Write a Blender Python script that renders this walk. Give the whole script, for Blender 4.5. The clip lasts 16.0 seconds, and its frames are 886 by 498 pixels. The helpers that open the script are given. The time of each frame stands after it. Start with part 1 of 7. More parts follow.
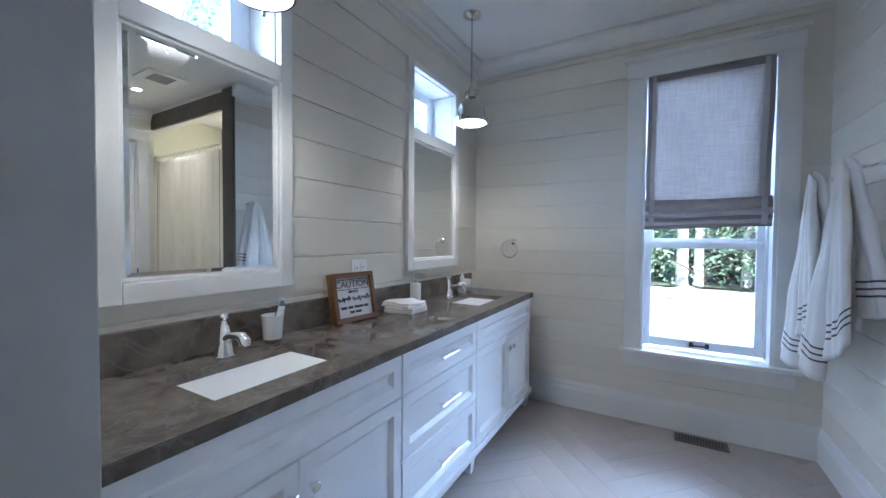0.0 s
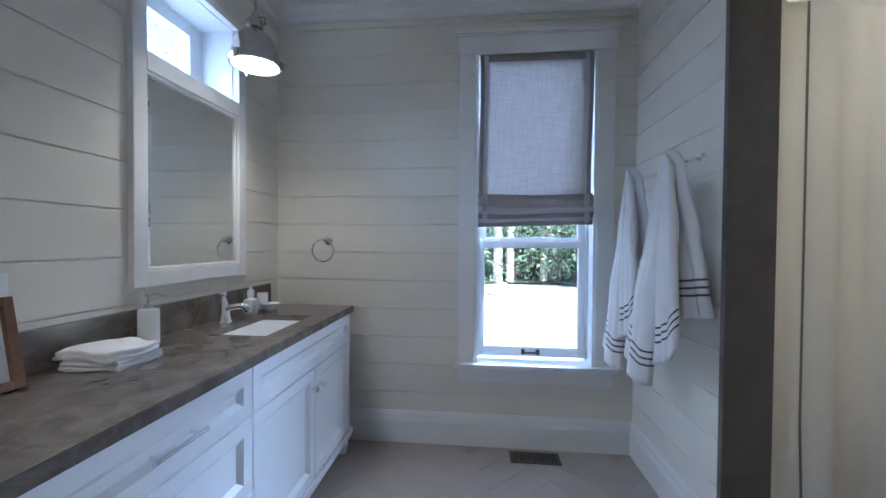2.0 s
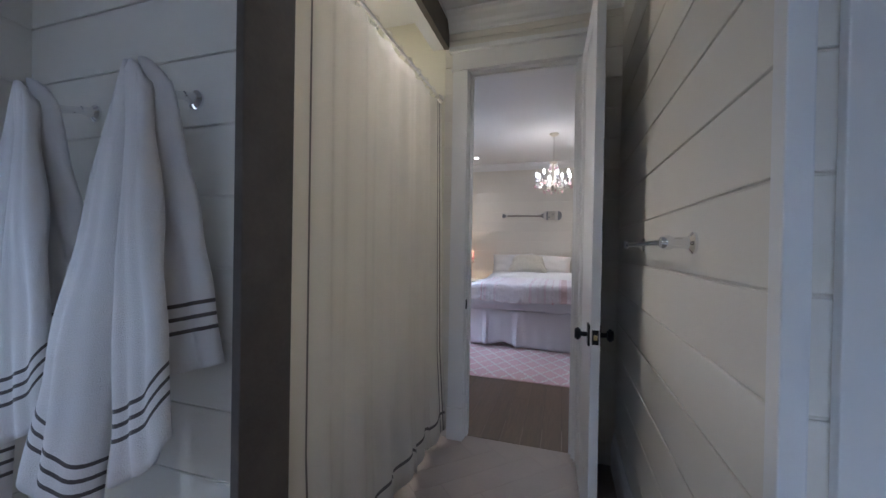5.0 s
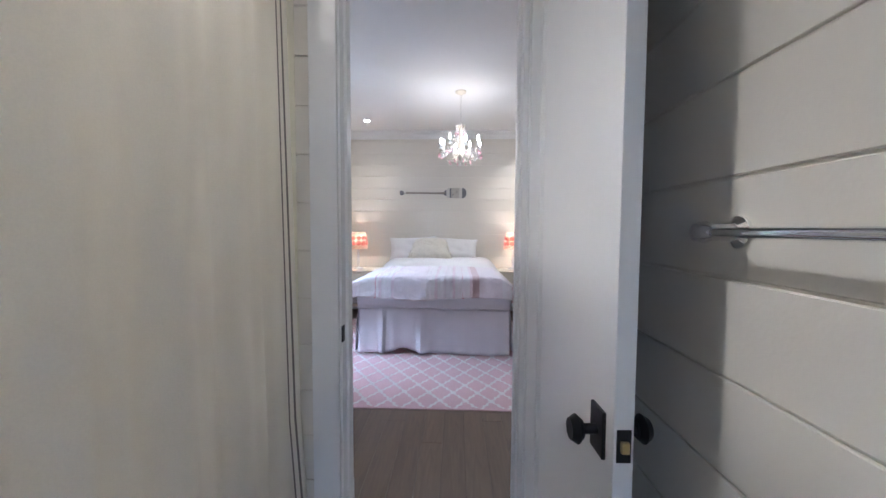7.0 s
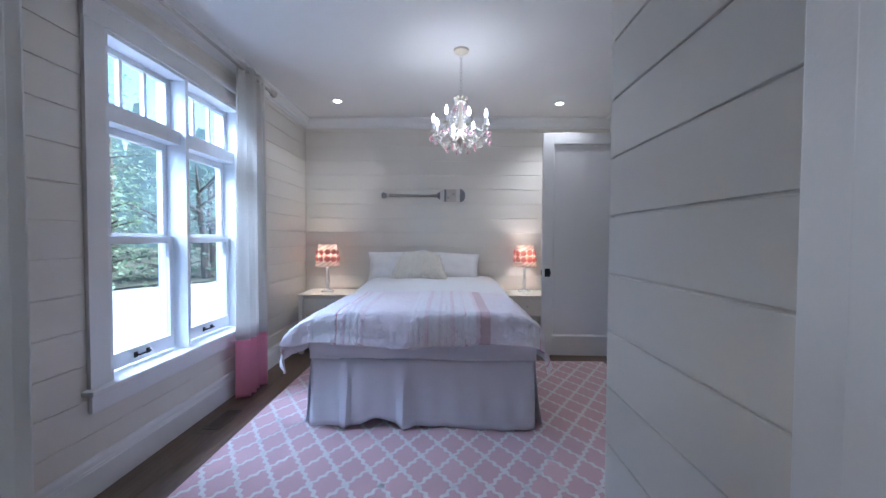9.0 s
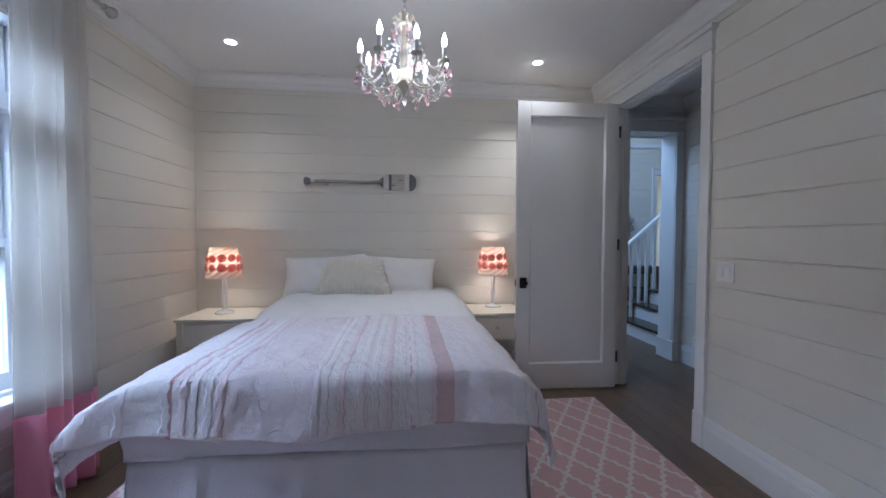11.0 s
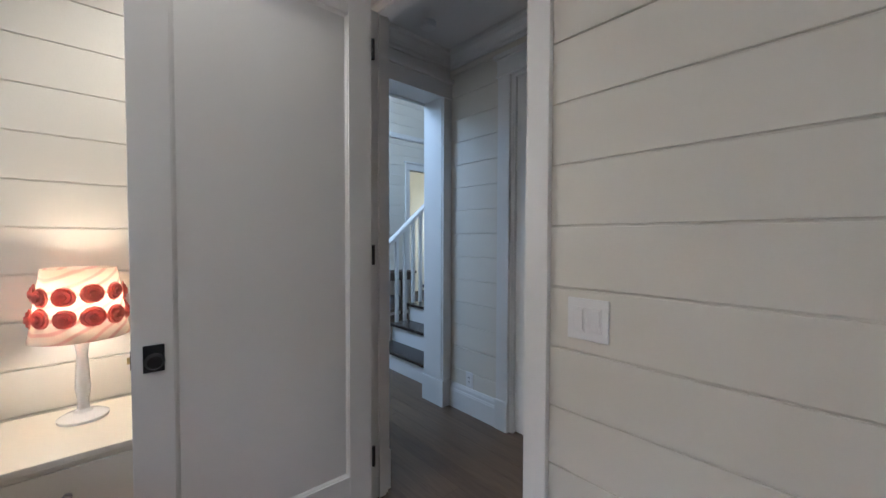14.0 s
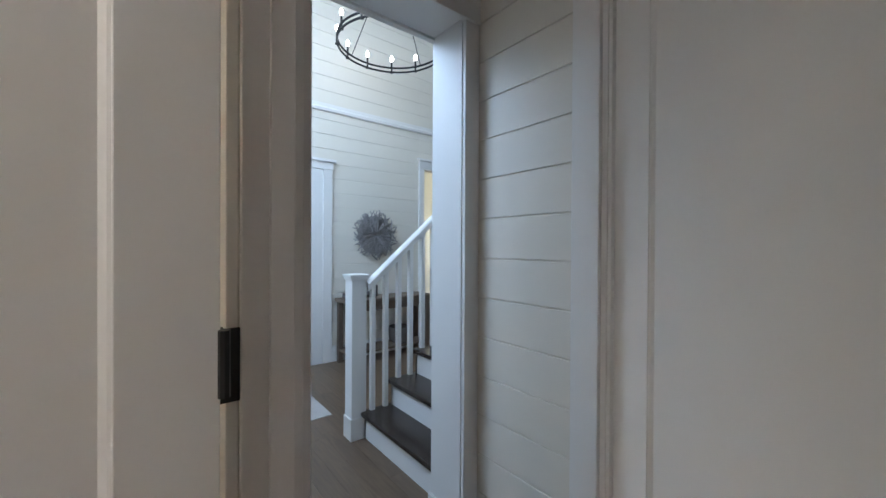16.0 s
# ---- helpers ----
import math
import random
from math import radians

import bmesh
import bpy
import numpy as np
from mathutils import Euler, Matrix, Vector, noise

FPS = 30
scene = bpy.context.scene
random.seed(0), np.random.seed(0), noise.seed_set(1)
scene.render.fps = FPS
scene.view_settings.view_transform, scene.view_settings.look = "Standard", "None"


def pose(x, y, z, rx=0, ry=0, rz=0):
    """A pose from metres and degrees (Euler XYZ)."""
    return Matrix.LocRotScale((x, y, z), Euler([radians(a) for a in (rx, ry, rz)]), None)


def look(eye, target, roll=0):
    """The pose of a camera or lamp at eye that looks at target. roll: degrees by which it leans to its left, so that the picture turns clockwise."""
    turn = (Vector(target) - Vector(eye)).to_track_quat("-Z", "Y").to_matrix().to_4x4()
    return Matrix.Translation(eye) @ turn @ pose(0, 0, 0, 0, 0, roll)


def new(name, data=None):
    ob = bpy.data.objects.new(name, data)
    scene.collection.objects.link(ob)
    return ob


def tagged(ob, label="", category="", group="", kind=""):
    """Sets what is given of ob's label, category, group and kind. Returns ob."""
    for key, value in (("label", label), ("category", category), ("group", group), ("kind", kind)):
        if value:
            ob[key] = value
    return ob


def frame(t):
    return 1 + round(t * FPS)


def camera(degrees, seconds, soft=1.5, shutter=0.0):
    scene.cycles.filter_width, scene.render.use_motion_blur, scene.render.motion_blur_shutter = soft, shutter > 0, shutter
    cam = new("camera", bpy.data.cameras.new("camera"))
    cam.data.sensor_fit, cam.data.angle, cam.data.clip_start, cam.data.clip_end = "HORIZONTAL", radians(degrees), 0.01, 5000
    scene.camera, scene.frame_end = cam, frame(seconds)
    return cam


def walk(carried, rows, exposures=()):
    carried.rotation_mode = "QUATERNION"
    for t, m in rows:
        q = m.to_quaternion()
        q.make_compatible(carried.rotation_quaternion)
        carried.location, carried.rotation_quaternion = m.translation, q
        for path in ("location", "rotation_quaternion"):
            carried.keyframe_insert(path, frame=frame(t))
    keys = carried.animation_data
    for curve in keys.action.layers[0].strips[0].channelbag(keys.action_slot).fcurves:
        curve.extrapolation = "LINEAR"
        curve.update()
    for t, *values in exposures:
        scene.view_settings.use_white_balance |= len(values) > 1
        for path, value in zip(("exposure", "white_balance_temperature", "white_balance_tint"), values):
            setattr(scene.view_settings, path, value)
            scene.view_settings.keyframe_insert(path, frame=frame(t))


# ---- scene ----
cam = camera(99.5, 16.0)
PATH = [
    (0, (0.131, -0.080, 1.268), (-0.869, 1.652, 1.216), 0.4),
    (0.5, (0.072, 0.079, 1.262), (-0.762, 1.896, 1.211), 0.4),
    (1, (0.046, 0.225, 1.254), (-0.592, 2.121, 1.216), 0.4),
    (1.5, (0.036, 0.381, 1.243), (-0.369, 2.340, 1.219), 0.5),
    (2, (0.038, 0.560, 1.249), (-0.146, 2.551, 1.214), 0.4),
    (2.5, (0.003, 0.725, 1.264), (0.087, 2.723, 1.239), 0.4),
    (3, (-0.058, 0.869, 1.234), (0.468, 2.798, 1.246), 0.9),
    (3.5, (-0.023, 1.011, 1.237), (0.975, 2.745, 1.260), 0.7),
    (4, (0.052, 1.123, 1.240), (1.452, 2.552, 1.243), 0.8),
    (4.5, (0.122, 1.249, 1.254), (1.845, 2.265, 1.250), 0.8),
    (5, (0.254, 1.322, 1.246), (2.160, 1.928, 1.232), 1.0),
    (5.2, (0.326, 1.349, 1.258), (2.262, 1.852, 1.234), 1.0),
    (7.5, (1.535, 1.514, 1.272), (3.531, 1.560, 1.167), 0.2),
    (8, (1.829, 1.538, 1.278), (3.827, 1.586, 1.206), 0.3),
    (10.3, (3.149, 1.537, 1.305), (5.148, 1.533, 1.254), 0.1),
    (10.5, (3.245, 1.506, 1.307), (5.244, 1.474, 1.246), 0.1),
    (11, (3.476, 1.450, 1.302), (5.464, 1.246, 1.240), 0.2),
    (11.5, (3.724, 1.384, 1.296), (5.667, 0.917, 1.235), 0.1),
    (12, (3.972, 1.298, 1.292), (5.829, 0.559, 1.244), 0.2),
    (12.5, (4.222, 1.153, 1.290), (5.934, 0.122, 1.246), 0.3),
    (13, (4.455, 0.958, 1.302), (6.054, -0.240, 1.266), 0.3),
    (13.5, (4.720, 0.797, 1.308), (6.235, -0.508, 1.257), 0.3),
    (14, (4.979, 0.563, 1.324), (6.469, -0.768, 1.267), 0.2),
    (14.5, (5.242, 0.322, 1.354), (6.739, -1.003, 1.298), 0.1),
    (15, (5.486, 0.101, 1.366), (7.004, -1.200, 1.350), 0.2),
    (15.5, (5.718, -0.122, 1.385), (7.236, -1.424, 1.390), 0.3),
    (16, (5.917, -0.284, 1.410), (7.485, -1.524, 1.398), 0.3),
]
walk(cam, [(t, look(eye, target, roll)) for t, eye, target, roll in PATH], [(0, 2.78, 5250, 8), (2.5, 2.42, 5250, 9), (3.5, 2.1, 5320, 10), (4, 1.97, 5350, 10), (4.5, 1.68, 5400, 11), (5, 1.88, 5500, 13), (7.5, 2.55, 5150, 12), (8.2, 2.3, 4900, 12), (10.5, 1.62, 4950, 10), (11.5, 1.75, 5350, 11), (12.5, 1.92, 5600, 10), (14, 2.1, 5650, 8), (15, 2.2, 5900, 9), (16, 2.42, 6200, 9)])

# ---- world, sun and exposure ----
world = bpy.data.worlds.new("world")
scene.world = world
world.use_nodes = True
wn = world.node_tree
sky = wn.nodes.new("ShaderNodeTexSky")
sky.sky_type = "NISHITA"
sky.sun_disc = False
sky.sun_elevation = radians(48)
sky.sun_rotation = radians(160)
wn.nodes["Background"].inputs[1].default_value = 0.15
wn.links.new(sky.outputs[0], wn.nodes["Background"].inputs[0])


def lamp(name, kind, energy, colour, place, target=None, **more):
    d = bpy.data.lights.new(name, kind)
    d.energy, d.color = energy, colour
    ob = new(name, d)
    ob.matrix_world = look(place, target) if target else Matrix.Translation(place)
    for k, v in more.items():
        if k == "size":
            d.shape, d.size, d.size_y = "RECTANGLE", v[0], v[1]
        elif k == "radius":
            d.shadow_soft_size = v
        elif k == "cone":
            d.spot_size, d.spot_blend = radians(v), 0.7
        elif k == "angle":
            d.angle = radians(v)
    return ob


DAY = (0.60, 0.75, 1.0)
WARM = (1.0, 0.76, 0.52)
SOFT = (1.0, 0.88, 0.74)
lamp("sun", "SUN", 5.0, (1.0, 0.95, 0.86), (0, 0, 30), (-8, 14, 8), angle=0.5)
# area lamps added in place of skylight, outside the bath and bedroom windows
lamp("bath_window_light", "AREA", 58, DAY, (1.5, 5.2, 2.3), (-0.1, 1.6, 0.35), size=(2.0, 1.0))
for hy in (0.62, 2.19):
    lamp("high_window_light", "AREA", 6.5, DAY, (-1.795, hy, 2.45), (0.3, hy, 1.0), size=(0.5, 0.4))
lamp("bedroom_window_light", "AREA", 66, (0.76, 0.85, 1.0), (4.4, 4.7, 3.2), (5.1, 2.3, 0.8), size=(2.2, 0.9))
# unseen window, assumed from the daylight in the foyer; an area lamp fills it
lamp("foyer_window_light", "AREA", 21, (0.58, 0.76, 1.0), (8.6, 0.45, 3.65), (9.2, -3.0, 2.0), size=(1.7, 1.8))
# lamps that the rooms show, plus an assumed tub alcove downlight at (1.85, 2.5)
for py in (0.66, 2.17):
    lamp("pendant_light", "SPOT", 2.5, SOFT, (-0.96, py, 2.0), (-0.96, py, 0), radius=0.07, cone=140)
for p, e in (((1.93, 1.66, 2.72), 2.2), ((1.85, 2.5, 2.72), 21), ((6.505, 0.36, 2.72), 10), ((6.44, 2.73, 2.72), 2.8)):
    lamp("downlight_lamp", "SPOT", e, SOFT, p, (p[0], p[1], 0), radius=0.04, cone=120)
lamp("chandelier_light", "POINT", 2.5, SOFT, (5.36, 1.45, 2.2), radius=0.2)
for p in ((6.86, 0.64, 1.1), (6.75, 2.94, 1.1)):
    lamp("table_lamp_light", "POINT", 2.0, WARM, p, radius=0.05)


# ---- materials ----
def nodes_of(name):
    m = bpy.data.materials.new(name)
    m.use_nodes = True
    n = m.node_tree.nodes
    return m, n, m.node_tree.links, n["Principled BSDF"]


def surface(name, colour, rough=0.5, metal=0.0, vary=0.06, scale=6.0, fine=90.0, bump=0.02, piece=0.0, trans=0.0, spec=0.5, sheen=0.0, dark=None):
    """A painted, woven or stone surface: colour varied at two scales, fine relief, and a tone of its own for each piece."""
    m, n, l, b = nodes_of(name)
    tc = n.new("ShaderNodeTexCoord")
    big = n.new("ShaderNodeTexNoise")
    big.inputs["Scale"].default_value, big.inputs["Detail"].default_value = scale, 4
    small = n.new("ShaderNodeTexNoise")
    small.inputs["Scale"].default_value, small.inputs["Detail"].default_value = fine, 3
    l.new(tc.outputs["Object"], big.inputs["Vector"])
    l.new(tc.outputs["Object"], small.inputs["Vector"])
    mix = n.new("ShaderNodeMix")
    mix.data_type = "RGBA"
    lo = dark or tuple(c * (1 - 2 * vary) for c in colour)
    hi = tuple(min(1, c * (1 + vary)) for c in colour)
    mix.inputs[6].default_value, mix.inputs[7].default_value = (*lo, 1), (*hi, 1)
    add = n.new("ShaderNodeMath")
    add.operation = "MULTIPLY_ADD"
    add.inputs[1].default_value = 0.3
    l.new(small.outputs[0], add.inputs[0])
    half = n.new("ShaderNodeMath")
    half.operation = "MULTIPLY"
    half.inputs[1].default_value = 0.7
    l.new(big.outputs[0], half.inputs[0])
    l.new(half.outputs[0], add.inputs[2])
    src = add.outputs[0]
    if piece:
        info = n.new("ShaderNodeObjectInfo")
        pm = n.new("ShaderNodeMath")
        pm.operation, pm.inputs[1].default_value = "MULTIPLY_ADD", piece
        l.new(info.outputs["Random"], pm.inputs[0])
        l.new(src, pm.inputs[2])
        sub = n.new("ShaderNodeMath")
        sub.operation, sub.inputs[1].default_value, sub.use_clamp = "SUBTRACT", piece / 2, True
        l.new(pm.outputs[0], sub.inputs[0])
        src = sub.outputs[0]
    l.new(src, mix.inputs[0])
    l.new(mix.outputs[2], b.inputs["Base Color"])
    b.inputs["Roughness"].default_value, b.inputs["Metallic"].default_value = rough, metal
    b.inputs["Specular IOR Level"].default_value = spec
    if sheen:
        b.inputs["Sheen Weight"].default_value = sheen
    if bump:
        bp = n.new("ShaderNodeBump")
        bp.inputs["Strength"].default_value, bp.inputs["Distance"].default_value = 0.4, bump * 0.05
        l.new(small.outputs[0], bp.inputs["Height"])
        l.new(bp.outputs[0], b.inputs["Normal"])
    if trans:
        tr = n.new("ShaderNodeBsdfTranslucent")
        l.new(mix.outputs[2], tr.inputs["Color"])
        ms = n.new("ShaderNodeMixShader")
        ms.inputs[0].default_value = trans
        l.new(b.outputs[0], ms.inputs[1])
        l.new(tr.outputs[0], ms.inputs[2])
        l.new(ms.outputs[0], n["Material Output"].inputs[0])
    return m


def wood(name, light, dark, rough=0.4, length=(1.2, 14, 14), bump=0.03, piece=0.3):
    m, n, l, b = nodes_of(name)
    tc = n.new("ShaderNodeTexCoord")
    mp = n.new("ShaderNodeMapping")
    mp.inputs["Scale"].default_value = length
    info = n.new("ShaderNodeObjectInfo")
    l.new(tc.outputs["Object"], mp.inputs[0])
    l.new(info.outputs["Random"], mp.inputs["Location"])
    no = n.new("ShaderNodeTexNoise")
    no.inputs["Scale"].default_value, no.inputs["Detail"].default_value, no.inputs["Distortion"].default_value = 3, 6, 1.2
    l.new(mp.outputs[0], no.inputs["Vector"])
    ma = n.new("ShaderNodeMath")
    ma.operation, ma.inputs[1].default_value = "MULTIPLY_ADD", piece
    l.new(info.outputs["Random"], ma.inputs[0])
    l.new(no.outputs[0], ma.inputs[2])
    sb = n.new("ShaderNodeMath")
    sb.operation, sb.inputs[1].default_value, sb.use_clamp = "SUBTRACT", piece / 2, True
    l.new(ma.outputs[0], sb.inputs[0])
    mix = n.new("ShaderNodeMix")
    mix.data_type = "RGBA"
    mix.inputs[6].default_value, mix.inputs[7].default_value = (*dark, 1), (*light, 1)
    l.new(sb.outputs[0], mix.inputs[0])
    l.new(mix.outputs[2], b.inputs["Base Color"])
    b.inputs["Roughness"].default_value = rough
    bp = n.new("ShaderNodeBump")
    bp.inputs["Strength"].default_value, bp.inputs["Distance"].default_value = 0.3, bump * 0.05
    l.new(no.outputs[0], bp.inputs["Height"])
    l.new(bp.outputs[0], b.inputs["Normal"])
    return m


def banded(name, base, bands, rough=0.85, trans=0.0, bump=0.3, fine=260.0, axis=1):
    """Cloth with woven bands at set lengths of its own V (or U) coordinate, in metres."""
    m, n, l, b = nodes_of(name)
    uv = n.new("ShaderNodeUVMap")
    sep = n.new("ShaderNodeSeparateXYZ")
    l.new(uv.outputs[0], sep.inputs[0])
    tc = n.new("ShaderNodeTexCoord")
    no = n.new("ShaderNodeTexNoise")
    no.inputs["Scale"].default_value, no.inputs["Detail"].default_value = fine, 3
    l.new(tc.outputs["Object"], no.inputs["Vector"])
    ramp = n.new("ShaderNodeMix")
    ramp.data_type = "RGBA"
    ramp.inputs[6].default_value = (*[c * 0.9 for c in base], 1)
    ramp.inputs[7].default_value = (*base, 1)
    l.new(no.outputs[0], ramp.inputs[0])
    col = ramp.outputs[2]
    for ax, lo, hi, tint in bands:
        a = n.new("ShaderNodeMath")
        a.operation, a.inputs[1].default_value = "GREATER_THAN", lo
        c = n.new("ShaderNodeMath")
        c.operation, c.inputs[1].default_value = "LESS_THAN", hi
        k = n.new("ShaderNodeMath")
        k.operation = "MULTIPLY"
        l.new(sep.outputs[ax], a.inputs[0])
        l.new(sep.outputs[ax], c.inputs[0])
        l.new(a.outputs[0], k.inputs[0])
        l.new(c.outputs[0], k.inputs[1])
        mx = n.new("ShaderNodeMix")
        mx.data_type = "RGBA"
        mx.inputs[7].default_value = (*tint, 1)
        l.new(k.outputs[0], mx.inputs[0])
        l.new(col, mx.inputs[6])
        col = mx.outputs[2]
    l.new(col, b.inputs["Base Color"])
    b.inputs["Roughness"].default_value, b.inputs["Sheen Weight"].default_value = rough, 0.2
    b.inputs["Specular IOR Level"].default_value = 0.2
    bp = n.new("ShaderNodeBump")
    bp.inputs["Strength"].default_value, bp.inputs["Distance"].default_value = bump, 0.002
    l.new(no.outputs[0], bp.inputs["Height"])
    l.new(bp.outputs[0], b.inputs["Normal"])
    if trans:
        tr = n.new("ShaderNodeBsdfTranslucent")
        l.new(col, tr.inputs["Color"])
        ms = n.new("ShaderNodeMixShader")
        ms.inputs[0].default_value = trans
        l.new(b.outputs[0], ms.inputs[1])
        l.new(tr.outputs[0], ms.inputs[2])
        l.new(ms.outputs[0], n["Material Output"].inputs[0])
    return m


def glow(name, colour, strength):
    m, n, l, b = nodes_of(name)
    b.inputs["Base Color"].default_value = (*colour, 1)
    b.inputs["Emission Color"].default_value = (*colour, 1)
    b.inputs["Emission Strength"].default_value = strength
    return m


def clear(name, tint=(1, 1, 1), rough=0.0, ior=1.45):
    m, n, l, b = nodes_of(name)
    b.inputs["Base Color"].default_value = (*tint, 1)
    b.inputs["Transmission Weight"].default_value = 1.0
    b.inputs["Roughness"].default_value, b.inputs["IOR"].default_value = rough, ior
    return m



def weave(name, light, dark, trans):
    """Slubby linen: threads both ways, uneven in thickness."""
    m, n, l, b = nodes_of(name)
    tc = n.new("ShaderNodeTexCoord")
    both = []
    for sc in ((9, 1, 120), (120, 1, 7)):
        mp = n.new("ShaderNodeMapping")
        mp.inputs["Scale"].default_value = sc
        no = n.new("ShaderNodeTexNoise")
        no.inputs["Scale"].default_value, no.inputs["Detail"].default_value = 1.0, 4
        l.new(tc.outputs["Object"], mp.inputs[0])
        l.new(mp.outputs[0], no.inputs["Vector"])
        both.append(no)
    ad = n.new("ShaderNodeMath")
    ad.operation = "ADD"
    l.new(both[0].outputs[0], ad.inputs[0])
    l.new(both[1].outputs[0], ad.inputs[1])
    cr = n.new("ShaderNodeMapRange")
    cr.inputs["From Min"].default_value, cr.inputs["From Max"].default_value = 0.8, 1.2
    l.new(ad.outputs[0], cr.inputs[0])
    mx = n.new("ShaderNodeMix")
    mx.data_type = "RGBA"
    mx.inputs[6].default_value, mx.inputs[7].default_value = (*dark, 1), (*light, 1)
    l.new(cr.outputs[0], mx.inputs[0])
    l.new(mx.outputs[2], b.inputs["Base Color"])
    b.inputs["Roughness"].default_value, b.inputs["Specular IOR Level"].default_value = 0.95, 0.1
    bp = n.new("ShaderNodeBump")
    bp.inputs["Strength"].default_value, bp.inputs["Distance"].default_value = 0.4, 0.002
    l.new(ad.outputs[0], bp.inputs["Height"])
    l.new(bp.outputs[0], b.inputs["Normal"])
    tr = n.new("ShaderNodeBsdfTranslucent")
    l.new(mx.outputs[2], tr.inputs["Color"])
    ms = n.new("ShaderNodeMixShader")
    ms.inputs[0].default_value = trans
    l.new(b.outputs[0], ms.inputs[1])
    l.new(tr.outputs[0], ms.inputs[2])
    l.new(ms.outputs[0], n["Material Output"].inputs[0])
    return m


def stone(name):
    """Polished grey-brown stone: soft clouds, darker stains and faint pale threads."""
    m, n, l, b = nodes_of(name)
    tc = n.new("ShaderNodeTexCoord")
    cloud = n.new("ShaderNodeTexNoise")
    cloud.inputs["Scale"].default_value, cloud.inputs["Detail"].default_value, cloud.inputs["Distortion"].default_value = 9, 7, 0.5
    vein = n.new("ShaderNodeTexNoise")
    vein.inputs["Scale"].default_value, vein.inputs["Detail"].default_value, vein.inputs["Distortion"].default_value = 3.2, 6, 2.5
    grain = n.new("ShaderNodeTexNoise")
    grain.inputs["Scale"].default_value, grain.inputs["Detail"].default_value = 160, 2
    for t in (cloud, vein, grain):
        l.new(tc.outputs["Object"], t.inputs["Vector"])
    ramp = n.new("ShaderNodeValToRGB")
    els = ramp.color_ramp.elements
    els[0].position, els[0].color = 0.30, (0.085, 0.071, 0.061, 1)
    els[1].position, els[1].color = 0.72, (0.215, 0.188, 0.160, 1)
    mid = els.new(0.5)
    mid.color = (0.155, 0.132, 0.112, 1)
    l.new(cloud.outputs[0], ramp.inputs[0])
    line = n.new("ShaderNodeValToRGB")
    le = line.color_ramp.elements
    le[0].position, le[0].color = 0.47, (0, 0, 0, 1)
    le[1].position, le[1].color = 0.53, (0, 0, 0, 1)
    peak = le.new(0.5)
    peak.color = (0.35, 0.35, 0.35, 1)
    l.new(vein.outputs[0], line.inputs[0])
    mx = n.new("ShaderNodeMix")
    mx.data_type = "RGBA"
    mx.inputs[7].default_value = (0.28, 0.25, 0.22, 1)
    l.new(line.outputs[0], mx.inputs[0])
    l.new(ramp.outputs[0], mx.inputs[6])
    sp = n.new("ShaderNodeMix")
    sp.data_type, sp.blend_type = "RGBA", "OVERLAY"
    sp.inputs[0].default_value = 0.15
    l.new(mx.outputs[2], sp.inputs[6])
    l.new(grain.outputs[0], sp.inputs[7])
    l.new(sp.outputs[2], b.inputs["Base Color"])
    b.inputs["Roughness"].default_value = 0.14
    return m


WALL = surface("wall_paint", (0.75, 0.71, 0.63), 0.5, vary=0.02, scale=2.5, fine=120, bump=0.015, piece=0.5)
CORE = surface("wall_core", (0.65, 0.60, 0.52), 0.8, vary=0.05)
TRIM = surface("trim_paint", (0.80, 0.79, 0.77), 0.35, vary=0.015, scale=3, fine=150, bump=0.01)
SASH = surface("sash_paint", (0.82, 0.83, 0.85), 0.3, vary=0.01)
CEIL = surface("ceiling_paint", (0.80, 0.79, 0.77), 0.8, vary=0.02, scale=2, fine=200, bump=0.02)
CREAM = surface("surround_panel", (0.80, 0.77, 0.64), 0.25, vary=0.02)
BROWN = surface("weathered_trim", (0.135, 0.115, 0.098), 0.6, vary=0.25, scale=9, fine=60, bump=0.06)
STONE = stone("counter_stone")
CABINET = surface("cabinet_paint", (0.82, 0.83, 0.85), 0.48, vary=0.015)
PORCELAIN = surface("porcelain", (0.78, 0.78, 0.77), 0.08, vary=0.01, bump=0)
CHROME = surface("chrome", (0.86, 0.86, 0.87), 0.07, 1.0, vary=0.01, bump=0)
POLISHED = surface("polished_nickel", (0.60, 0.58, 0.55), 0.09, 1.0, vary=0.02, bump=0)
NICKEL = surface("brushed_nickel", (0.55, 0.53, 0.50), 0.28, 1.0, vary=0.03, bump=0)
BLACK = surface("black_iron", (0.012, 0.012, 0.013), 0.45, 0.3, vary=0.1)
DARKBRONZE = surface("dark_bronze", (0.13, 0.10, 0.075), 0.3, 0.9, vary=0.1)
BRASS = surface("aged_brass", (0.55, 0.42, 0.20), 0.3, 1.0, vary=0.1)
TILE = surface("floor_tile", (0.43, 0.375, 0.335), 0.36, vary=0.10, scale=5, fine=60, bump=0.03, piece=0.14)
GROUT = surface("floor_grout", (0.40, 0.35, 0.31), 0.8, vary=0.08)
OAK = wood("stained_oak", (0.20, 0.135, 0.085), (0.085, 0.055, 0.036), 0.36)
OAKGAP = surface("floor_gap", (0.03, 0.022, 0.016), 0.7)
TREAD = wood("dark_tread", (0.05, 0.034, 0.026), (0.018, 0.012, 0.01), 0.25)
WALNUT = wood("walnut_frame", (0.24, 0.115, 0.045), (0.08, 0.036, 0.015), 0.45, length=(9, 9, 9), piece=0.0)
DRIFT = wood("weathered_table", (0.19, 0.14, 0.10), (0.07, 0.05, 0.04), 0.6)
LINEN = weave("shade_linen", (0.64, 0.605, 0.595), (0.53, 0.50, 0.495), 0.32)
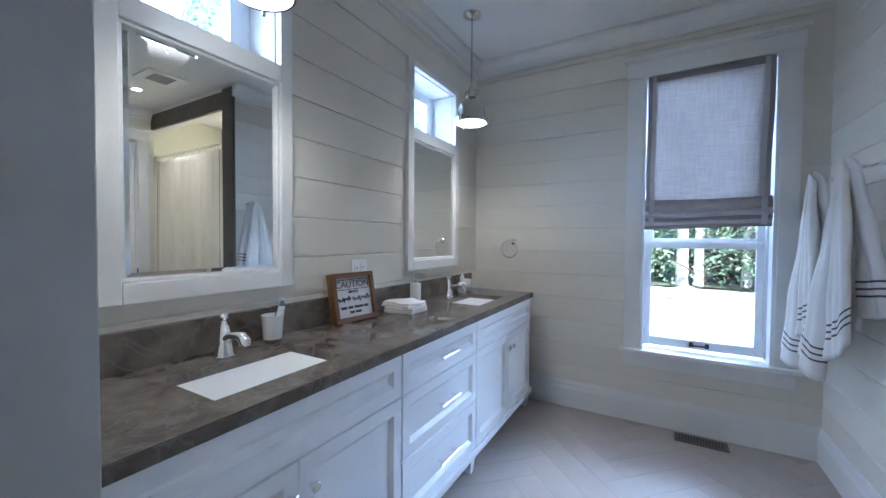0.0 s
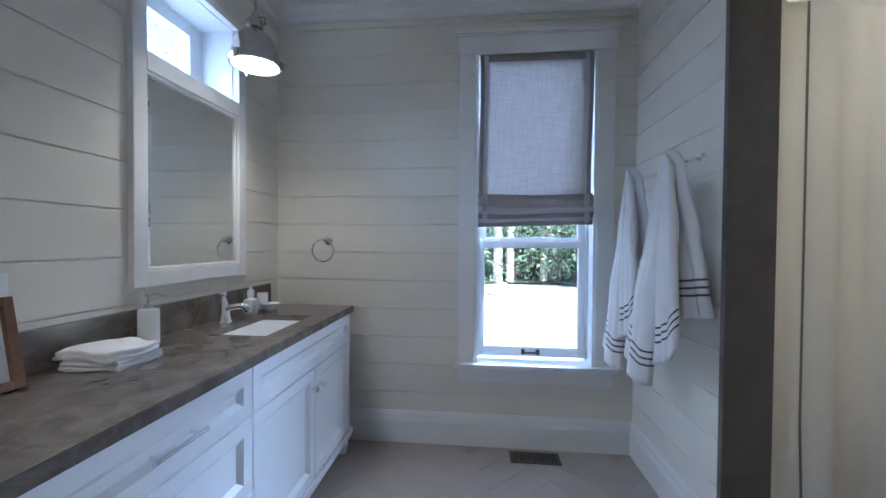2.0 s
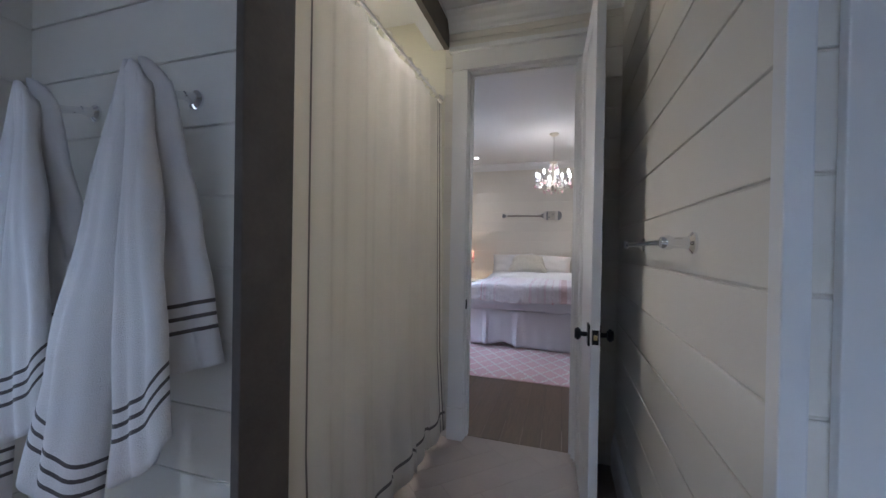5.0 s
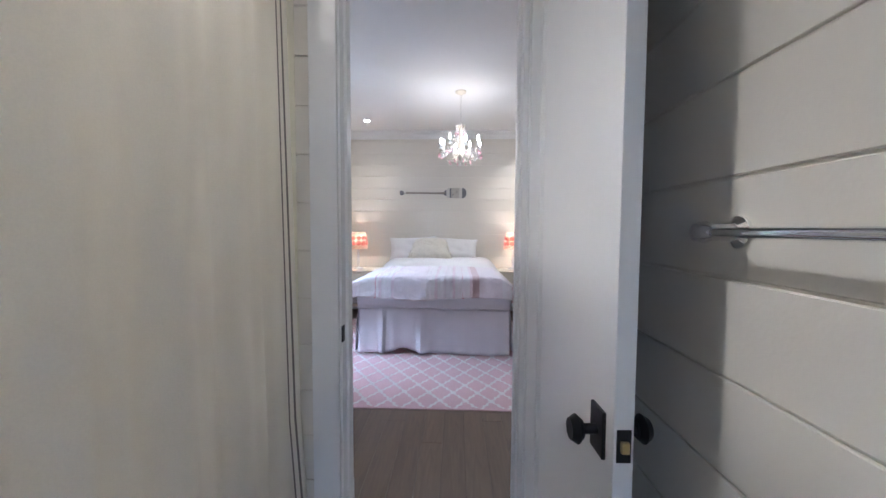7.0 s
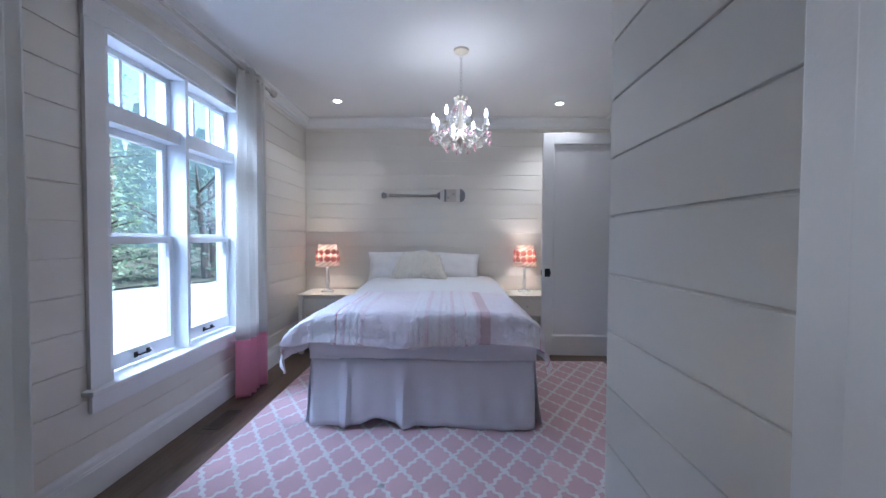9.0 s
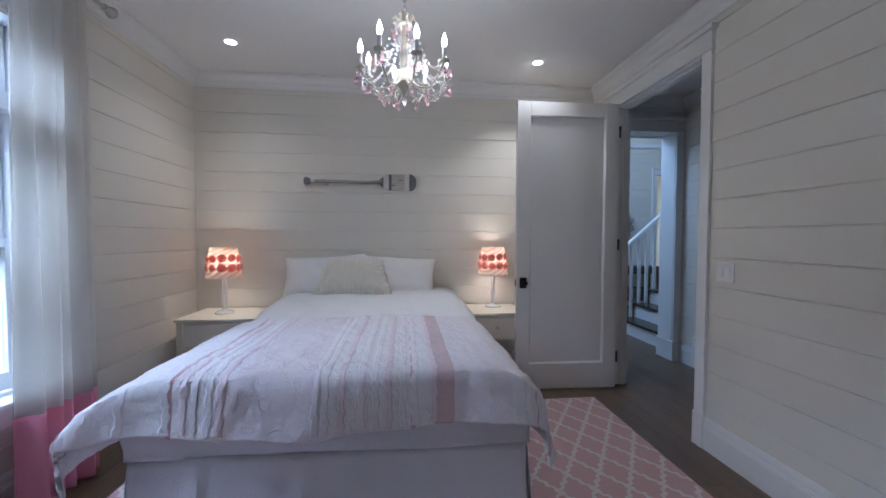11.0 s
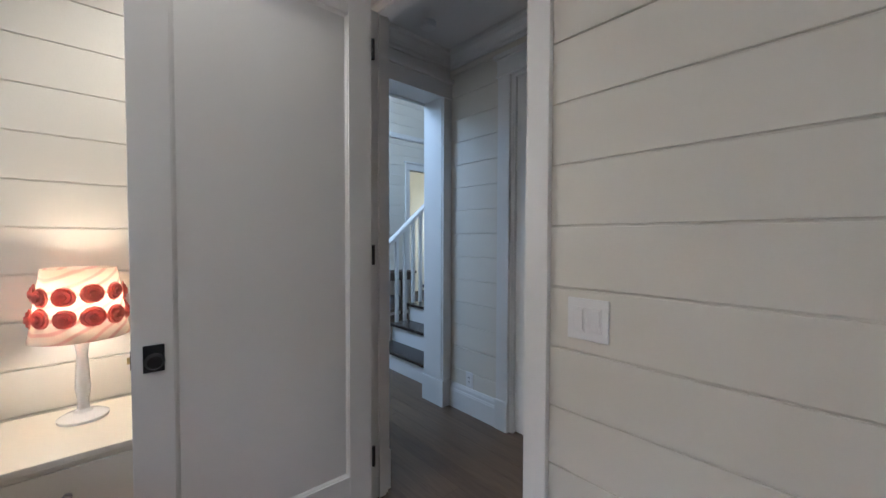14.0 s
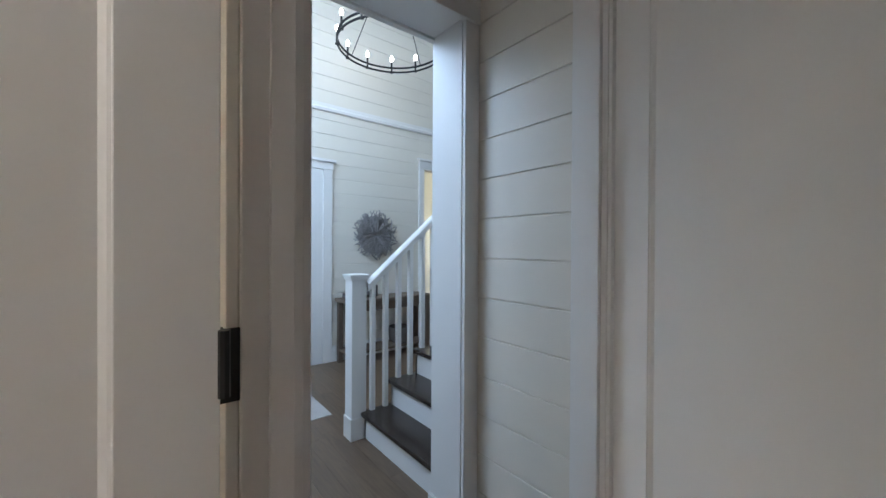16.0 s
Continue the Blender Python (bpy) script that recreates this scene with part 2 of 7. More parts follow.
LINEN_DARK = surface("shade_band", (0.36, 0.33, 0.32), 0.9, vary=0.08, scale=20, fine=200, bump=0.1, trans=0.2)
LINEN_TAPE = surface("shade_tape", (0.60, 0.58, 0.59), 0.9, vary=0.05, trans=0.15)
TERRY = banded("terry_towel", (0.80, 0.77, 0.75), [(1, a, a + 0.009, (0.10, 0.085, 0.08)) for a in (0.085, 0.115, 0.145)], bump=0.9, fine=420)
SHOWER = banded("shower_cloth", (0.82, 0.79, 0.73), [(1, 0.105, 0.122, (0.20, 0.19, 0.185)), (0, 0.117, 0.132, (0.20, 0.19, 0.185)), (0, 1.895, 1.907, (0.20, 0.19, 0.185)), (0, 1.93, 1.942, (0.20, 0.19, 0.185))], trans=0.4, bump=0.15)
SHEET = surface("white_cotton", (0.84, 0.82, 0.80), 0.9, vary=0.03, scale=10, fine=140, bump=0.12, sheen=0.2)
SKIRT = surface("bed_skirt_cotton", (0.74, 0.73, 0.78), 0.9, vary=0.03, scale=6, fine=140, bump=0.1, sheen=0.2)
QUILTWHITE = surface("ruffle_white", (0.85, 0.80, 0.82), 0.9, vary=0.03, scale=20, fine=160, bump=0.12, sheen=0.2)
RUFFLE = surface("ruffle_cotton", (0.82, 0.70, 0.74), 0.9, vary=0.05, scale=20, fine=160, bump=0.12, sheen=0.2)
FUR = surface("cream_fur", (0.88, 0.83, 0.72), 1.0, vary=0.08, scale=30, fine=120, bump=0.3, sheen=0.4)
PALE = surface("painted_furniture", (0.80, 0.75, 0.64), 0.4, vary=0.03, bump=0.01)
GREYWOOD = surface("paddle_grey", (0.20, 0.20, 0.21), 0.6, vary=0.2, scale=14)
PADWHITE = surface("paddle_white", (0.66, 0.63, 0.58), 0.6, vary=0.15, scale=20)
PADWOOD = wood("paddle_wood", (0.50, 0.46, 0.40), (0.15, 0.125, 0.10), 0.6, length=(14, 3, 14), piece=0)
PADPALE = wood("paddle_panel", (0.58, 0.54, 0.48), (0.40, 0.36, 0.31), 0.6, length=(10, 3, 10), piece=0)
PLATE = surface("plate_plastic", (0.84, 0.83, 0.82), 0.3, vary=0.01, bump=0)
DARK = surface("dark_void", (0.02, 0.02, 0.02), 0.8)
GLASS = clear("pane_glass")
CRYSTAL = clear("crystal", (1, 1, 1), 0.0, 1.6)
PINK = clear("pink_crystal", (1.0, 0.62, 0.70), 0.02, 1.5)
ROSE = surface("rosette_felt", (0.90, 0.44, 0.40), 0.9, vary=0.15, scale=40, trans=0.75)
BULB = glow("bulb_glass", (1.0, 0.95, 0.9), 5)
DIFFUSER = glow("pendant_diffuser", (1.0, 0.93, 0.82), 1.6)
LED = glow("downlight_lens", (1.0, 0.95, 0.88), 6)
MIRROR = surface("mirror_silver", (0.90, 0.92, 0.91), 0.0, 1.0, vary=0.0, bump=0)
BLUE = surface("blue_glaze", (0.10, 0.22, 0.42), 0.2, vary=0.2)
CLOTH_PINK = surface("curtain_pink", (0.80, 0.32, 0.42), 0.9, vary=0.04, trans=0.25, sheen=0.2)
CLOTH_WHITE = surface("curtain_white", (0.86, 0.84, 0.80), 0.9, vary=0.03, trans=0.6, sheen=0.2)


# ---- building blocks ----
def box(bm, x0, x1, y0, y1, z0, z1, bevel=0.0):
    r = bmesh.ops.create_cube(bm, size=1.0)
    vs = r["verts"]
    for v in vs:
        v.co = Vector(((x0 + x1) / 2 + v.co.x * (x1 - x0), (y0 + y1) / 2 + v.co.y * (y1 - y0), (z0 + z1) / 2 + v.co.z * (z1 - z0)))
    if bevel:
        es = list({e for v in vs for e in v.link_edges})
        bmesh.ops.bevel(bm, geom=es, offset=bevel, segments=2, profile=0.6, affect="EDGES", clamp_overlap=True)
    return bm


def boxed(x0, x1, y0, y1, z0, z1, bevel=0.0):
    return box(bmesh.new(), x0, x1, y0, y1, z0, z1, bevel)


def turned(profile, n=24, bm=None, centre=(0, 0, 0), close=True):
    """A lathe shape round z from (radius, height) pairs."""
    bm = bm or bmesh.new()
    rings = []
    for r, z in profile:
        rings.append([bm.verts.new((centre[0] + r * math.cos(2 * math.pi * i / n), centre[1] + r * math.sin(2 * math.pi * i / n), centre[2] + z)) for i in range(n)])
    for a, b in zip(rings, rings[1:]):
        for i in range(n):
            bm.faces.new((a[i], a[(i + 1) % n], b[(i + 1) % n], b[i]))
    if close:
        bm.faces.new(rings[0][::-1])
        bm.faces.new(rings[-1])
    return bm


def rod(points, radius, n=10, bm=None, closed=False):
    """A round bar along points; radius may be a list."""
    bm = bm or bmesh.new()
    pts = [Vector(p) for p in points]
    rings = []
    for i, p in enumerate(pts):
        a = pts[i - 1] if i or closed else pts[i]
        b = pts[(i + 1) % len(pts)] if i < len(pts) - 1 or closed else pts[i]
        t = (b - a).normalized()
        up = Vector((0, 0, 1)) if abs(t.z) < 0.95 else Vector((1, 0, 0))
        u = t.cross(up).normalized()
        w = t.cross(u)
        r = radius[i] if isinstance(radius, (list, tuple)) else radius
        rings.append([bm.verts.new(p + r * (math.cos(2 * math.pi * k / n) * u + math.sin(2 * math.pi * k / n) * w)) for k in range(n)])
    pairs = list(zip(rings, rings[1:])) + ([(rings[-1], rings[0])] if closed else [])
    for a, b in pairs:
        for k in range(n):
            bm.faces.new((a[k], a[(k + 1) % n], b[(k + 1) % n], b[k]))
    if not closed:
        bm.faces.new(rings[0][::-1])
        bm.faces.new(rings[-1])
    return bm


def ball(bm, c, r, squash=(1, 1, 1), sub=2):
    m = Matrix.Translation(c) @ Matrix.Diagonal((r * squash[0], r * squash[1], r * squash[2], 1))
    bmesh.ops.create_icosphere(bm, subdivisions=sub, radius=1.0, matrix=m)
    return bm


def sheet(fn, nu, nv, closed=False):
    """A cloth from fn(u, v) -> (place, uv in metres)."""
    bm = bmesh.new()
    uvl = bm.loops.layers.uv.new("UVMap")
    g, tex = [], {}
    for j in range(nv + 1):
        row = []
        for i in range(nu + 1):
            p, t = fn(i / nu, j / nv)
            v = bm.verts.new(p)
            tex[v] = t
            row.append(v)
        g.append(row)
    for j in range(nv):
        for i in range(nu):
            f = bm.faces.new((g[j][i], g[j][i + 1], g[j + 1][i + 1], g[j + 1][i]))
            for lp in f.loops:
                lp[uvl].uv = tex[lp.vert]
    return bm


def mesh_of(name, bm, material, smooth=False):
    bmesh.ops.recalc_face_normals(bm, faces=bm.faces)
    me = bpy.data.meshes.new(name)
    bm.to_mesh(me)
    bm.free()
    me.materials.append(material)
    if smooth:
        me.polygons.foreach_set("use_smooth", [True] * len(me.polygons))
        me.set_sharp_from_angle(angle=radians(38))
    return me


def part(name, bm, material, parent, label="", smooth=False):
    ob = new(name, mesh_of(name, bm, material, smooth))
    ob.parent = parent
    if label:
        tagged(ob, label)
    return ob


def thing(name, label, category, m=None, group="", kind=""):
    ob = new(name)
    ob.empty_display_size = 0.1
    if m is not None:
        ob.matrix_world = m
    return tagged(ob, label, category, group, kind)


def solid(name, bm, material, label, category, kind="", m=None, smooth=False, group=""):
    ob = new(name, mesh_of(name, bm, material, smooth))
    if m is not None:
        ob.matrix_world = m
    return tagged(ob, label, category, group, kind)


def thicken(ob, t, soft=0):
    md = ob.modifiers.new("thickness", "SOLIDIFY")
    md.thickness, md.offset = t, 0
    if soft:
        sd = ob.modifiers.new("soft", "SUBSURF")
        sd.levels = sd.render_levels = soft
    return ob


# ---- walls: a core with openings, and boards in front of it ----
PITCH, FIRST, GAP = 0.1745, 0.312, 0.0053


def cut(a0, a1, z0, z1, holes):
    """The rectangle less its holes, as rectangles."""
    xs = sorted({a0, a1, *[min(max(v, a0), a1) for h in holes for v in h[:2]]})
    zs = sorted({z0, z1, *[min(max(v, z0), z1) for h in holes for v in h[2:]]})
    out = []
    for xa, xb in zip(xs, xs[1:]):
        run = None
        for za, zb in zip(zs, zs[1:]):
            mx, mz = (xa + xb) / 2, (za + zb) / 2
            if any(h[0] < mx < h[1] and h[2] < mz < h[3] for h in holes):
                if run:
                    out.append((xa, xb, *run))
                run = None
            else:
                run = (run[0], zb) if run else (za, zb)
        if run:
            out.append((xa, xb, *run))
    return out


def wall(name, label, axis, p0, p1, a0, a1, z0=0.0, z1=2.74, holes=(), material=None):
    """A wall that runs along axis from a0 to a1 and is as thick as p0 to p1."""
    bm = bmesh.new()
    for xa, xb, za, zb in cut(a0, a1, z0, z1, list(holes)):
        if axis == "x":
            box(bm, xa, xb, p0, p1, za, zb)
        else:
            box(bm, p0, p1, xa, xb, za, zb)
    return solid(name, bm, material or CORE, label, "wall", "structure")


PLANKS = []


def boards(parent, axis, p, s, a0, a1, z0=0.0, z1=2.70, holes=()):
    """Shiplap boards on a wall whose face lies at p and looks along s; made at the end of the file."""
    PLANKS.append((parent, axis, p, s, a0, a1, z0, z1, list(holes)))


def lay_boards():
    shared = {}
    for parent, axis, p, s, a0, a1, z0, z1, holes in PLANKS:
        k = -2
        while FIRST + k * PITCH < z1:
            lo, hi = max(z0, FIRST + k * PITCH + GAP / 2), min(z1, FIRST + (k + 1) * PITCH - GAP / 2)
            k += 1
            if hi - lo < 0.012:
                continue
            for xa, xb, za, zb in cut(a0, a1, lo, hi, holes):
                if xb - xa < 0.008 or zb - za < 0.008:
                    continue
                key = (axis, s, round(xb - xa, 4), round(zb - za, 4))
                if key not in shared:
                    L, H, c = xb - xa, zb - za, 0.002
                    prof = [(-0.014, -GAP), (-0.0068, -GAP), (-0.0068, 0), (-c, 0), (0, c), (0, H - c), (-c, H), (-0.014, H)]
                    verts = []
                    for e in (0, L):
                        for d, z in prof:
                            verts.append((e, d * s, z) if axis == "x" else (d * s, e, z))
                    faces = [(i, (i + 1) % 8, 8 + (i + 1) % 8, 8 + i) for i in range(8)] + [tuple(range(8)), tuple(range(15, 7, -1))]
                    me = bpy.data.meshes.new("plank")
                    me.from_pydata(verts, [], faces)
                    b2 = bmesh.new()
                    b2.from_mesh(me)
                    bmesh.ops.recalc_face_normals(b2, faces=b2.faces)
                    b2.to_mesh(me)
                    b2.free()
                    me.materials.append(WALL)
                    shared[key] = me
                ob = new("plank", shared[key])
                ob.parent = parent
                ob.location = (xa, p, za) if axis == "x" else (p, xa, za)


def moulding(name, prof, axis, p, s, a0, a1, z, label, category="trim", m0=0.0, m1=0.0, material=None):
    """A run of moulding along a wall. prof: (out from the wall, height) pairs; m0, m1: how far the ends are mitred per metre out."""
    bm = bmesh.new()
    ends = []
    for a, mit in ((a0, m0), (a1, m1)):
        ring = []
        for d, h in prof:
            e = a + mit * d
            ring.append(bm.verts.new((e, p + s * d, z + h) if axis == "x" else (p + s * d, e, z + h)))
        ends.append(ring)
    n = len(prof)
    for i in range(n):
        bm.faces.new((ends[0][i], ends[0][(i + 1) % n], ends[1][(i + 1) % n], ends[1][i]))
    bm.faces.new(ends[0][::-1])
    bm.faces.new(ends[1])
    return solid(name, bm, material or TRIM, label, category, "structure")


BASE = [(0, 0), (0.022, 0), (0.022, 0.135), (0.019, 0.14), (0.019, 0.148), (0.015, 0.153), (0.013, 0.175), (0.008, 0.188), (0.006, 0.195), (0, 0.195)]
CROWN = [(0, -0.115), (0.010, -0.115), (0.013, -0.098), (0.026, -0.086), (0.034, -0.062), (0.058, -0.034), (0.076, -0.024), (0.08, -0.012), (0.08, 0), (0, 0)]


def crown(axis, p, s, a0, a1, m0=0.0, m1=0.0, z=2.74):
    return moulding("crown_moulding", CROWN, axis, p, s, a0, a1, z, "white painted crown moulding under the ceiling", m0=m0, m1=m1)


def base(axis, p, s, a0, a1, m0=0.0, m1=0.0):
    return moulding("baseboard", BASE, axis, p, s, a0, a1, 0.0, "tall white painted baseboard with a moulded top", m0=m0, m1=m1)


def casing(name, axis, p, s, b0, b1, ztop, label, wide=0.1, left=True, right=True, head=0.105, reach=None):
    """Flat door casing with plinth blocks, a head board and a cap, on the face p of a wall."""
    root = thing(name, label, "door casing", kind="structure")
    def slab(n, a, b, z0, z1, d):
        lo, hi = sorted((p, p + s * d))
        if axis == "x":
            return part(n, boxed(a, b, lo, hi, z0, z1, 0.003), TRIM, root)
        return part(n, boxed(lo, hi, a, b, z0, z1, 0.003), TRIM, root)
    lo, hi = b0, b1
    if left:
        lo = b0 - wide
        slab("casing_board", lo, b0, 0.21, ztop, 0.02)
        slab("plinth_block", lo - 0.004, b0 + 0.002, 0.0, 0.21, 0.028)
    if right:
        hi = b1 + wide
        slab("casing_board", b1, hi, 0.21, ztop, 0.02)
        slab("plinth_block", b1 - 0.002, hi + 0.004, 0.0, 0.21, 0.028)
    slab("head_board", lo - 0.004, hi + 0.004, ztop, ztop + head, 0.024)
    slab("cap", lo - 0.022, hi + 0.022, ztop + head, ztop + head + 0.03, 0.045)
    slab("bead", lo - 0.012, hi + 0.012, ztop - 0.012, ztop + 0.001, 0.031)
    return root


def jambs(name, axis, p0, p1, b0, b1, ztop, label, stop=None):
    """The lining of an opening with its stops."""
    root = thing(name, label, "door frame", kind="structure")
    t = 0.018
    def slab(n, a, b, q0, q1, z0, z1):
        if axis == "x":
            return part(n, boxed(a, b, q0, q1, z0, z1, 0.002), TRIM, root)
        return part(n, boxed(q0, q1, a, b, z0, z1, 0.002), TRIM, root)
    slab("jamb", b0 - 0.001, b0 + t, p0, p1, 0, ztop)
    slab("jamb", b1 - t, b1 + 0.001, p0, p1, 0, ztop)
    slab("head_jamb", b0 + t, b1 - t, p0, p1, ztop - t, ztop)
    if stop:
        slab("stop", b0 + t - 0.001, b0 + t + 0.011, *stop, 0, ztop - t)
        slab("stop", b1 - t - 0.011, b1 - t + 0.001, *stop, 0, ztop - t)
        slab("head_stop", b0 + t + 0.011, b1 - t - 0.011, *stop, ztop - t - 0.011, ztop - t + 0.001)
    return root


def panel_door(name, w, h, m, label, knob_z=0.92, both=True, latch=True, st=0.115, hinges=True, side=-1):
    """A one-panel door in its own frame: x from the hinge, y through the leaf, z up."""
    root = thing(name, label, "door", m, kind="structure")
    t = 0.036
    part("stile", boxed(0, st, -t / 2, t / 2, 0.01, h, 0.002), TRIM, root)
    part("stile", boxed(w - st, w, -t / 2, t / 2, 0.01, h, 0.002), TRIM, root)
    part("rail", boxed(st, w - st, -t / 2, t / 2, h - 0.12, h, 0.002), TRIM, root)
    part("rail", boxed(st, w - st, -t / 2, t / 2, 0.01, 0.225, 0.002), TRIM, root)
    bm = bmesh.new()
    x0, x1, z0, z1, k = st - 0.001, w - st + 0.001, 0.224, h - 0.119, 0.015
    o = {}
    for sd in (-1, 1):
        outer = [bm.verts.new((x, sd * (t / 2 - 0.004), z)) for x, z in ((x0, z0), (x1, z0), (x1, z1), (x0, z1))]
        lip = [bm.verts.new((x, sd * (t / 2 - 0.006), z)) for x, z in ((x0 + 0.006, z0 + 0.006), (x1 - 0.006, z0 + 0.006), (x1 - 0.006, z1 - 0.006), (x0 + 0.006, z1 - 0.006))]
        inner = [bm.verts.new((x, sd * 0.006, z)) for x, z in ((x0 + k, z0 + k), (x1 - k, z0 + k), (x1 - k, z1 - k), (x0 + k, z1 - k))]
        for i in range(4):
            j = (i + 1) % 4
            bm.faces.new((outer[i], outer[j], lip[j], lip[i]))
            bm.faces.new((lip[i], lip[j], inner[j], inner[i]))
        bm.faces.new(inner)
        o[sd] = outer
    for i in range(4):
        j = (i + 1) % 4
        bm.faces.new((o[-1][i], o[-1][j], o[1][j], o[1][i]))
    bmesh.ops.recalc_face_normals(bm, faces=bm.faces)
    part("panel", bm, TRIM, root)
    for s in ((-1, 1) if both else (1,)):
        y0, y1 = sorted((s * t / 2, s * (t / 2 + 0.007)))
        plate = part("knob_plate", boxed(w - 0.088, w - 0.03, y0, y1, knob_z - 0.045, knob_z + 0.045, 0.002), BLACK, root, "square black iron plate")
        bm = rod([(w - 0.059, s * (t / 2 + 0.004), knob_z), (w - 0.059, s * (t / 2 + 0.035), knob_z)], 0.010)
        rod([(w - 0.059, s * (t / 2 + 0.034), knob_z), (w - 0.059, s * (t / 2 + 0.045), knob_z), (w - 0.059, s * (t / 2 + 0.058), knob_z)], [0.018, 0.028, 0.02], 16, bm)
        part("knob", bm, BLACK, root, "black iron door knob", True)
    if latch:
        part("latch_plate", boxed(w - 0.0005, w + 0.002, -0.013, 0.013, knob_z - 0.03, knob_z + 0.03, 0.001), BLACK, root, "black latch plate")
        part("latch_bolt", boxed(w + 0.001, w + 0.010, -0.007, 0.007, knob_z - 0.01, knob_z + 0.01, 0.002), BRASS, root, "brass latch bolt")
    for z in (0.28, 1.245, 2.2) if hinges else ():
        ya, yb = sorted((side * (t / 2 + 0.004), -side * (t / 2 - 0.006)))
        bm = boxed(-0.006, 0.0, ya, yb, z - 0.045, z + 0.045, 0.001)
        rod([(-0.004, side * (t / 2 + 0.007), z - 0.047), (-0.004, side * (t / 2 + 0.007), z + 0.047)], 0.008, 8, bm)
        part("hinge", bm, BLACK, root, "black butt hinge")
    return root


# ---- the shell ----
BW, BN, BE, BS = -1.245, 2.868, 0.962, 0.06      # bathroom faces
TX, TY = 2.60, 2.07                              # door wall of the bathroom, front of the tub alcove
CS, CX = 1.015, 0.92                             # south wall of the bathroom passage and its corner
EX, NY, SY, WX = 7.03, 3.30, -0.405, 3.59        # bedroom faces
PY = 1.045                                       # south wall of the bedroom entry
HS, HE = -1.455, 7.16                            # hall faces
H = 2.74
M1, M2 = (0.335, 0.985), (1.83, 2.50)            # mirror frames on the vanity wall

high1, high2 = (M1[0] + 0.062, M1[1] - 0.06, 1.975, 2.355), (M2[0] + 0.068, M2[1] - 0.048, 1.975, 2.355)
bw = wall("wall_bath_west", "cream shiplap wall behind the vanity", "y", BW - 0.24, BW - 0.014, -2.2, BN + 0.2, holes=[high1, high2])
boards(bw, "y", BW, 1, BS, BN, holes=[(M1[0] + 0.01, M1[1] - 0.01, 1.08, 2.385), (M2[0] + 0.01, M2[1] - 0.01, 1.08, 2.385), (0.05, 2.70, 0.0, 0.86)])
nwin = (0.020, 0.738, 0.505, 2.385)
bn = wall("wall_bath_north", "cream shiplap wall with a double-hung window", "x", BN + 0.014, BN + 0.2, BW - 0.014, TX + 0.14, holes=[nwin])
boards(bn, "x", BN, -1, BW, BE, holes=[(-0.06, 0.81, 0.42, 2.50)])
bt = wall("wall_towel", "cream shiplap wall with towel hooks", "y", BE + 0.014, 1.10, TY + 0.004, BN + 0.014)
boards(bt, "y", BE, -1, TY + 0.005, BN)
bdoor = (1.235, 1.925, -0.01, 2.385)
bd = wall("wall_between_bath_and_bedroom", "cream shiplap wall with the bedroom doorway", "y", TX + 0.014, TX + 0.126, CS - 0.1, NY, holes=[bdoor])
boards(bd, "y", TX, -1, CS, TY, holes=[(1.15, 2.0, -0.01, 2.49)])
boards(bd, "y", TX + 0.14, 1, PY, NY, holes=[(1.15, 2.0, -0.01, 2.49)])
cs = wall("wall_bath_passage", "cream shiplap wall beside the open bathroom door", "x", CS - 0.12, CS - 0.014, CX + 0.014, WX)
boards(cs, "x", CS, 1, CX + 0.035, TX)
cdoor = (0.16, 0.86, -0.01, 2.385)
cw = wall("wall_linen_closet", "cream shiplap wall with a closet door", "y", CX + 0.014, CX + 0.12, -0.12, CS - 0.014, holes=[cdoor])
boards(cw, "y", CX, -1, BS, CS - 0.03, holes=[(0.08, 0.95, -0.01, 2.49)])
bs = wall("wall_bath_south", "cream shiplap wall with the doorway behind the camera", "x", BS - 0.12, BS - 0.014, BW - 0.014, CX + 0.12, holes=[(-0.33, 0.55, -0.01, 2.385)])
boards(bs, "x", BS, 1, BW, CX, holes=[(-0.33, 0.55, -0.01, 2.385)])
wall("wall_entry_back", "plain wall closing the room behind the camera", "x", -2.3, -2.2, -1.5, 3.5, material=CEIL)
wall("wall_entry_side", "plain wall closing the room behind the camera", "y", 1.6, 1.7, -2.2, -0.06, material=CEIL)
wall("wall_closet_back", "plain wall closing the closet", "y", 1.75, 1.85, -0.06, CS - 0.12, material=CEIL)
# tub alcove lining
wall("wall_alcove_back", "cream panel at the back of the tub alcove", "x", BN + 0.002, BN + 0.0135, 1.10, TX, material=CREAM)
wall("wall_alcove_west", "cream panel at the end of the tub alcove", "y", 1.10, 1.112, TY + 0.004, BN, material=CREAM)
wall("wall_alcove_east", "cream panel at the end of the tub alcove", "y", TX - 0.003, TX + 0.014, TY + 0.0, BN, material=CREAM)

bwin = (4.325, 5.565, 0.53, 2.345)
nb = wall("wall_bedroom_north", "cream shiplap wall with a tall pair of windows", "x", NY + 0.014, NY + 0.2, TX + 0.126, EX + 0.014, holes=[bwin])
boards(nb, "x", NY, -1, TX + 0.14, EX, holes=[(4.215, 5.675, 0.43, 2.46)])
eb = wall("wall_bedroom_east", "cream shiplap wall behind the bed head", "y", EX + 0.014, EX + 0.13, SY - 0.126, NY + 0.2)
boards(eb, "y", EX, -1, SY, NY)
SH = SY - 0.10
sdoor = (5.662, 6.615, -0.01, 2.45)
sb = wall("wall_bedroom_south", "cream shiplap wall with the doorway to the hall", "x", SH + 0.014, SY - 0.014, WX - 0.12, EX + 0.014, holes=[sdoor])
boards(sb, "x", SY, 1, WX, EX, holes=[(5.60, 6.675, -0.01, 2.555)])
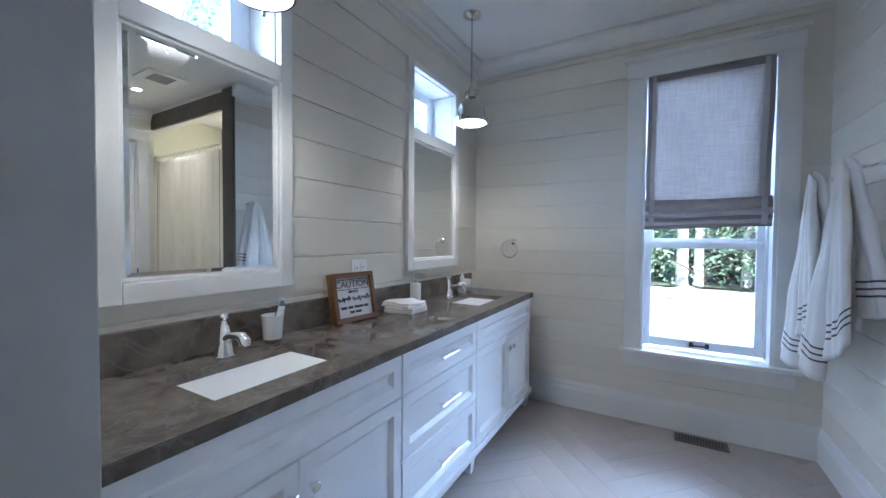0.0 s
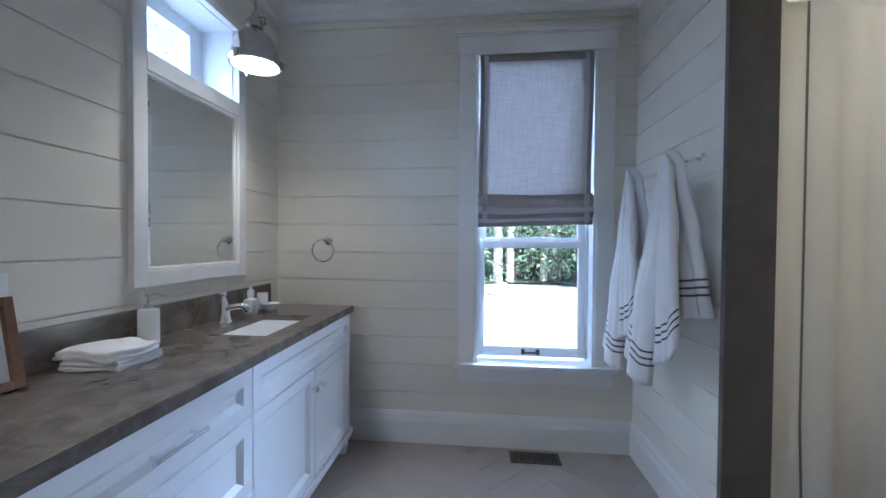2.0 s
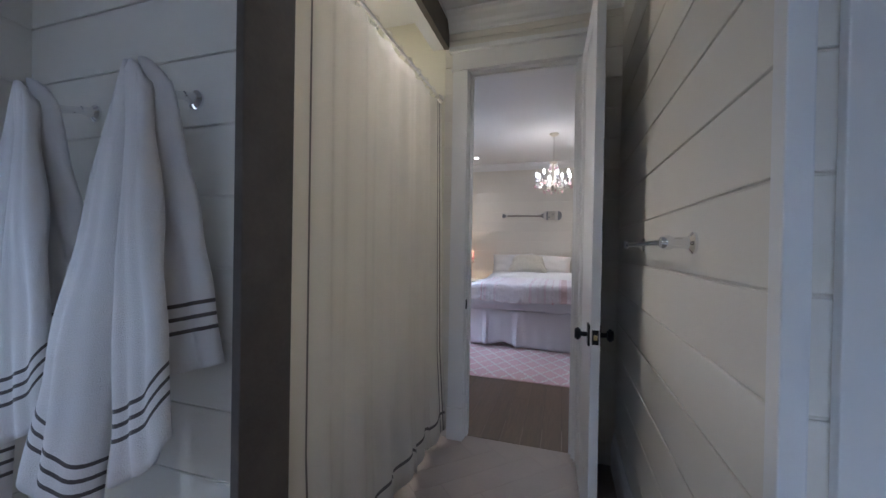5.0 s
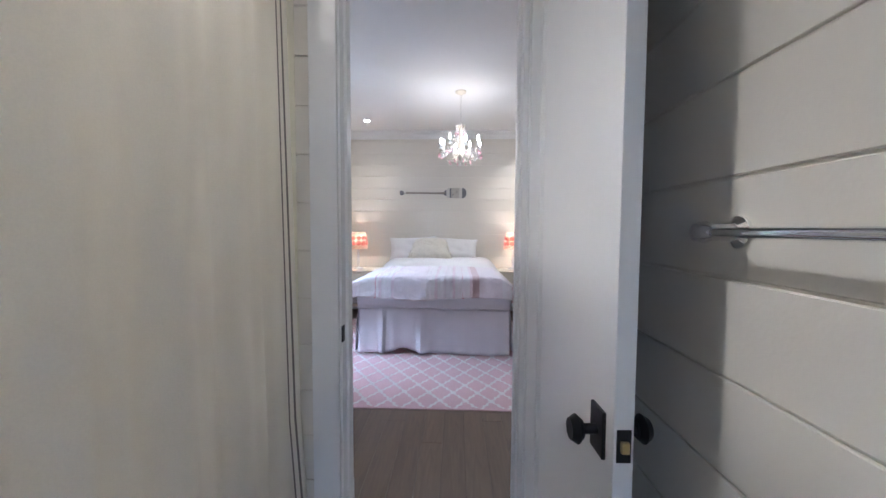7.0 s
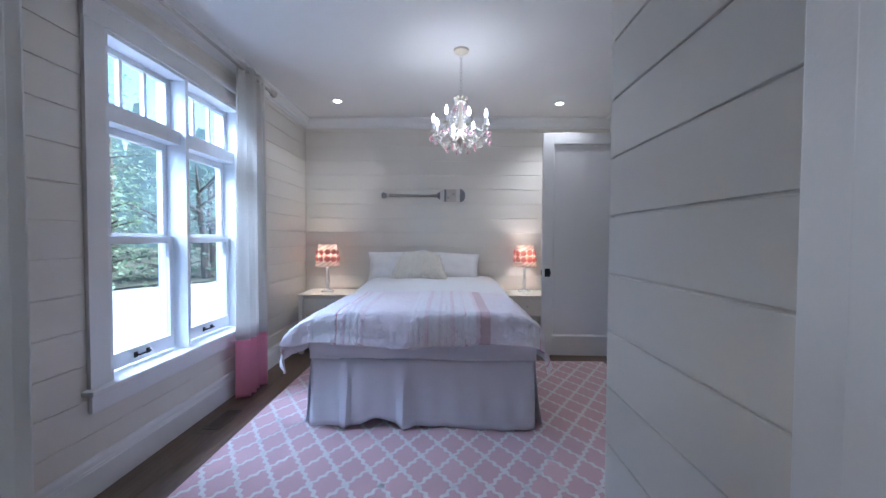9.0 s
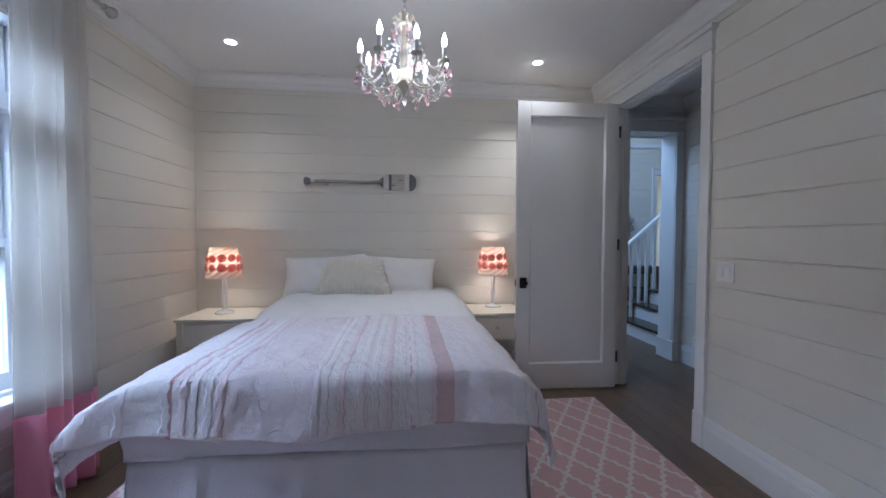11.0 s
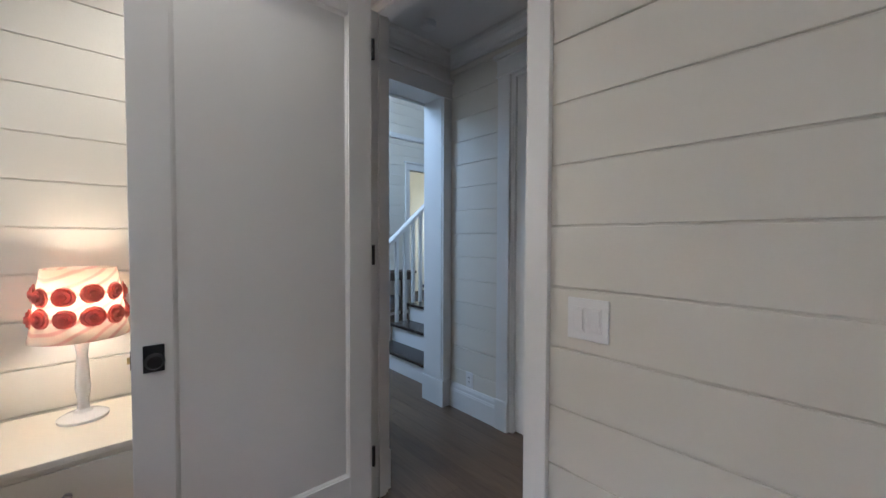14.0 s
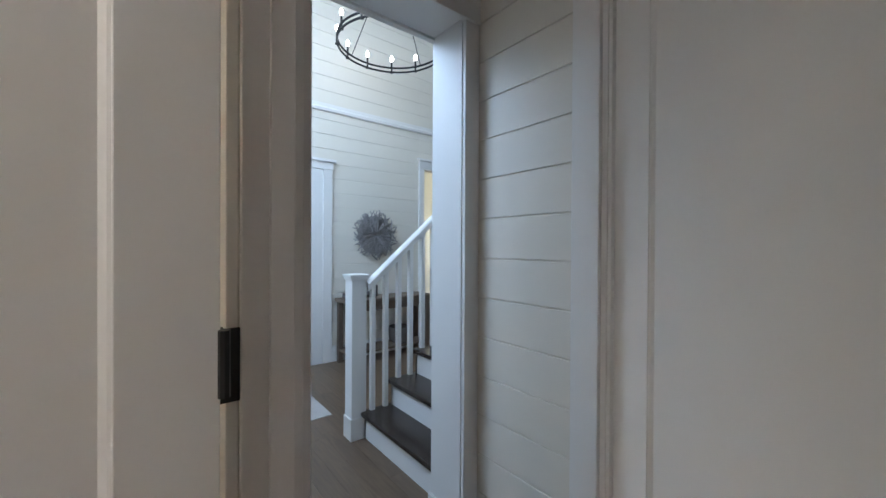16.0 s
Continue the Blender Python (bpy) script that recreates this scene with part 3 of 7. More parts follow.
boards(sb, "x", SH, -1, 4.6, HE, holes=[(5.60, 6.675, -0.01, 2.555)])
wb = wall("wall_bedroom_west", "cream shiplap wall at the bedroom entry", "y", WX - 0.12, WX - 0.014, SY - 0.014, PY - 0.014)
boards(wb, "y", WX, 1, SY, PY)
pw = wall("wall_bedroom_entry", "cream shiplap wall beside the bathroom door", "x", CS - 0.014, PY - 0.014, TX + 0.126, WX - 0.014)
boards(pw, "x", PY, 1, TX + 0.14, WX)
# hall
hdoor = (5.70, 6.56, -0.01, 2.425)
hs = wall("wall_hall_south", "cream shiplap hall wall with a closed door", "x", HS - 0.13, HS - 0.014, 4.6, HE + 0.2, holes=[hdoor])
boards(hs, "x", HS, 1, 4.6, HE, holes=[(5.62, 6.64, -0.01, 2.53)])
wall("wall_hall_west", "plain wall closing the hall", "y", 4.5, 4.6, HS - 0.13, SH + 0.02, material=CEIL)
hopen = (-1.372, -0.60, -0.01, 2.41)
wall("wall_hall_east", "white painted wall with the cased opening to the foyer", "y", HE, HE + 0.20, HS - 0.014, SH + 0.02, 0, 5.4, holes=[hopen], material=TRIM)
wall("wall_hall_room", "plain wall closing the room beyond the hall door", "x", -2.6, -2.5, 4.6, HE + 0.2, material=CEIL)
# foyer
FX = 10.34
ff = wall("wall_foyer_east", "tall white shiplap foyer wall", "y", FX + 0.014, FX + 0.14, -6.5, 0.6, 0, 5.4, holes=[(-5.0, -3.42, -0.01, 2.53)])
boards(ff, "y", FX, -1, -6.5, 0.6, 0, 5.4, holes=[(-5.1, -3.34, -0.01, 2.6), (-6.5, 0.6, 3.03, 3.12), (-1.945, -0.9, -0.01, 2.42)])
wall("wall_foyer_north", "plain foyer wall with an unseen tall window opening", "x", 0.5, 0.6, HE, FX + 0.014, 0, 5.4, holes=[(7.7, 9.5, 2.7, 4.6)], material=CEIL)
wall("wall_foyer_south", "plain wall closing the foyer", "x", -6.6, -6.5, HE, FX + 0.14, 0, 5.4, material=CEIL)
wall("wall_foyer_west", "plain wall beside the stairs", "y", HE + 0.08, HE + 0.20, -6.5, HS - 0.13, 0, 5.4, material=TRIM)
wall("wall_foyer_upper", "plain wall above the bedroom side of the foyer", "y", HE + 0.02, HE + 0.20, SY - 0.14, 0.6, 0, 5.4, material=TRIM)
wall("wall_beyond_foyer", "pale yellow wall of the room beyond the foyer", "y", 12.4, 12.5, -6.5, 0.6, 0, 3.0, material=CREAM)
wall("wall_beyond_side", "plain wall of the room beyond the foyer", "x", -6.6, -6.5, FX + 0.14, 12.5, 0, 3.0, holes=[(10.7, 12.1, 0.9, 2.5)], material=CEIL)
wall("wall_beyond_north", "plain wall of the room beyond the foyer", "x", -2.4, -2.3, FX + 0.14, 12.5, 0, 3.0, material=CEIL)
# added fill lamp in an unseen wall opening, brightening the room beyond the foyer
lamp("beyond_room_fill", "AREA", 3, (1.0, 0.93, 0.82), (11.4, -6.55, 1.7), (11.4, -3, 1.4), size=(1.3, 1.5))

# ceilings
solid("ceiling_bath", boxed(BW - 0.24, TX + 0.07, BS - 0.12, BN + 0.2, H, H + 0.12), CEIL, "smooth white bathroom ceiling", "ceiling", "structure")
solid("ceiling_entry", boxed(-1.6, TX + 0.07, -2.3, BS - 0.12, H, H + 0.12), CEIL, "smooth white ceiling behind the camera", "ceiling", "structure")
solid("ceiling_bedroom", boxed(TX + 0.07, EX + 0.13, SY - 0.07, NY + 0.2, H, H + 0.12), CEIL, "smooth white bedroom ceiling", "ceiling", "structure")
solid("ceiling_hall", boxed(4.5, HE + 0.01, -2.6, SY - 0.07, H, H + 0.12), CEIL, "smooth white hall ceiling", "ceiling", "structure")
solid("ceiling_foyer", boxed(HE, FX + 0.14, -6.6, 0.6, 5.4, 5.5), CEIL, "smooth white ceiling high over the foyer", "ceiling", "structure")
solid("ceiling_beyond", boxed(FX + 0.14, 12.5, -6.6, -2.3, 3.0, 3.1), CEIL, "smooth white ceiling beyond the foyer", "ceiling", "structure")

# floors
fl_bath = solid("floor_bath", boxed(BW - 0.24, TX + 0.07, -2.3, BN + 0.2, -0.12, -0.0012), GROUT, "grey-taupe herringbone tile floor", "floor", "structure")
fl_bed = solid("floor_bedroom", boxed(TX + 0.07, EX + 0.13, SY - 0.07, NY + 0.2, -0.12, -0.004), OAKGAP, "dark stained oak plank floor", "floor", "structure")
fl_hall = solid("floor_hall", boxed(4.5, 12.5, -6.6, SY - 0.07, -0.12, -0.004), OAKGAP, "dark stained oak plank floor of hall and foyer", "floor", "structure")
fl_hall2 = solid("floor_foyer_edge", boxed(EX + 0.13, FX + 0.14, SY - 0.07, 0.6, -0.12, -0.004), OAK, "dark stained oak floor at the edge of the foyer", "floor", "structure")

# brown post and beam of the tub alcove
post = thing("alcove_trim", "weathered grey-brown post and beam framing the tub alcove", "trim", kind="structure")
part("post", boxed(BE - 0.004, 1.134, TY - 0.022, TY + 0.004, 0, 2.72, 0.003), BROWN, post)
part("beam", boxed(1.134, TX, TY - 0.022, TY + 0.012, 2.53, 2.70, 0.003), BROWN, post)
part("beam_filler", boxed(1.134, TX, TY - 0.016, TY + 0.09, 2.535, H), CEIL, post)

# crowns and bases, bathroom
crown("y", BW, 1, BS, BN, 0, -1)
crown("x", BN, -1, BW, BE, 1, -1)
crown("y", BE, -1, TY - 0.022, BN, 0, -1)
crown("y", TX, -1, CS, TY - 0.022, 1, 0)
crown("x", CS, 1, CX, TX, 0, -1)
crown("y", CX, -1, BS, CS, 0, 0)
base("x", BN, -1, BW, BE, 1, -1)
base("y", BE, -1, TY - 0.02, BN, 0, -1)
base("x", CS, 1, CX + 0.03, TX, 0, -1)
part_corner = solid("corner_board", boxed(CX - 0.005, CX + 0.034, CS - 0.03, CS + 0.006, 0.0, 2.63, 0.003), TRIM, "white corner board where two shiplap walls meet", "trim", "structure")
# bedroom
crown("x", NY, -1, TX + 0.14, EX, 1, -1)
crown("y", EX, -1, SY, NY, 1, -1)
crown("x", SY, 1, WX, EX, 1, -1)
crown("y", WX, 1, SY, PY, 1, 1)
crown("x", PY, 1, TX + 0.14, WX, 1, 1)
crown("y", TX + 0.14, 1, PY, NY, 1, -1)
base("x", NY, -1, TX + 0.14, EX, 1, -1)
base("y", EX, -1, SY, NY, 1, -1)
base("x", SY, 1, WX, 5.585, 1, 0)
base("x", SY, 1, 6.695, EX, 0, -1)
base("y", WX, 1, SY, PY, 1, 1)
base("x", PY, 1, TX + 0.14, WX, 0, 1)
base("y", TX + 0.14, 1, 2.02, NY, 0, -1)
# hall
crown("x", HS, 1, 4.6, HE, 0, -1)
crown("x", SH, -1, 4.6, HE, 0, -1)
crown("y", HE, -1, HS, SH, 1, -1)
base("x", HS, 1, 4.6, 5.6, 0, 0)
base("x", HS, 1, 6.66, HE, 0, 0)
base("x", SH, -1, 6.70, HE)
moulding("band_moulding", [(0, 0), (0.03, 0), (0.035, 0.03), (0.02, 0.05), (0.02, 0.09), (0, 0.09)], "y", FX, -1, -6.5, 0.6, 3.03, "white band moulding across the tall foyer wall")
base("y", FX, -1, -3.25, -1.94)

# door casings and linings
casing("door_casing_bath", "y", TX, -1, 1.235, 1.914, 2.385, "white flat casing round the bedroom doorway")
casing("door_casing_entry", "y", TX + 0.14, 1, 1.235, 1.914, 2.385, "white flat casing round the bathroom doorway")
jambs("door_frame_bath", "y", TX, TX + 0.14, 1.235, 1.925, 2.385, "white lining of the bathroom doorway", (TX + 0.05, TX + 0.09))
jambs("door_frame_entry", "x", BS - 0.12, BS - 0.001, -0.33, 0.55, 2.385, "white lining of the first doorway")
casing("door_casing_bedroom", "x", SY, 1, 5.662, 6.615, 2.45, "white flat casing round the hall doorway", wide=0.075)
casing("door_casing_hall", "x", SH, -1, 5.662, 6.615, 2.45, "white flat casing round the bedroom doorway", wide=0.075)
jambs("door_frame_bedroom", "x", SH, SY, 5.662, 6.615, 2.45, "white lining of the hall doorway", (SH + 0.018, SY - 0.042))
casing("door_casing_hall_room", "x", HS, 1, 5.70, 6.56, 2.425, "white flat casing round the closed hall door", wide=0.10)
jambs("door_frame_hall", "x", HS - 0.13, HS, 5.70, 6.56, 2.425, "white lining of the closed hall door", (HS - 0.032, HS - 0.006))
casing("opening_casing_hall", "y", HE, -1, -1.372, -0.62, 2.41, "white casing round the wide opening to the foyer", wide=0.082)
casing("opening_casing_foyer", "y", HE + 0.20, 1, -1.372, -0.62, 2.41, "white casing round the wide opening to the hall", wide=0.082)
part_l = thing("opening_lining", "white flat lining of the wide hall opening", "door frame", kind="structure")
part("lining", boxed(HE, HE + 0.2, -1.376, -1.368, 0.22, 2.41), TRIM, part_l)
part("plinth_block", boxed(HE - 0.028, HE + 0.228, -1.376, -1.360, 0.0, 0.21, 0.003), TRIM, part_l)
casing("door_casing_closet", "y", CX, -1, 0.16, 0.86, 2.385, "white casing round the closet door", left=True)
casing("opening_casing_room", "y", FX, -1, -5.0, -3.42, 2.53, "white casing round the opening in the foyer wall", wide=0.09)
fd = thing("door_casing_foyer", "white cased doorway with a dentil cap in the foyer", "door casing", kind="structure")
part("casing_board", boxed(FX - 0.025, FX, -2.05, -1.94, 0, 2.33, 0.003), TRIM, fd)
part("head_board", boxed(FX - 0.03, FX, -2.06, -0.9, 2.33, 2.42, 0.003), TRIM, fd)
part("cap", boxed(FX - 0.055, FX, -2.09, -0.9, 2.42, 2.45, 0.003), TRIM, fd)
solid("door_foyer", boxed(FX - 0.012, FX + 0.01, -1.94, -1.0, 0, 2.33, 0.002), TRIM, "white painted foyer door, closed", "door", "structure")

# doors: bathroom leaf folded back along the passage wall, bedroom leaf standing square to its wall, hall door closed
panel_door("door_bathroom", 0.69, 2.36, pose(2.586, 1.212, 0, 0, 0, 182.1), "white one-panel door standing open along the wall", knob_z=0.885, st=0.14, hinges=False)
panel_door("door_bedroom", 0.88, 2.44, pose(6.541, -0.366, 0, 0, 0, 88.3), "white one-panel door standing wide open beside the nightstand", side=1)
panel_door("door_hall", 0.82, 2.40, pose(6.542, HS - 0.05, 0, 0, 0, 180), "white one-panel hall door, closed", knob_z=0.97)
panel_door("door_closet", 0.66, 2.36, pose(CX + 0.05, 0.18, 0, 0, 0, 90), "white one-panel closet door, closed")
sp = thing("strike_plate", "black strike plate in the bathroom door lining", "strike plate")
part("plate", boxed(TX - 0.002, TX + 0.024, 1.904, 1.909, 0.845, 0.905, 0.001), BLACK, sp)
hl = thing("jamb_hinges", "black hinge leaves let into the bedroom door lining", "hinge", kind="structure")
for z in (0.28, 1.245, 2.2):
    part("hinge_leaf", boxed(6.594, 6.600, SY + 0.002, SY + 0.050, z - 0.085, z + 0.033, 0.001), BLACK, hl)


# ---- windows ----
def sash(root, name, x0, x1, z0, z1, y, stile=0.045, top=0.045, bottom=0.06, bars=(), lift=False):
    """One sash in the plane y, facing -y, with its own pane."""
    bm = boxed(x0, x0 + stile, y - 0.02, y + 0.02, z0, z1, 0.003)
    box(bm, x1 - stile, x1, y - 0.02, y + 0.02, z0, z1, 0.003)
    box(bm, x0 + stile, x1 - stile, y - 0.02, y + 0.02, z1 - top, z1, 0.003)
    box(bm, x0 + stile, x1 - stile, y - 0.02, y + 0.02, z0, z0 + bottom, 0.003)
    for b in bars:
        box(bm, b - 0.011, b + 0.011, y - 0.014, y + 0.014, z0 + bottom, z1 - top)
    sh = part(name, bm, SASH, root)
    pane = part("pane", boxed(x0 + stile, x1 - stile, y - 0.003, y + 0.003, z0 + bottom, z1 - top), GLASS, sh)
    pane.visible_shadow = False
    if lift:
        c = (x0 + x1) / 2
        bm = rod([(c - 0.045, y - 0.02, z0 + bottom * 0.5), (c - 0.04, y - 0.045, z0 + bottom * 0.5), (c + 0.04, y - 0.045, z0 + bottom * 0.5), (c + 0.045, y - 0.02, z0 + bottom * 0.5)], 0.006, 8)
        box(bm, c - 0.056, c - 0.034, y - 0.028, y - 0.02, z0 + bottom * 0.5 - 0.016, z0 + bottom * 0.5 + 0.016, 0.002)
        box(bm, c + 0.034, c + 0.056, y - 0.028, y - 0.02, z0 + bottom * 0.5 - 0.016, z0 + bottom * 0.5 + 0.016, 0.002)
        part("lift_handle", bm, BLACK, sh, "black iron sash lift")
    return sh


def bath_window():
    r = thing("window_1", "white double-hung window with a view of woods", "window", kind="structure")
    x0, x1 = 0.020, 0.738
    y = BN + 0.12
    bm = boxed(x0 - 0.001, x0 + 0.02, BN - 0.016, y + 0.08, 0.505, 2.385)
    box(bm, x1 - 0.02, x1 + 0.001, BN - 0.016, y + 0.08, 0.505, 2.385)
    box(bm, x0 + 0.02, x1 - 0.02, BN - 0.016, y + 0.08, 2.365, 2.385)
    for a, b in ((x0 + 0.02, x0 + 0.03), (x1 - 0.034, x1 - 0.02)):
        box(bm, a, b, y - 0.045, y - 0.02, 0.53, 2.365)
    part("window_frame", bm, SASH, r)
    sash(r, "upper_sash", x0 + 0.022, x1 - 0.022, 1.225, 2.36, y + 0.025, stile=0.05)
    sash(r, "lower_sash", x0 + 0.022, x1 - 0.036, 0.535, 1.262, y - 0.018, stile=0.04, lift=True)
    part("casing_board", boxed(x0 - 0.098, x0, BN - 0.02, BN, 0.515, 2.385, 0.003), TRIM, r)
    part("casing_board", boxed(x1, x1 + 0.095, BN - 0.02, BN, 0.515, 2.385, 0.003), TRIM, r)
    part("head_board", boxed(x0 - 0.106, x1 + 0.106, BN - 0.024, BN, 2.385, 2.49, 0.003), TRIM, r)
    bm = boxed(x0 - 0.125, x1 + 0.125, BN - 0.045, BN, 2.502, 2.525, 0.004)
    box(bm, x0 - 0.114, x1 + 0.114, BN - 0.034, BN, 2.49, 2.502, 0.002)
    part("cap", bm, TRIM, r)
    part("window_sill", boxed(x0 - 0.125, x1 + 0.125, BN - 0.055, y - 0.03, 0.487, 0.515, 0.006), TRIM, r)
    part("apron", boxed(x0 - 0.1, x1 + 0.1, BN - 0.02, BN, 0.395, 0.487, 0.003), TRIM, r)
    part("side_latch", boxed(x1 - 0.022, x1 - 0.012, BN + 0.02, BN + 0.035, 0.60, 0.64, 0.002), PLATE, r)


bath_window()


def roman_shade():
    r = thing("roman_shade", "grey linen roman shade with darker border, half raised", "window shade")
    x0, x1, y = 0.044, 0.712, BN - 0.012
    def body(u, v):
        z = 2.375 - v * 0.85
        sag = 0.012 * math.sin(math.pi * u) * (v ** 3)
        return (x0 + u * (x1 - x0 - 0.012 * v) + 0.003 * math.sin(6 * v), y + 0.006 * math.sin(9 * u + 3 * v) * v, z - sag), (u, v)
    thicken(part("panel", sheet(body, 14, 12), LINEN, r, "woven grey linen panel", True), 0.002)
    for a, b, m in ((0.0, 0.038, LINEN_DARK), (0.038, 0.082, LINEN_TAPE), (0.962, 1.0, LINEN_DARK), (0.918, 0.962, LINEN_TAPE)):
        def edge(u, v, a=a, b=b):
            uu = a + u * (b - a)
            p, t = body(uu, v)
            return (p[0], p[1] - 0.004, p[2]), t
        thicken(part("border_band", sheet(edge, 2, 12), m, r, "dark grey border" if m is LINEN_DARK else "pale tape along the border"), 0.0015)
    for k, (zt, zb, dy, m) in enumerate(((1.545, 1.452, 0.022, LINEN_DARK), (1.475, 1.415, 0.034, LINEN_TAPE), (1.445, 1.395, 0.026, LINEN_DARK), (1.415, 1.375, 0.018, LINEN), (1.385, 1.352, 0.012, LINEN_DARK))):
        def fold(u, v, zt=zt, zb=zb, dy=dy, k=k):
            x = x0 - 0.006 + u * (x1 - x0 + 0.004)
            return (x, y - 0.006 - dy * math.sin(math.pi * min(1, v * 1.15) * 0.85) - 0.004 * math.sin(7 * u + k), zt + v * (zb - zt) - 0.008 * math.sin(math.pi * u + k * 0.4)), (u, v)
        thicken(part("fold", sheet(fold, 16, 6), (LINEN_DARK if k != 0 else LINEN_FOLD) if m is LINEN_DARK else m, r, "", True), 0.002)
    for a, b in ((0.038, 0.082), (0.918, 0.962)):
        def tail(u, v, a=a, b=b):
            x = x0 - 0.006 + (a + u * (b - a)) * (x1 - x0 + 0.004)
            return (x, y - 0.034 - 0.006 * math.sin(math.pi * v), 1.54 - 0.17 * v), (u, v)
        thicken(part("border_band", sheet(tail, 2, 10), LINEN_TAPE, r, "pale tape over the folds"), 0.0015)
    part("top_band", boxed(x0 + 0.05, x1 - 0.05, y - 0.007, y - 0.003, 2.335, 2.372, 0.001), LINEN_DARK, r, "darker band along the top")
    part("head_rail", boxed(x0, x1, y - 0.004, y + 0.02, 2.36, 2.384, 0.002), LINEN_DARK, r)


LINEN_FOLD = surface("shade_fold", (0.44, 0.39, 0.37), 0.9, vary=0.1, scale=22, fine=170, bump=0.2, trans=0.2)
roman_shade()


def mirror_unit(name, y0, y1):
    """A tall white frame on the vanity wall: a mirror below, a deep high window above."""
    r = thing(name, "white framed wall mirror with a small high window above it", "mirror", kind="structure")
    a0, a1 = y0 + 0.062, y1 - 0.055
    f = 0.024
    for n, p, q, z0, z1 in (("side_board", y0, a0, 1.068, 2.395), ("side_board", a1, y1, 1.068, 2.395), ("bottom_board", a0, a1, 1.068, 1.132), ("middle_board", a0, a1, 1.903, 1.975), ("top_board", a0, a1, 2.355, 2.395)):
        part(n, boxed(BW - 0.012, BW + f, p, q, z0, z1, 0.004), TRIM, r)
    bm = bmesh.new()
    lip = [(a0, a1, 1.132, 1.144), (a0, a1, 1.891, 1.903), (a0, a0 + 0.012, 1.144, 1.891), (a1 - 0.012, a1, 1.144, 1.891)]
    for p, q, z0, z1 in lip:
        box(bm, BW - 0.01, BW + 0.012, p, q, z0, z1, 0.003)
    part("inner_bead", bm, TRIM, r)
    g0, g1, h0, h1 = a0 + 0.010, a1 - 0.010, 1.142, 1.893
    bm = bmesh.new()
    b = 0.018
    o = [bm.verts.new((BW + 0.001, y, z)) for y, z in ((g0, h0), (g1, h0), (g1, h1), (g0, h1))]
    i = [bm.verts.new((BW + 0.004, y, z)) for y, z in ((g0 + b, h0 + b), (g1 - b, h0 + b), (g1 - b, h1 - b), (g0 + b, h1 - b))]
    k = [bm.verts.new((BW - 0.006, v.co.y, v.co.z)) for v in o]
    bm.faces.new(i)
    for s in range(4):
        bm.faces.new((o[s], o[(s + 1) % 4], i[(s + 1) % 4], i[s]))
        bm.faces.new((k[s], k[(s + 1) % 4], o[(s + 1) % 4], o[s]))
    bm.faces.new(k[::-1])
    part("mirror_glass", bm, MIRROR, r, "bevelled silver mirror glass")
    # window niche
    bm = bmesh.new()
    d = BW - 0.236
    box(bm, d, BW - 0.012, a0 - 0.008, a0 + 0.004, 1.967, 2.363)
    box(bm, d, BW - 0.012, a1 - 0.004, a1 + 0.008, 1.967, 2.363)
    box(bm, d, BW - 0.012, a0, a1, 1.967, 1.978)
    box(bm, d, BW - 0.012, a0, a1, 2.352, 2.363)
    part("niche_lining", bm, SASH, r)
    bm = bmesh.new()
    for p, q, z0, z1 in ((a0, a0 + 0.09, 1.975, 2.355), (a1 - 0.09, a1, 1.975, 2.355), (a0 + 0.09, a1 - 0.09, 1.975, 2.045), (a0 + 0.09, a1 - 0.09, 2.285, 2.355)):
        box(bm, BW - 0.225, BW - 0.18, p, q, z0, z1, 0.004)
    fr = part("window_frame", bm, SASH, r)
    pane = part("pane", boxed(BW - 0.212, BW - 0.206, a0 + 0.088, a1 - 0.088, 2.043, 2.287), GLASS, fr)
    pane.visible_shadow = False
    return r


mirror_unit("mirror_window_1", *M1)
mirror_unit("mirror_window_2", *M2)


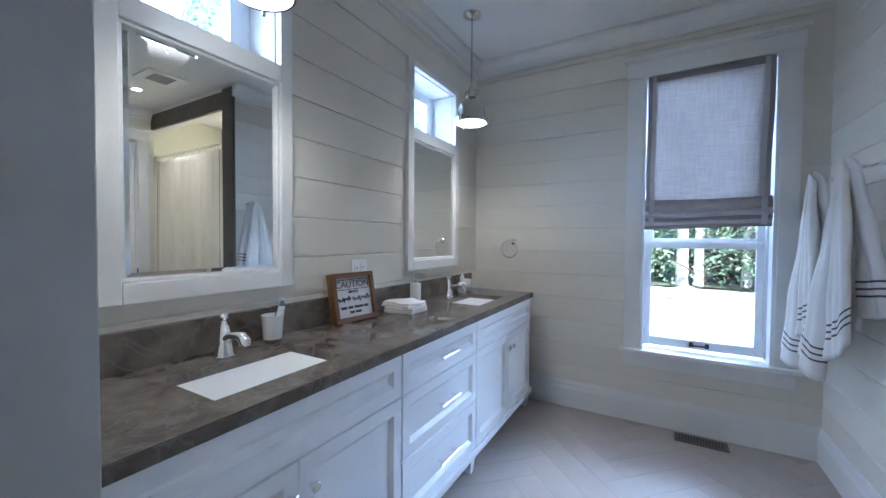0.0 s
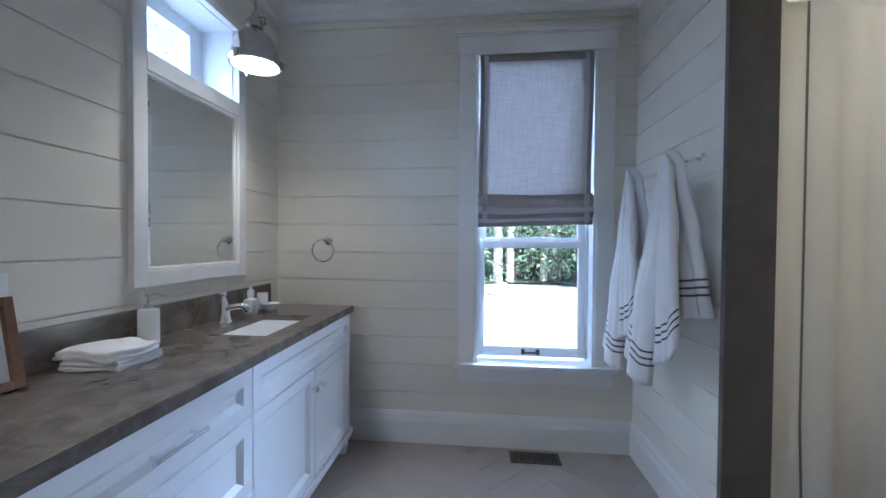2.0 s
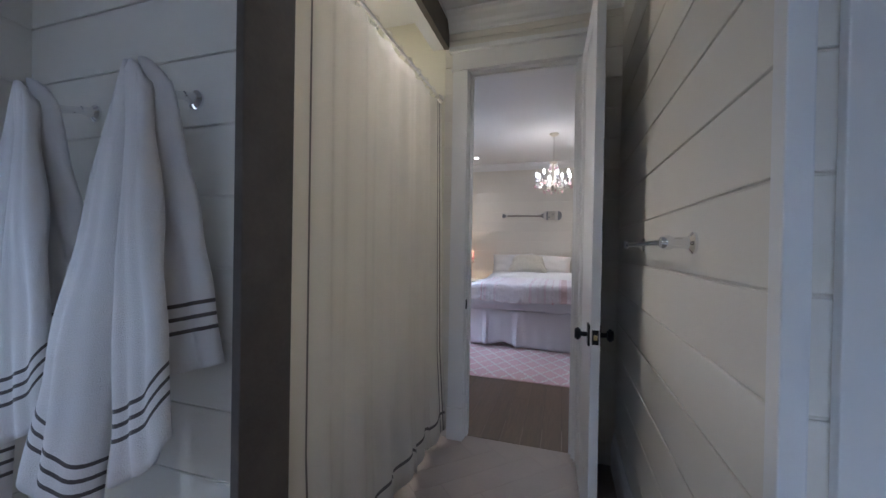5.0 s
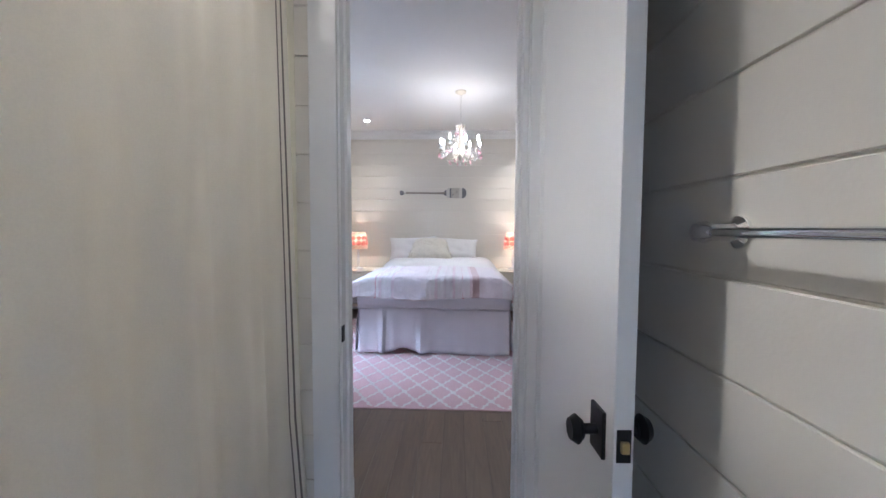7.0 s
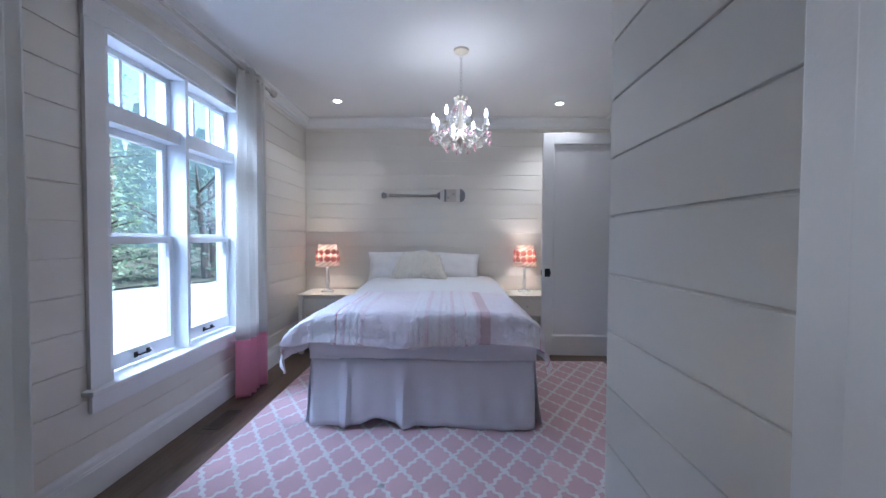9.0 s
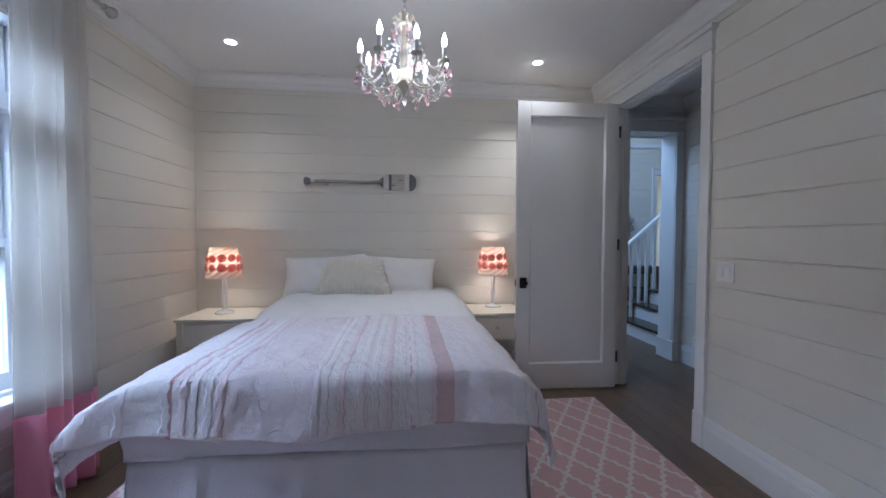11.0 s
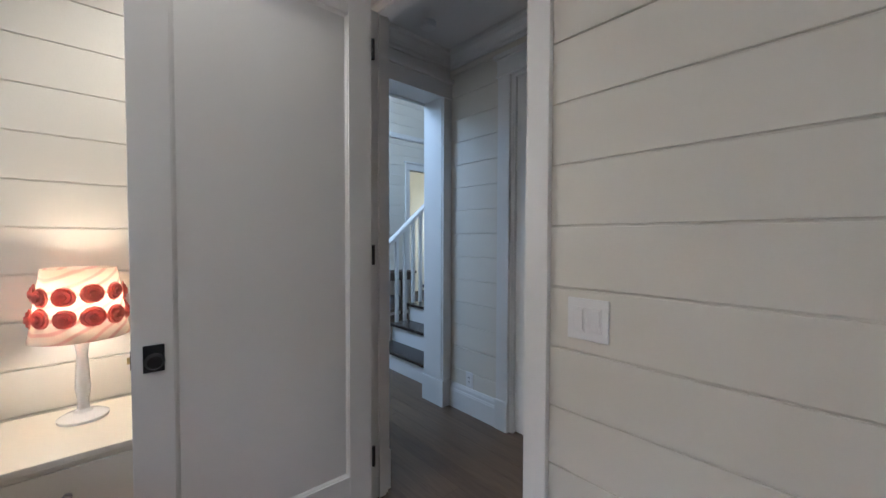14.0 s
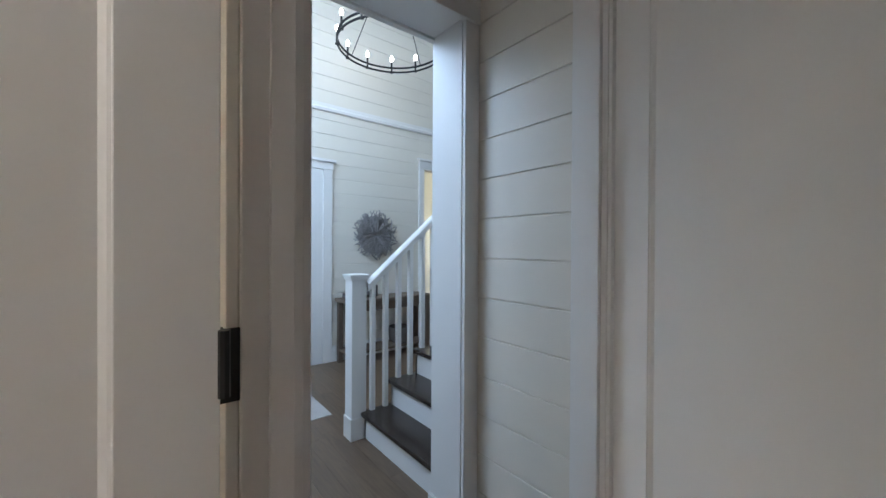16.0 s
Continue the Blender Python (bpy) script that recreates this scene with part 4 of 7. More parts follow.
def bedroom_window():
    r = thing("window_2", "white pair of tall double-hung windows with divided transoms", "window", kind="structure")
    y = NY + 0.11
    bm = bmesh.new()
    for a, b in ((4.324, 4.345), (4.917, 4.945), (5.545, 5.566)):
        box(bm, a, b, NY - 0.016 if a != 4.917 else NY - 0.01, y + 0.08, 0.53, 2.345)
    box(bm, 4.345, 4.917, NY - 0.012, y + 0.08, 2.325, 2.345)
    box(bm, 4.945, 5.545, NY - 0.012, y + 0.08, 2.325, 2.345)
    for a, b in ((4.345, 4.917), (4.945, 5.545)):
        box(bm, a, b, NY + 0.03, y + 0.07, 1.90, 1.985)
    part("window_frame", bm, SASH, r)
    for a, b in ((4.345, 4.917), (4.945, 5.545)):
        w = b - a
        sash(r, "transom", a + 0.004, b - 0.004, 1.985, 2.322, y, 0.035, 0.035, 0.035, bars=(a + w * 0.35, a + w * 0.65))
        sash(r, "upper_sash", a + 0.004, b - 0.004, 1.25, 1.90, y + 0.03, stile=0.038)
        sash(r, "lower_sash", a + 0.012, b - 0.012, 0.555, 1.292, y - 0.015, stile=0.036, lift=True, bottom=0.085)
    part("casing_board", boxed(5.565, 5.675, NY - 0.02, NY, 0.54, 2.345, 0.003), TRIM, r)
    part("casing_board", boxed(4.215, 4.325, NY - 0.02, NY, 0.54, 2.345, 0.003), TRIM, r)
    part("head_board", boxed(4.211, 5.679, NY - 0.024, NY, 2.345, 2.45, 0.003), TRIM, r)
    part("cap", boxed(4.19, 5.7, NY - 0.045, NY, 2.45, 2.478, 0.004), TRIM, r)
    part("window_sill", boxed(4.185, 5.705, NY - 0.06, y - 0.02, 0.512, 0.54, 0.006), TRIM, r)
    part("apron", boxed(4.22, 5.67, NY - 0.02, NY, 0.415, 0.512, 0.003), TRIM, r)


bedroom_window()


def curtain():
    r = thing("curtain", "white window curtain with a broad pink band at its foot", "curtain")
    def drop(u, v):
        x = 5.35 + 0.35 * u + 0.03 * (u - 0.5) * v
        y = 3.165 + 0.042 * math.sin(2 * math.pi * 4.5 * u + 0.3 + 0.5 * v) * (0.6 + 0.4 * v) + 0.016 * math.sin(11 * u + 2 * v)
        return (x, y)
    for n, z0, z1, m, lab in (("upper_cloth", 2.66, 0.47, CLOTH_WHITE, "white cotton cloth"), ("pink_band", 0.473, 0.012, CLOTH_PINK, "pink cotton band")):
        def f(u, v, z0=z0, z1=z1):
            z = z0 + (z1 - z0) * v
            return (*drop(u, (2.6 - z) / 2.6), z), (u, v)
        thicken(part(n, sheet(f, 54, 18), m, r, lab, True), 0.003)
    p = thing("curtain_rod", "brushed metal curtain rod with a turned finial", "curtain rod")
    part("rod", rod([(4.0, 3.165, 2.615), (5.86, 3.165, 2.615)], 0.013, 12), NICKEL, p, "", True)
    bm = turned([(0.012, 0), (0.02, 0.005), (0.014, 0.02), (0.03, 0.05), (0.034, 0.065), (0.026, 0.08), (0.008, 0.09)], 16)
    bmesh.ops.transform(bm, matrix=pose(5.85, 3.165, 2.615, 0, 90, 0), verts=bm.verts)
    part("finial", bm, NICKEL, p, "", True)
    bm = boxed(5.74, 5.77, NY - 0.012, NY, 2.57, 2.66, 0.003)
    rod([(5.755, NY - 0.01, 2.60), (5.755, 3.19, 2.60), (5.755, 3.165, 2.60)], 0.008, 8, bm)
    part("bracket", bm, NICKEL, p)


curtain()


# ---- bathroom things ----
VX, VZ = -0.728, 0.838


def bar_pull(root, y, z):
    bm = rod([(VX + 0.048, y - 0.085, z), (VX + 0.048, y + 0.085, z)], 0.0065, 10)
    for s in (-0.06, 0.06):
        rod([(VX + 0.016, y + s, z), (VX + 0.046, y + s, z)], 0.005, 8, bm)
    return part("bar_pull", bm, CHROME, root, "chrome bar pull", True)


def knob(root, y, z):
    bm = rod([(VX + 0.016, y, z), (VX + 0.03, y, z), (VX + 0.034, y, z), (VX + 0.046, y, z), (VX + 0.05, y, z)], [0.006, 0.006, 0.014, 0.016, 0.011], 14)
    return part("knob", bm, CHROME, root, "chrome knob", True)


def front(root, name, y0, y1, z0, z1, rail=0.05):
    """A shaker front with eased edges and a bevelled recess, in one skin."""
    bm = bmesh.new()
    k, c = 0.016, 0.002
    rings = []
    for inset, x in ((0, VX - 0.004), (0, VX + 0.016 - c), (c, VX + 0.016), (rail - c, VX + 0.016), (rail, VX + 0.014), (rail + k, VX + 0.001)):
        rings.append([bm.verts.new((x, p, q)) for p, q in ((y0 + inset, z0 + inset), (y1 - inset, z0 + inset), (y1 - inset, z1 - inset), (y0 + inset, z1 - inset))])
    for p, q in zip(rings, rings[1:]):
        for i in range(4):
            j = (i + 1) % 4
            bm.faces.new((p[i], p[j], q[j], q[i]))
    bm.faces.new(rings[-1])
    bm.faces.new(rings[0][::-1])
    bmesh.ops.recalc_face_normals(bm, faces=bm.faces)
    return part(name, bm, CABINET, root)


def vanity():
    r = thing("vanity_cabinet", "long white shaker vanity with chrome handles on short feet", "vanity")
    y0, y1 = 0.10, 2.725
    bm = boxed(BW, VX - 0.008, y0, y1 - 0.0, 0.125, VZ, 0.002)
    part("body", bm, CABINET, r)
    part("end_panel", boxed(BW + 0.01, VX + 0.006, y1 - 0.001, y1 + 0.016, 0.125, VZ, 0.002), CABINET, r)
    part("base_rail", boxed(VX - 0.06, VX + 0.024, y0, y1 + 0.024, 0.095, 0.135, 0.006), CABINET, r)
    for y in (y1 - 0.045, 1.72, 1.06, y0 + 0.01):
        bm = turned([(0.024, 0.0), (0.03, 0.03), (0.034, 0.06), (0.036, 0.096)], 4)
        bmesh.ops.transform(bm, matrix=pose(VX - 0.02, y + 0.02, 0, 0, 0, 45), verts=bm.verts)
        part("foot", bm, CABINET, r)
    g = 0.004
    for a, b in ((y0 + 0.03, 1.073), (1.755, y1 - 0.012)):
        c = (a + b) / 2
        front(r, "false_drawer", a, b, 0.665, VZ - 0.012)
        for p, q, ky in ((a, c - g / 2, c - 0.035), (c + g / 2, b, c + 0.035)):
            d = front(r, "door", p, q, 0.142, 0.66)
            knob(d, ky, 0.575)
    for z0, z1 in ((0.665, VZ - 0.012), (0.405, 0.66), (0.142, 0.40)):
        d = front(r, "drawer", 1.079, 1.749, z0, z1)
        bar_pull(d, 1.414, (z0 + z1) / 2)
    t = thing("countertop", "polished brown-grey stone countertop with two sink cut-outs", "countertop")
    holes = [(0.435, 0.855), (2.0, 2.42)]
    sx0, sx1, cx1 = -1.075, -0.815, -0.703
    bm = bmesh.new()
    gx, gy = [BW, sx0, sx1, cx1], [0.075, *holes[0], *holes[1], 2.755]
    z0, z1 = VZ - 0.008, VZ + 0.028
    grid = {(i, j, z): bm.verts.new((gx[i], gy[j], z)) for i in range(4) for j in range(6) for z in (z0, z1)}
    full = {(i, j) for i in range(3) for j in range(5)} - {(1, 1), (1, 3)}
    for i, j in full:
        for z in (z0, z1):
            bm.faces.new([grid[p, q, z] for p, q in ((i, j), (i + 1, j), (i + 1, j + 1), (i, j + 1))])
        for di, dj, e in ((-1, 0, ((i, j), (i, j + 1))), (1, 0, ((i + 1, j), (i + 1, j + 1))), (0, -1, ((i, j), (i + 1, j))), (0, 1, ((i, j + 1), (i + 1, j + 1)))):
            if (i + di, j + dj) not in full:
                bm.faces.new([grid[(*e[0], z0)], grid[(*e[1], z0)], grid[(*e[1], z1)], grid[(*e[0], z1)]])
    bmesh.ops.recalc_face_normals(bm, faces=bm.faces)
    rim = [e for e in bm.edges if all(v.co.z > VZ for v in e.verts) and abs(e.calc_face_angle(0)) > 1]
    bmesh.ops.bevel(bm, geom=rim, offset=0.003, segments=2, affect="EDGES")
    part("slab", bm, STONE, t)
    part("backsplash", boxed(BW, BW + 0.02, 0.075, 2.755, VZ + 0.028, VZ + 0.152, 0.002), STONE, t)
    for a, b in holes:
        s = thing("sink", "white rectangular undermount porcelain sink", "sink", group="vanity sinks")
        bm = bmesh.new()
        rings = []
        for inset, z in ((-0.012, VZ - 0.006), (0.004, VZ - 0.009), (0.010, VZ - 0.07), (0.018, VZ - 0.125), (0.034, VZ - 0.143), (0.07, VZ - 0.15)):
            ring = []
            x0_, x1_, y0_, y1_ = sx0 + inset, sx1 - inset, a + inset, b - inset
            rad = 0.035
            for cx_, cy_, st in ((x1_ - rad, y1_ - rad, 0), (x0_ + rad, y1_ - rad, 90), (x0_ + rad, y0_ + rad, 180), (x1_ - rad, y0_ + rad, 270)):
                for k in range(5):
                    an = radians(st + k * 22.5)
                    ring.append(bm.verts.new((cx_ + rad * math.cos(an), cy_ + rad * math.sin(an), z)))
            rings.append(ring)
        for p, q in zip(rings, rings[1:]):
            for k in range(20):
                bm.faces.new((p[k], p[(k + 1) % 20], q[(k + 1) % 20], q[k]))
        bm.faces.new(rings[-1])
        part("basin", bm, PORCELAIN, s)
        part("drain", turned([(0.024, 0), (0.024, 0.003), (0.014, 0.004)], 18, centre=((sx0 + sx1) / 2, (a + b) / 2, VZ - 0.149)), CHROME, s, "", True)
    return VZ + 0.028


TOP = vanity()


def faucet(y):
    r = thing("faucet", "chrome single-lever basin faucet", "faucet", pose(-1.135, y, TOP), "vanity faucets")
    part("body", turned([(0.034, 0), (0.034, 0.006), (0.029, 0.012), (0.023, 0.05), (0.019, 0.085), (0.015, 0.105)], 20), CHROME, r, "", True)
    part("spout", rod([(0, 0, 0.06), (0.04, 0, 0.076), (0.085, 0, 0.082), (0.105, 0, 0.08), (0.118, 0, 0.07), (0.12, 0, 0.055)], [0.015, 0.014, 0.014, 0.017, 0.018, 0.016], 14), CHROME, r, "", True)
    bm = rod([(0, 0, 0.103), (0, 0, 0.118), (0, 0, 0.124)], [0.013, 0.009, 0.008], 14)
    ball(bm, (0, 0, 0.136), 0.014)
    rod([(0, 0, 0.112), (-0.018, 0.012, 0.122), (-0.032, 0.02, 0.136)], [0.006, 0.005, 0.006], 10, bm)
    part("lever", bm, CHROME, r, "", True)


faucet(0.64)
faucet(2.20)


def counter_things():
    z = TOP
    r = thing("soap_dispenser", "white ceramic soap dispenser with a nickel pump", "soap dispenser", pose(-1.165, 1.83, z))
    part("bottle", turned([(0.03, 0), (0.034, 0.004), (0.034, 0.125), (0.03, 0.132), (0.012, 0.134)], 24), PORCELAIN, r, "", True)
    bm = turned([(0.014, 0.134), (0.014, 0.15), (0.006, 0.152), (0.006, 0.175), (0.011, 0.176), (0.011, 0.186)], 14)
    rod([(0, 0, 0.182), (0.02, 0.012, 0.186), (0.048, 0.03, 0.178)], [0.006, 0.005, 0.004], 8, bm)
    part("pump", bm, NICKEL, r, "brushed nickel pump", True)
    r = thing("tumbler", "white ceramic tumbler with a dark base ring", "cup", pose(-1.165, 0.845, z))
    part("cup", turned([(0.034, 0.012), (0.041, 0.1), (0.043, 0.105), (0.039, 0.105), (0.033, 0.02)], 24), PORCELAIN, r, "", True)
    part("base_ring", turned([(0.033, 0), (0.035, 0.004), (0.034, 0.014)], 24), DARKBRONZE, r, "dark bronze base", True)
    r = thing("toothbrush", "blue and white toothbrush leaning in a tumbler", "toothbrush", pose(-1.165, 0.845, z))
    part("handle", rod([(-0.01, -0.015, 0.022), (0.005, 0.012, 0.10), (0.012, 0.028, 0.145)], [0.005, 0.006, 0.006], 8), BLUE, r, "blue plastic handle", True)
    part("head", boxed(0.003, 0.023, 0.026, 0.042, 0.143, 0.168, 0.004), PORCELAIN, r)
    r = thing("toothpaste", "white toothpaste tube leaning in a tumbler", "toothpaste", pose(-1.158, 0.84, z))
    part("tube", rod([(0.012, 0.0, 0.03), (0.018, 0.018, 0.1), (0.02, 0.026, 0.138)], [0.009, 0.013, 0.012], 10), PLATE, r, "", True)
    part("cap", rod([(0.02, 0.026, 0.137), (0.021, 0.030, 0.158)], 0.008, 10), BLUE, r, "blue cap", True)
    r = thing("cotton_jar", "blue and white striped ceramic jar with a lid", "jar", pose(-1.165, 0.27, z))
    part("jar", turned([(0.04, 0), (0.043, 0.004), (0.043, 0.02)], 24), BLUE, r, "", True)
    part("stripe", turned([(0.0435, 0.02), (0.0435, 0.03)], 24), PORCELAIN, r, "white stripe")
    part("jar_wall", turned([(0.043, 0.03), (0.043, 0.065), (0.03, 0.065)], 24), BLUE, r, "", True)
    part("lid", turned([(0.045, 0.065), (0.046, 0.08), (0.03, 0.086), (0.005, 0.088)], 24), PORCELAIN, r, "white lid", True)
    r = thing("lotion_bottle", "white lotion bottle with a clear pump top", "bottle", pose(-1.15, 2.43, z))
    part("bottle", turned([(0.026, 0), (0.034, 0.01), (0.036, 0.05), (0.034, 0.075), (0.014, 0.085)], 20), PORCELAIN, r, "", True)
    bm = turned([(0.014, 0.085), (0.018, 0.1), (0.016, 0.125), (0.007, 0.13), (0.007, 0.142)], 14)
    part("pump", bm, PLATE, r, "", True)
    r = thing("soap_dish", "white ceramic soap dish with a small round jar in it", "soap dish", pose(-1.12, 2.56, z))
    part("dish", turned([(0.026, 0), (0.03, 0.005), (0.05, 0.032), (0.051, 0.036), (0.044, 0.032), (0.026, 0.012)], 24), PORCELAIN, r, "", True)
    r = thing("small_jar", "small white ceramic jar standing on a dish", "jar", pose(-1.175, 2.58, z))
    part("body", turned([(0.027, 0), (0.029, 0.005), (0.029, 0.088), (0.026, 0.092)], 20), PORCELAIN, r, "", True)
    # folded face cloths
    for k, (dx, rot) in enumerate(((0, 3), (0.004, -2))):
        r = thing("face_cloth", "cream face cloth folded flat on the countertop", "cloth", pose(-1.09, 1.625, z + k * 0.03, 0, 0, rot), "folded face cloths")
        bm = boxed(-0.095, 0.095, -0.085, 0.085, 0.0, 0.015, 0.007)
        box(bm, -0.09, 0.094, -0.082, 0.08, 0.0145, 0.0295, 0.007)
        bmesh.ops.subdivide_edges(bm, edges=[e for e in bm.edges if e.calc_length() > 0.05], cuts=5, use_grid_fill=True)
        for v in bm.verts:
            v.co += Vector((0.008 * math.sin(40 * v.co.y + k), 0.010 * math.sin(35 * v.co.x + 2 * k), (0.004 * math.sin(50 * v.co.x + 30 * v.co.y) - 6.0 * max(0, abs(v.co.y) - 0.06) * max(0, v.co.z - 0.004)) * (v.co.z > 0.004)))
        part("fold", bm, SHEET, r, "", True)


counter_things()


def text_mesh(words, size, m, material, parent, name="lettering", shear=0.0):
    cu = bpy.data.curves.new(name, "FONT")
    cu.body, cu.size, cu.align_x, cu.align_y, cu.shear, cu.extrude = words, size, "CENTER", "CENTER", shear, 0.0006
    tmp = new(name, cu)
    dg = bpy.context.evaluated_depsgraph_get()
    me = bpy.data.meshes.new_from_object(tmp.evaluated_get(dg))
    bpy.data.objects.remove(tmp)
    me.materials.clear()
    me.materials.append(material)
    ob = new(name, me)
    ob.parent = parent
    ob.matrix_basis = m
    return ob


INK = surface("sign_ink", (0.03, 0.03, 0.035), 0.7)
PAPER = surface("sign_paper", (0.74, 0.75, 0.80), 0.6, vary=0.02)


def caution_sign():
    # stands on the counter, leaning back on the backsplash, turned a little to the room
    r = thing("framed_sign", "wood-framed caution sign leaning on the backsplash", "sign", pose(-1.148, 1.29, TOP + 0.002) @ pose(0, 0, 0, 0, 0, 84.5) @ pose(0, 0, 0, -11))
    w, h, t = 0.26, 0.235, 0.022
    for n, a, b, c, d in (("frame_side", -w / 2, -w / 2 + t, 0, h), ("frame_side", w / 2 - t, w / 2, 0, h), ("frame_bottom", -w / 2 + t, w / 2 - t, 0, t), ("frame_top", -w / 2 + t, w / 2 - t, h - t, h)):
        part(n, boxed(a, b, -0.022, 0.022, c, d, 0.002), WALNUT, r)
    part("paper", boxed(-w / 2 + t, w / 2 - t, -0.006, 0.006, t, h - t), PAPER, r, "white printed card")
    text_mesh("CAUTION", 0.046, pose(0, -0.0075, 0.178, 90), INK, r)
    bm = bmesh.new()
    for a, b, c, d in ((-0.102, 0.102, 0.200, 0.203), (-0.102, 0.102, 0.153, 0.156), (-0.102, -0.099, 0.153, 0.203), (0.099, 0.102, 0.153, 0.203)):
        box(bm, a, b, -0.0078, -0.006, c, d)
    part("printed_box", bm, INK, r)
    for a, b, zc, hh in ((-0.03, -0.004, 0.142, 0.011), (0.002, 0.012, 0.142, 0.011), (0.018, 0.028, 0.142, 0.011), (-0.086, -0.05, 0.067, 0.012), (-0.042, -0.012, 0.067, 0.012), (-0.004, 0.05, 0.067, 0.012), (0.056, 0.086, 0.067, 0.012), (-0.034, -0.008, 0.044, 0.012), (0.0, 0.036, 0.044, 0.012)):
        part("printed_bar", boxed(a, b, -0.0074, -0.006, zc - hh / 2, zc + hh / 2), INK, r)
    for a, b in ((-0.096, -0.022), (-0.01, 0.098)):
        pts = [(a + (b - a) * k / 40, -0.0068, 0.104 + 0.014 * math.sin(k * 0.95) * (0.6 + 0.4 * math.cos(k * 0.37)) + 0.008 * k / 40) for k in range(41)]
        part("printed_script", rod(pts, 0.0028, 6), INK, r)


caution_sign()


def outlet(name, m, label, gang=1):
    r = thing(name, label, "outlet", m)
    w = 0.035 + 0.023 * (gang - 1)
    part("plate", boxed(-w, w, -0.006, 0.0, -0.057, 0.057, 0.002), PLATE, r)
    for g in range(gang):
        c = (g - (gang - 1) / 2) * 0.046
        s = part("insert", boxed(c - 0.017, c + 0.017, -0.0085, -0.005, -0.034, 0.034, 0.0015), PLATE, r)
        if "switch" not in name:
            for dz in (-0.016, 0.016):
                part("slot", boxed(c - 0.007, c - 0.004, -0.009, -0.008, dz - 0.005, dz + 0.005), DARK, s)
                part("slot", boxed(c + 0.004, c + 0.007, -0.009, -0.008, dz - 0.005, dz + 0.005), DARK, s)
        else:
            part("rocker", boxed(c - 0.012, c + 0.012, -0.011, -0.008, -0.028, 0.028, 0.002), PLATE, s)
    return r


outlet("wall_outlet", pose(BW, 1.412, 1.10, 0, 0, 90), "white double outlet plate above the backsplash", 2)
outlet("light_switch", pose(5.47, SY, 1.105, 0, 0, 180), "white double light switch plate on shiplap", 2)
outlet("wall_outlet", pose(6.93, HS, 0.26, 0, 0, 180), "white outlet plate low on the hall wall")


def pendant(y):
    r = thing("pendant_lamp", "polished nickel pendant lamp with a white glass lens", "pendant lamp", pose(-0.96, y, 0), "vanity pendants")
    part("canopy", turned([(0.06, 2.74), (0.06, 2.73), (0.045, 2.72), (0.012, 2.708)], 24), POLISHED, r, "", True)
    part("stem", rod([(0, 0, 2.71), (0, 0, 2.27)], 0.006, 8), POLISHED, r, "", True)
    bm = turned([(0.008, 2.275), (0.018, 2.265), (0.02, 2.24), (0.032, 2.235), (0.034, 2.20), (0.026, 2.195), (0.05, 2.18), (0.075, 2.155), (0.092, 2.115), (0.1, 2.07), (0.104, 2.05), (0.108, 2.05), (0.108, 2.035), (0.104, 2.03), (0.098, 2.032), (0.09, 2.05)], 40, close=False)
    part("shade", bm, POLISHED, r, "", True)
    part("lens", turned([(0.101, 2.034), (0.07, 2.026), (0.03, 2.022), (0.002, 2.021)], 40), DIFFUSER, r, "glowing white glass lens", True)
    for k in range(3):
        an = radians(120 * k + 20)
        c, s = math.cos(an), math.sin(an)
        bm = rod([(0.1 * c, 0.1 * s, 2.065), (0.118 * c, 0.118 * s, 2.055), (0.112 * c, 0.112 * s, 2.022)], [0.004, 0.007, 0.006], 8)
        part("clip", bm, POLISHED, r, "", True)
    for k in range(2):
        s = 1 if k else -1
        bm = rod([(0.03 * s, 0, 2.20), (0.045 * s, 0, 2.22), (0.042 * s, 0, 2.245), (0.024 * s, 0, 2.25)], 0.005, 8)
        part("yoke", bm, POLISHED, r, "", True)


pendant(0.66)
pendant(2.17)


def towel_ring():
    r = thing("towel_ring", "chrome towel ring on a round wall post", "towel ring", pose(-0.905, BN, 1.255))
    bm = turned([(0.027, 0), (0.027, 0.006), (0.016, 0.012), (0.012, 0.04), (0.016, 0.05), (0.01, 0.056)], 20)
    bmesh.ops.transform(bm, matrix=pose(0, 0, 0, 90), verts=bm.verts)
    part("post", bm, CHROME, r, "", True)
    part("ring", rod([(-0.02 + 0.068 * math.sin(2 * math.pi * k / 36), -0.044, -0.062 + 0.068 * math.cos(2 * math.pi * k / 36)) for k in range(36)], 0.0045, 8, closed=True), CHROME, r, "", True)


towel_ring()


def robe_hook(y):
    r = thing("robe_hook", "chrome robe hook on the shiplap wall", "hook", pose(BE, y, 1.60), "robe hooks")
    bm = turned([(0.024, 0), (0.024, 0.006), (0.014, 0.012), (0.010, 0.035)], 18)
    bmesh.ops.transform(bm, matrix=pose(0, 0, 0, 0, -90, 0), verts=bm.verts)
    part("post", bm, CHROME, r, "", True)
    part("hook", rod([(-0.03, 0, 0), (-0.07, 0, -0.012), (-0.115, 0, -0.012), (-0.135, 0, 0.004)], [0.009, 0.010, 0.010, 0.012], 10), CHROME, r, "", True)


robe_hook(2.575)
robe_hook(2.20)


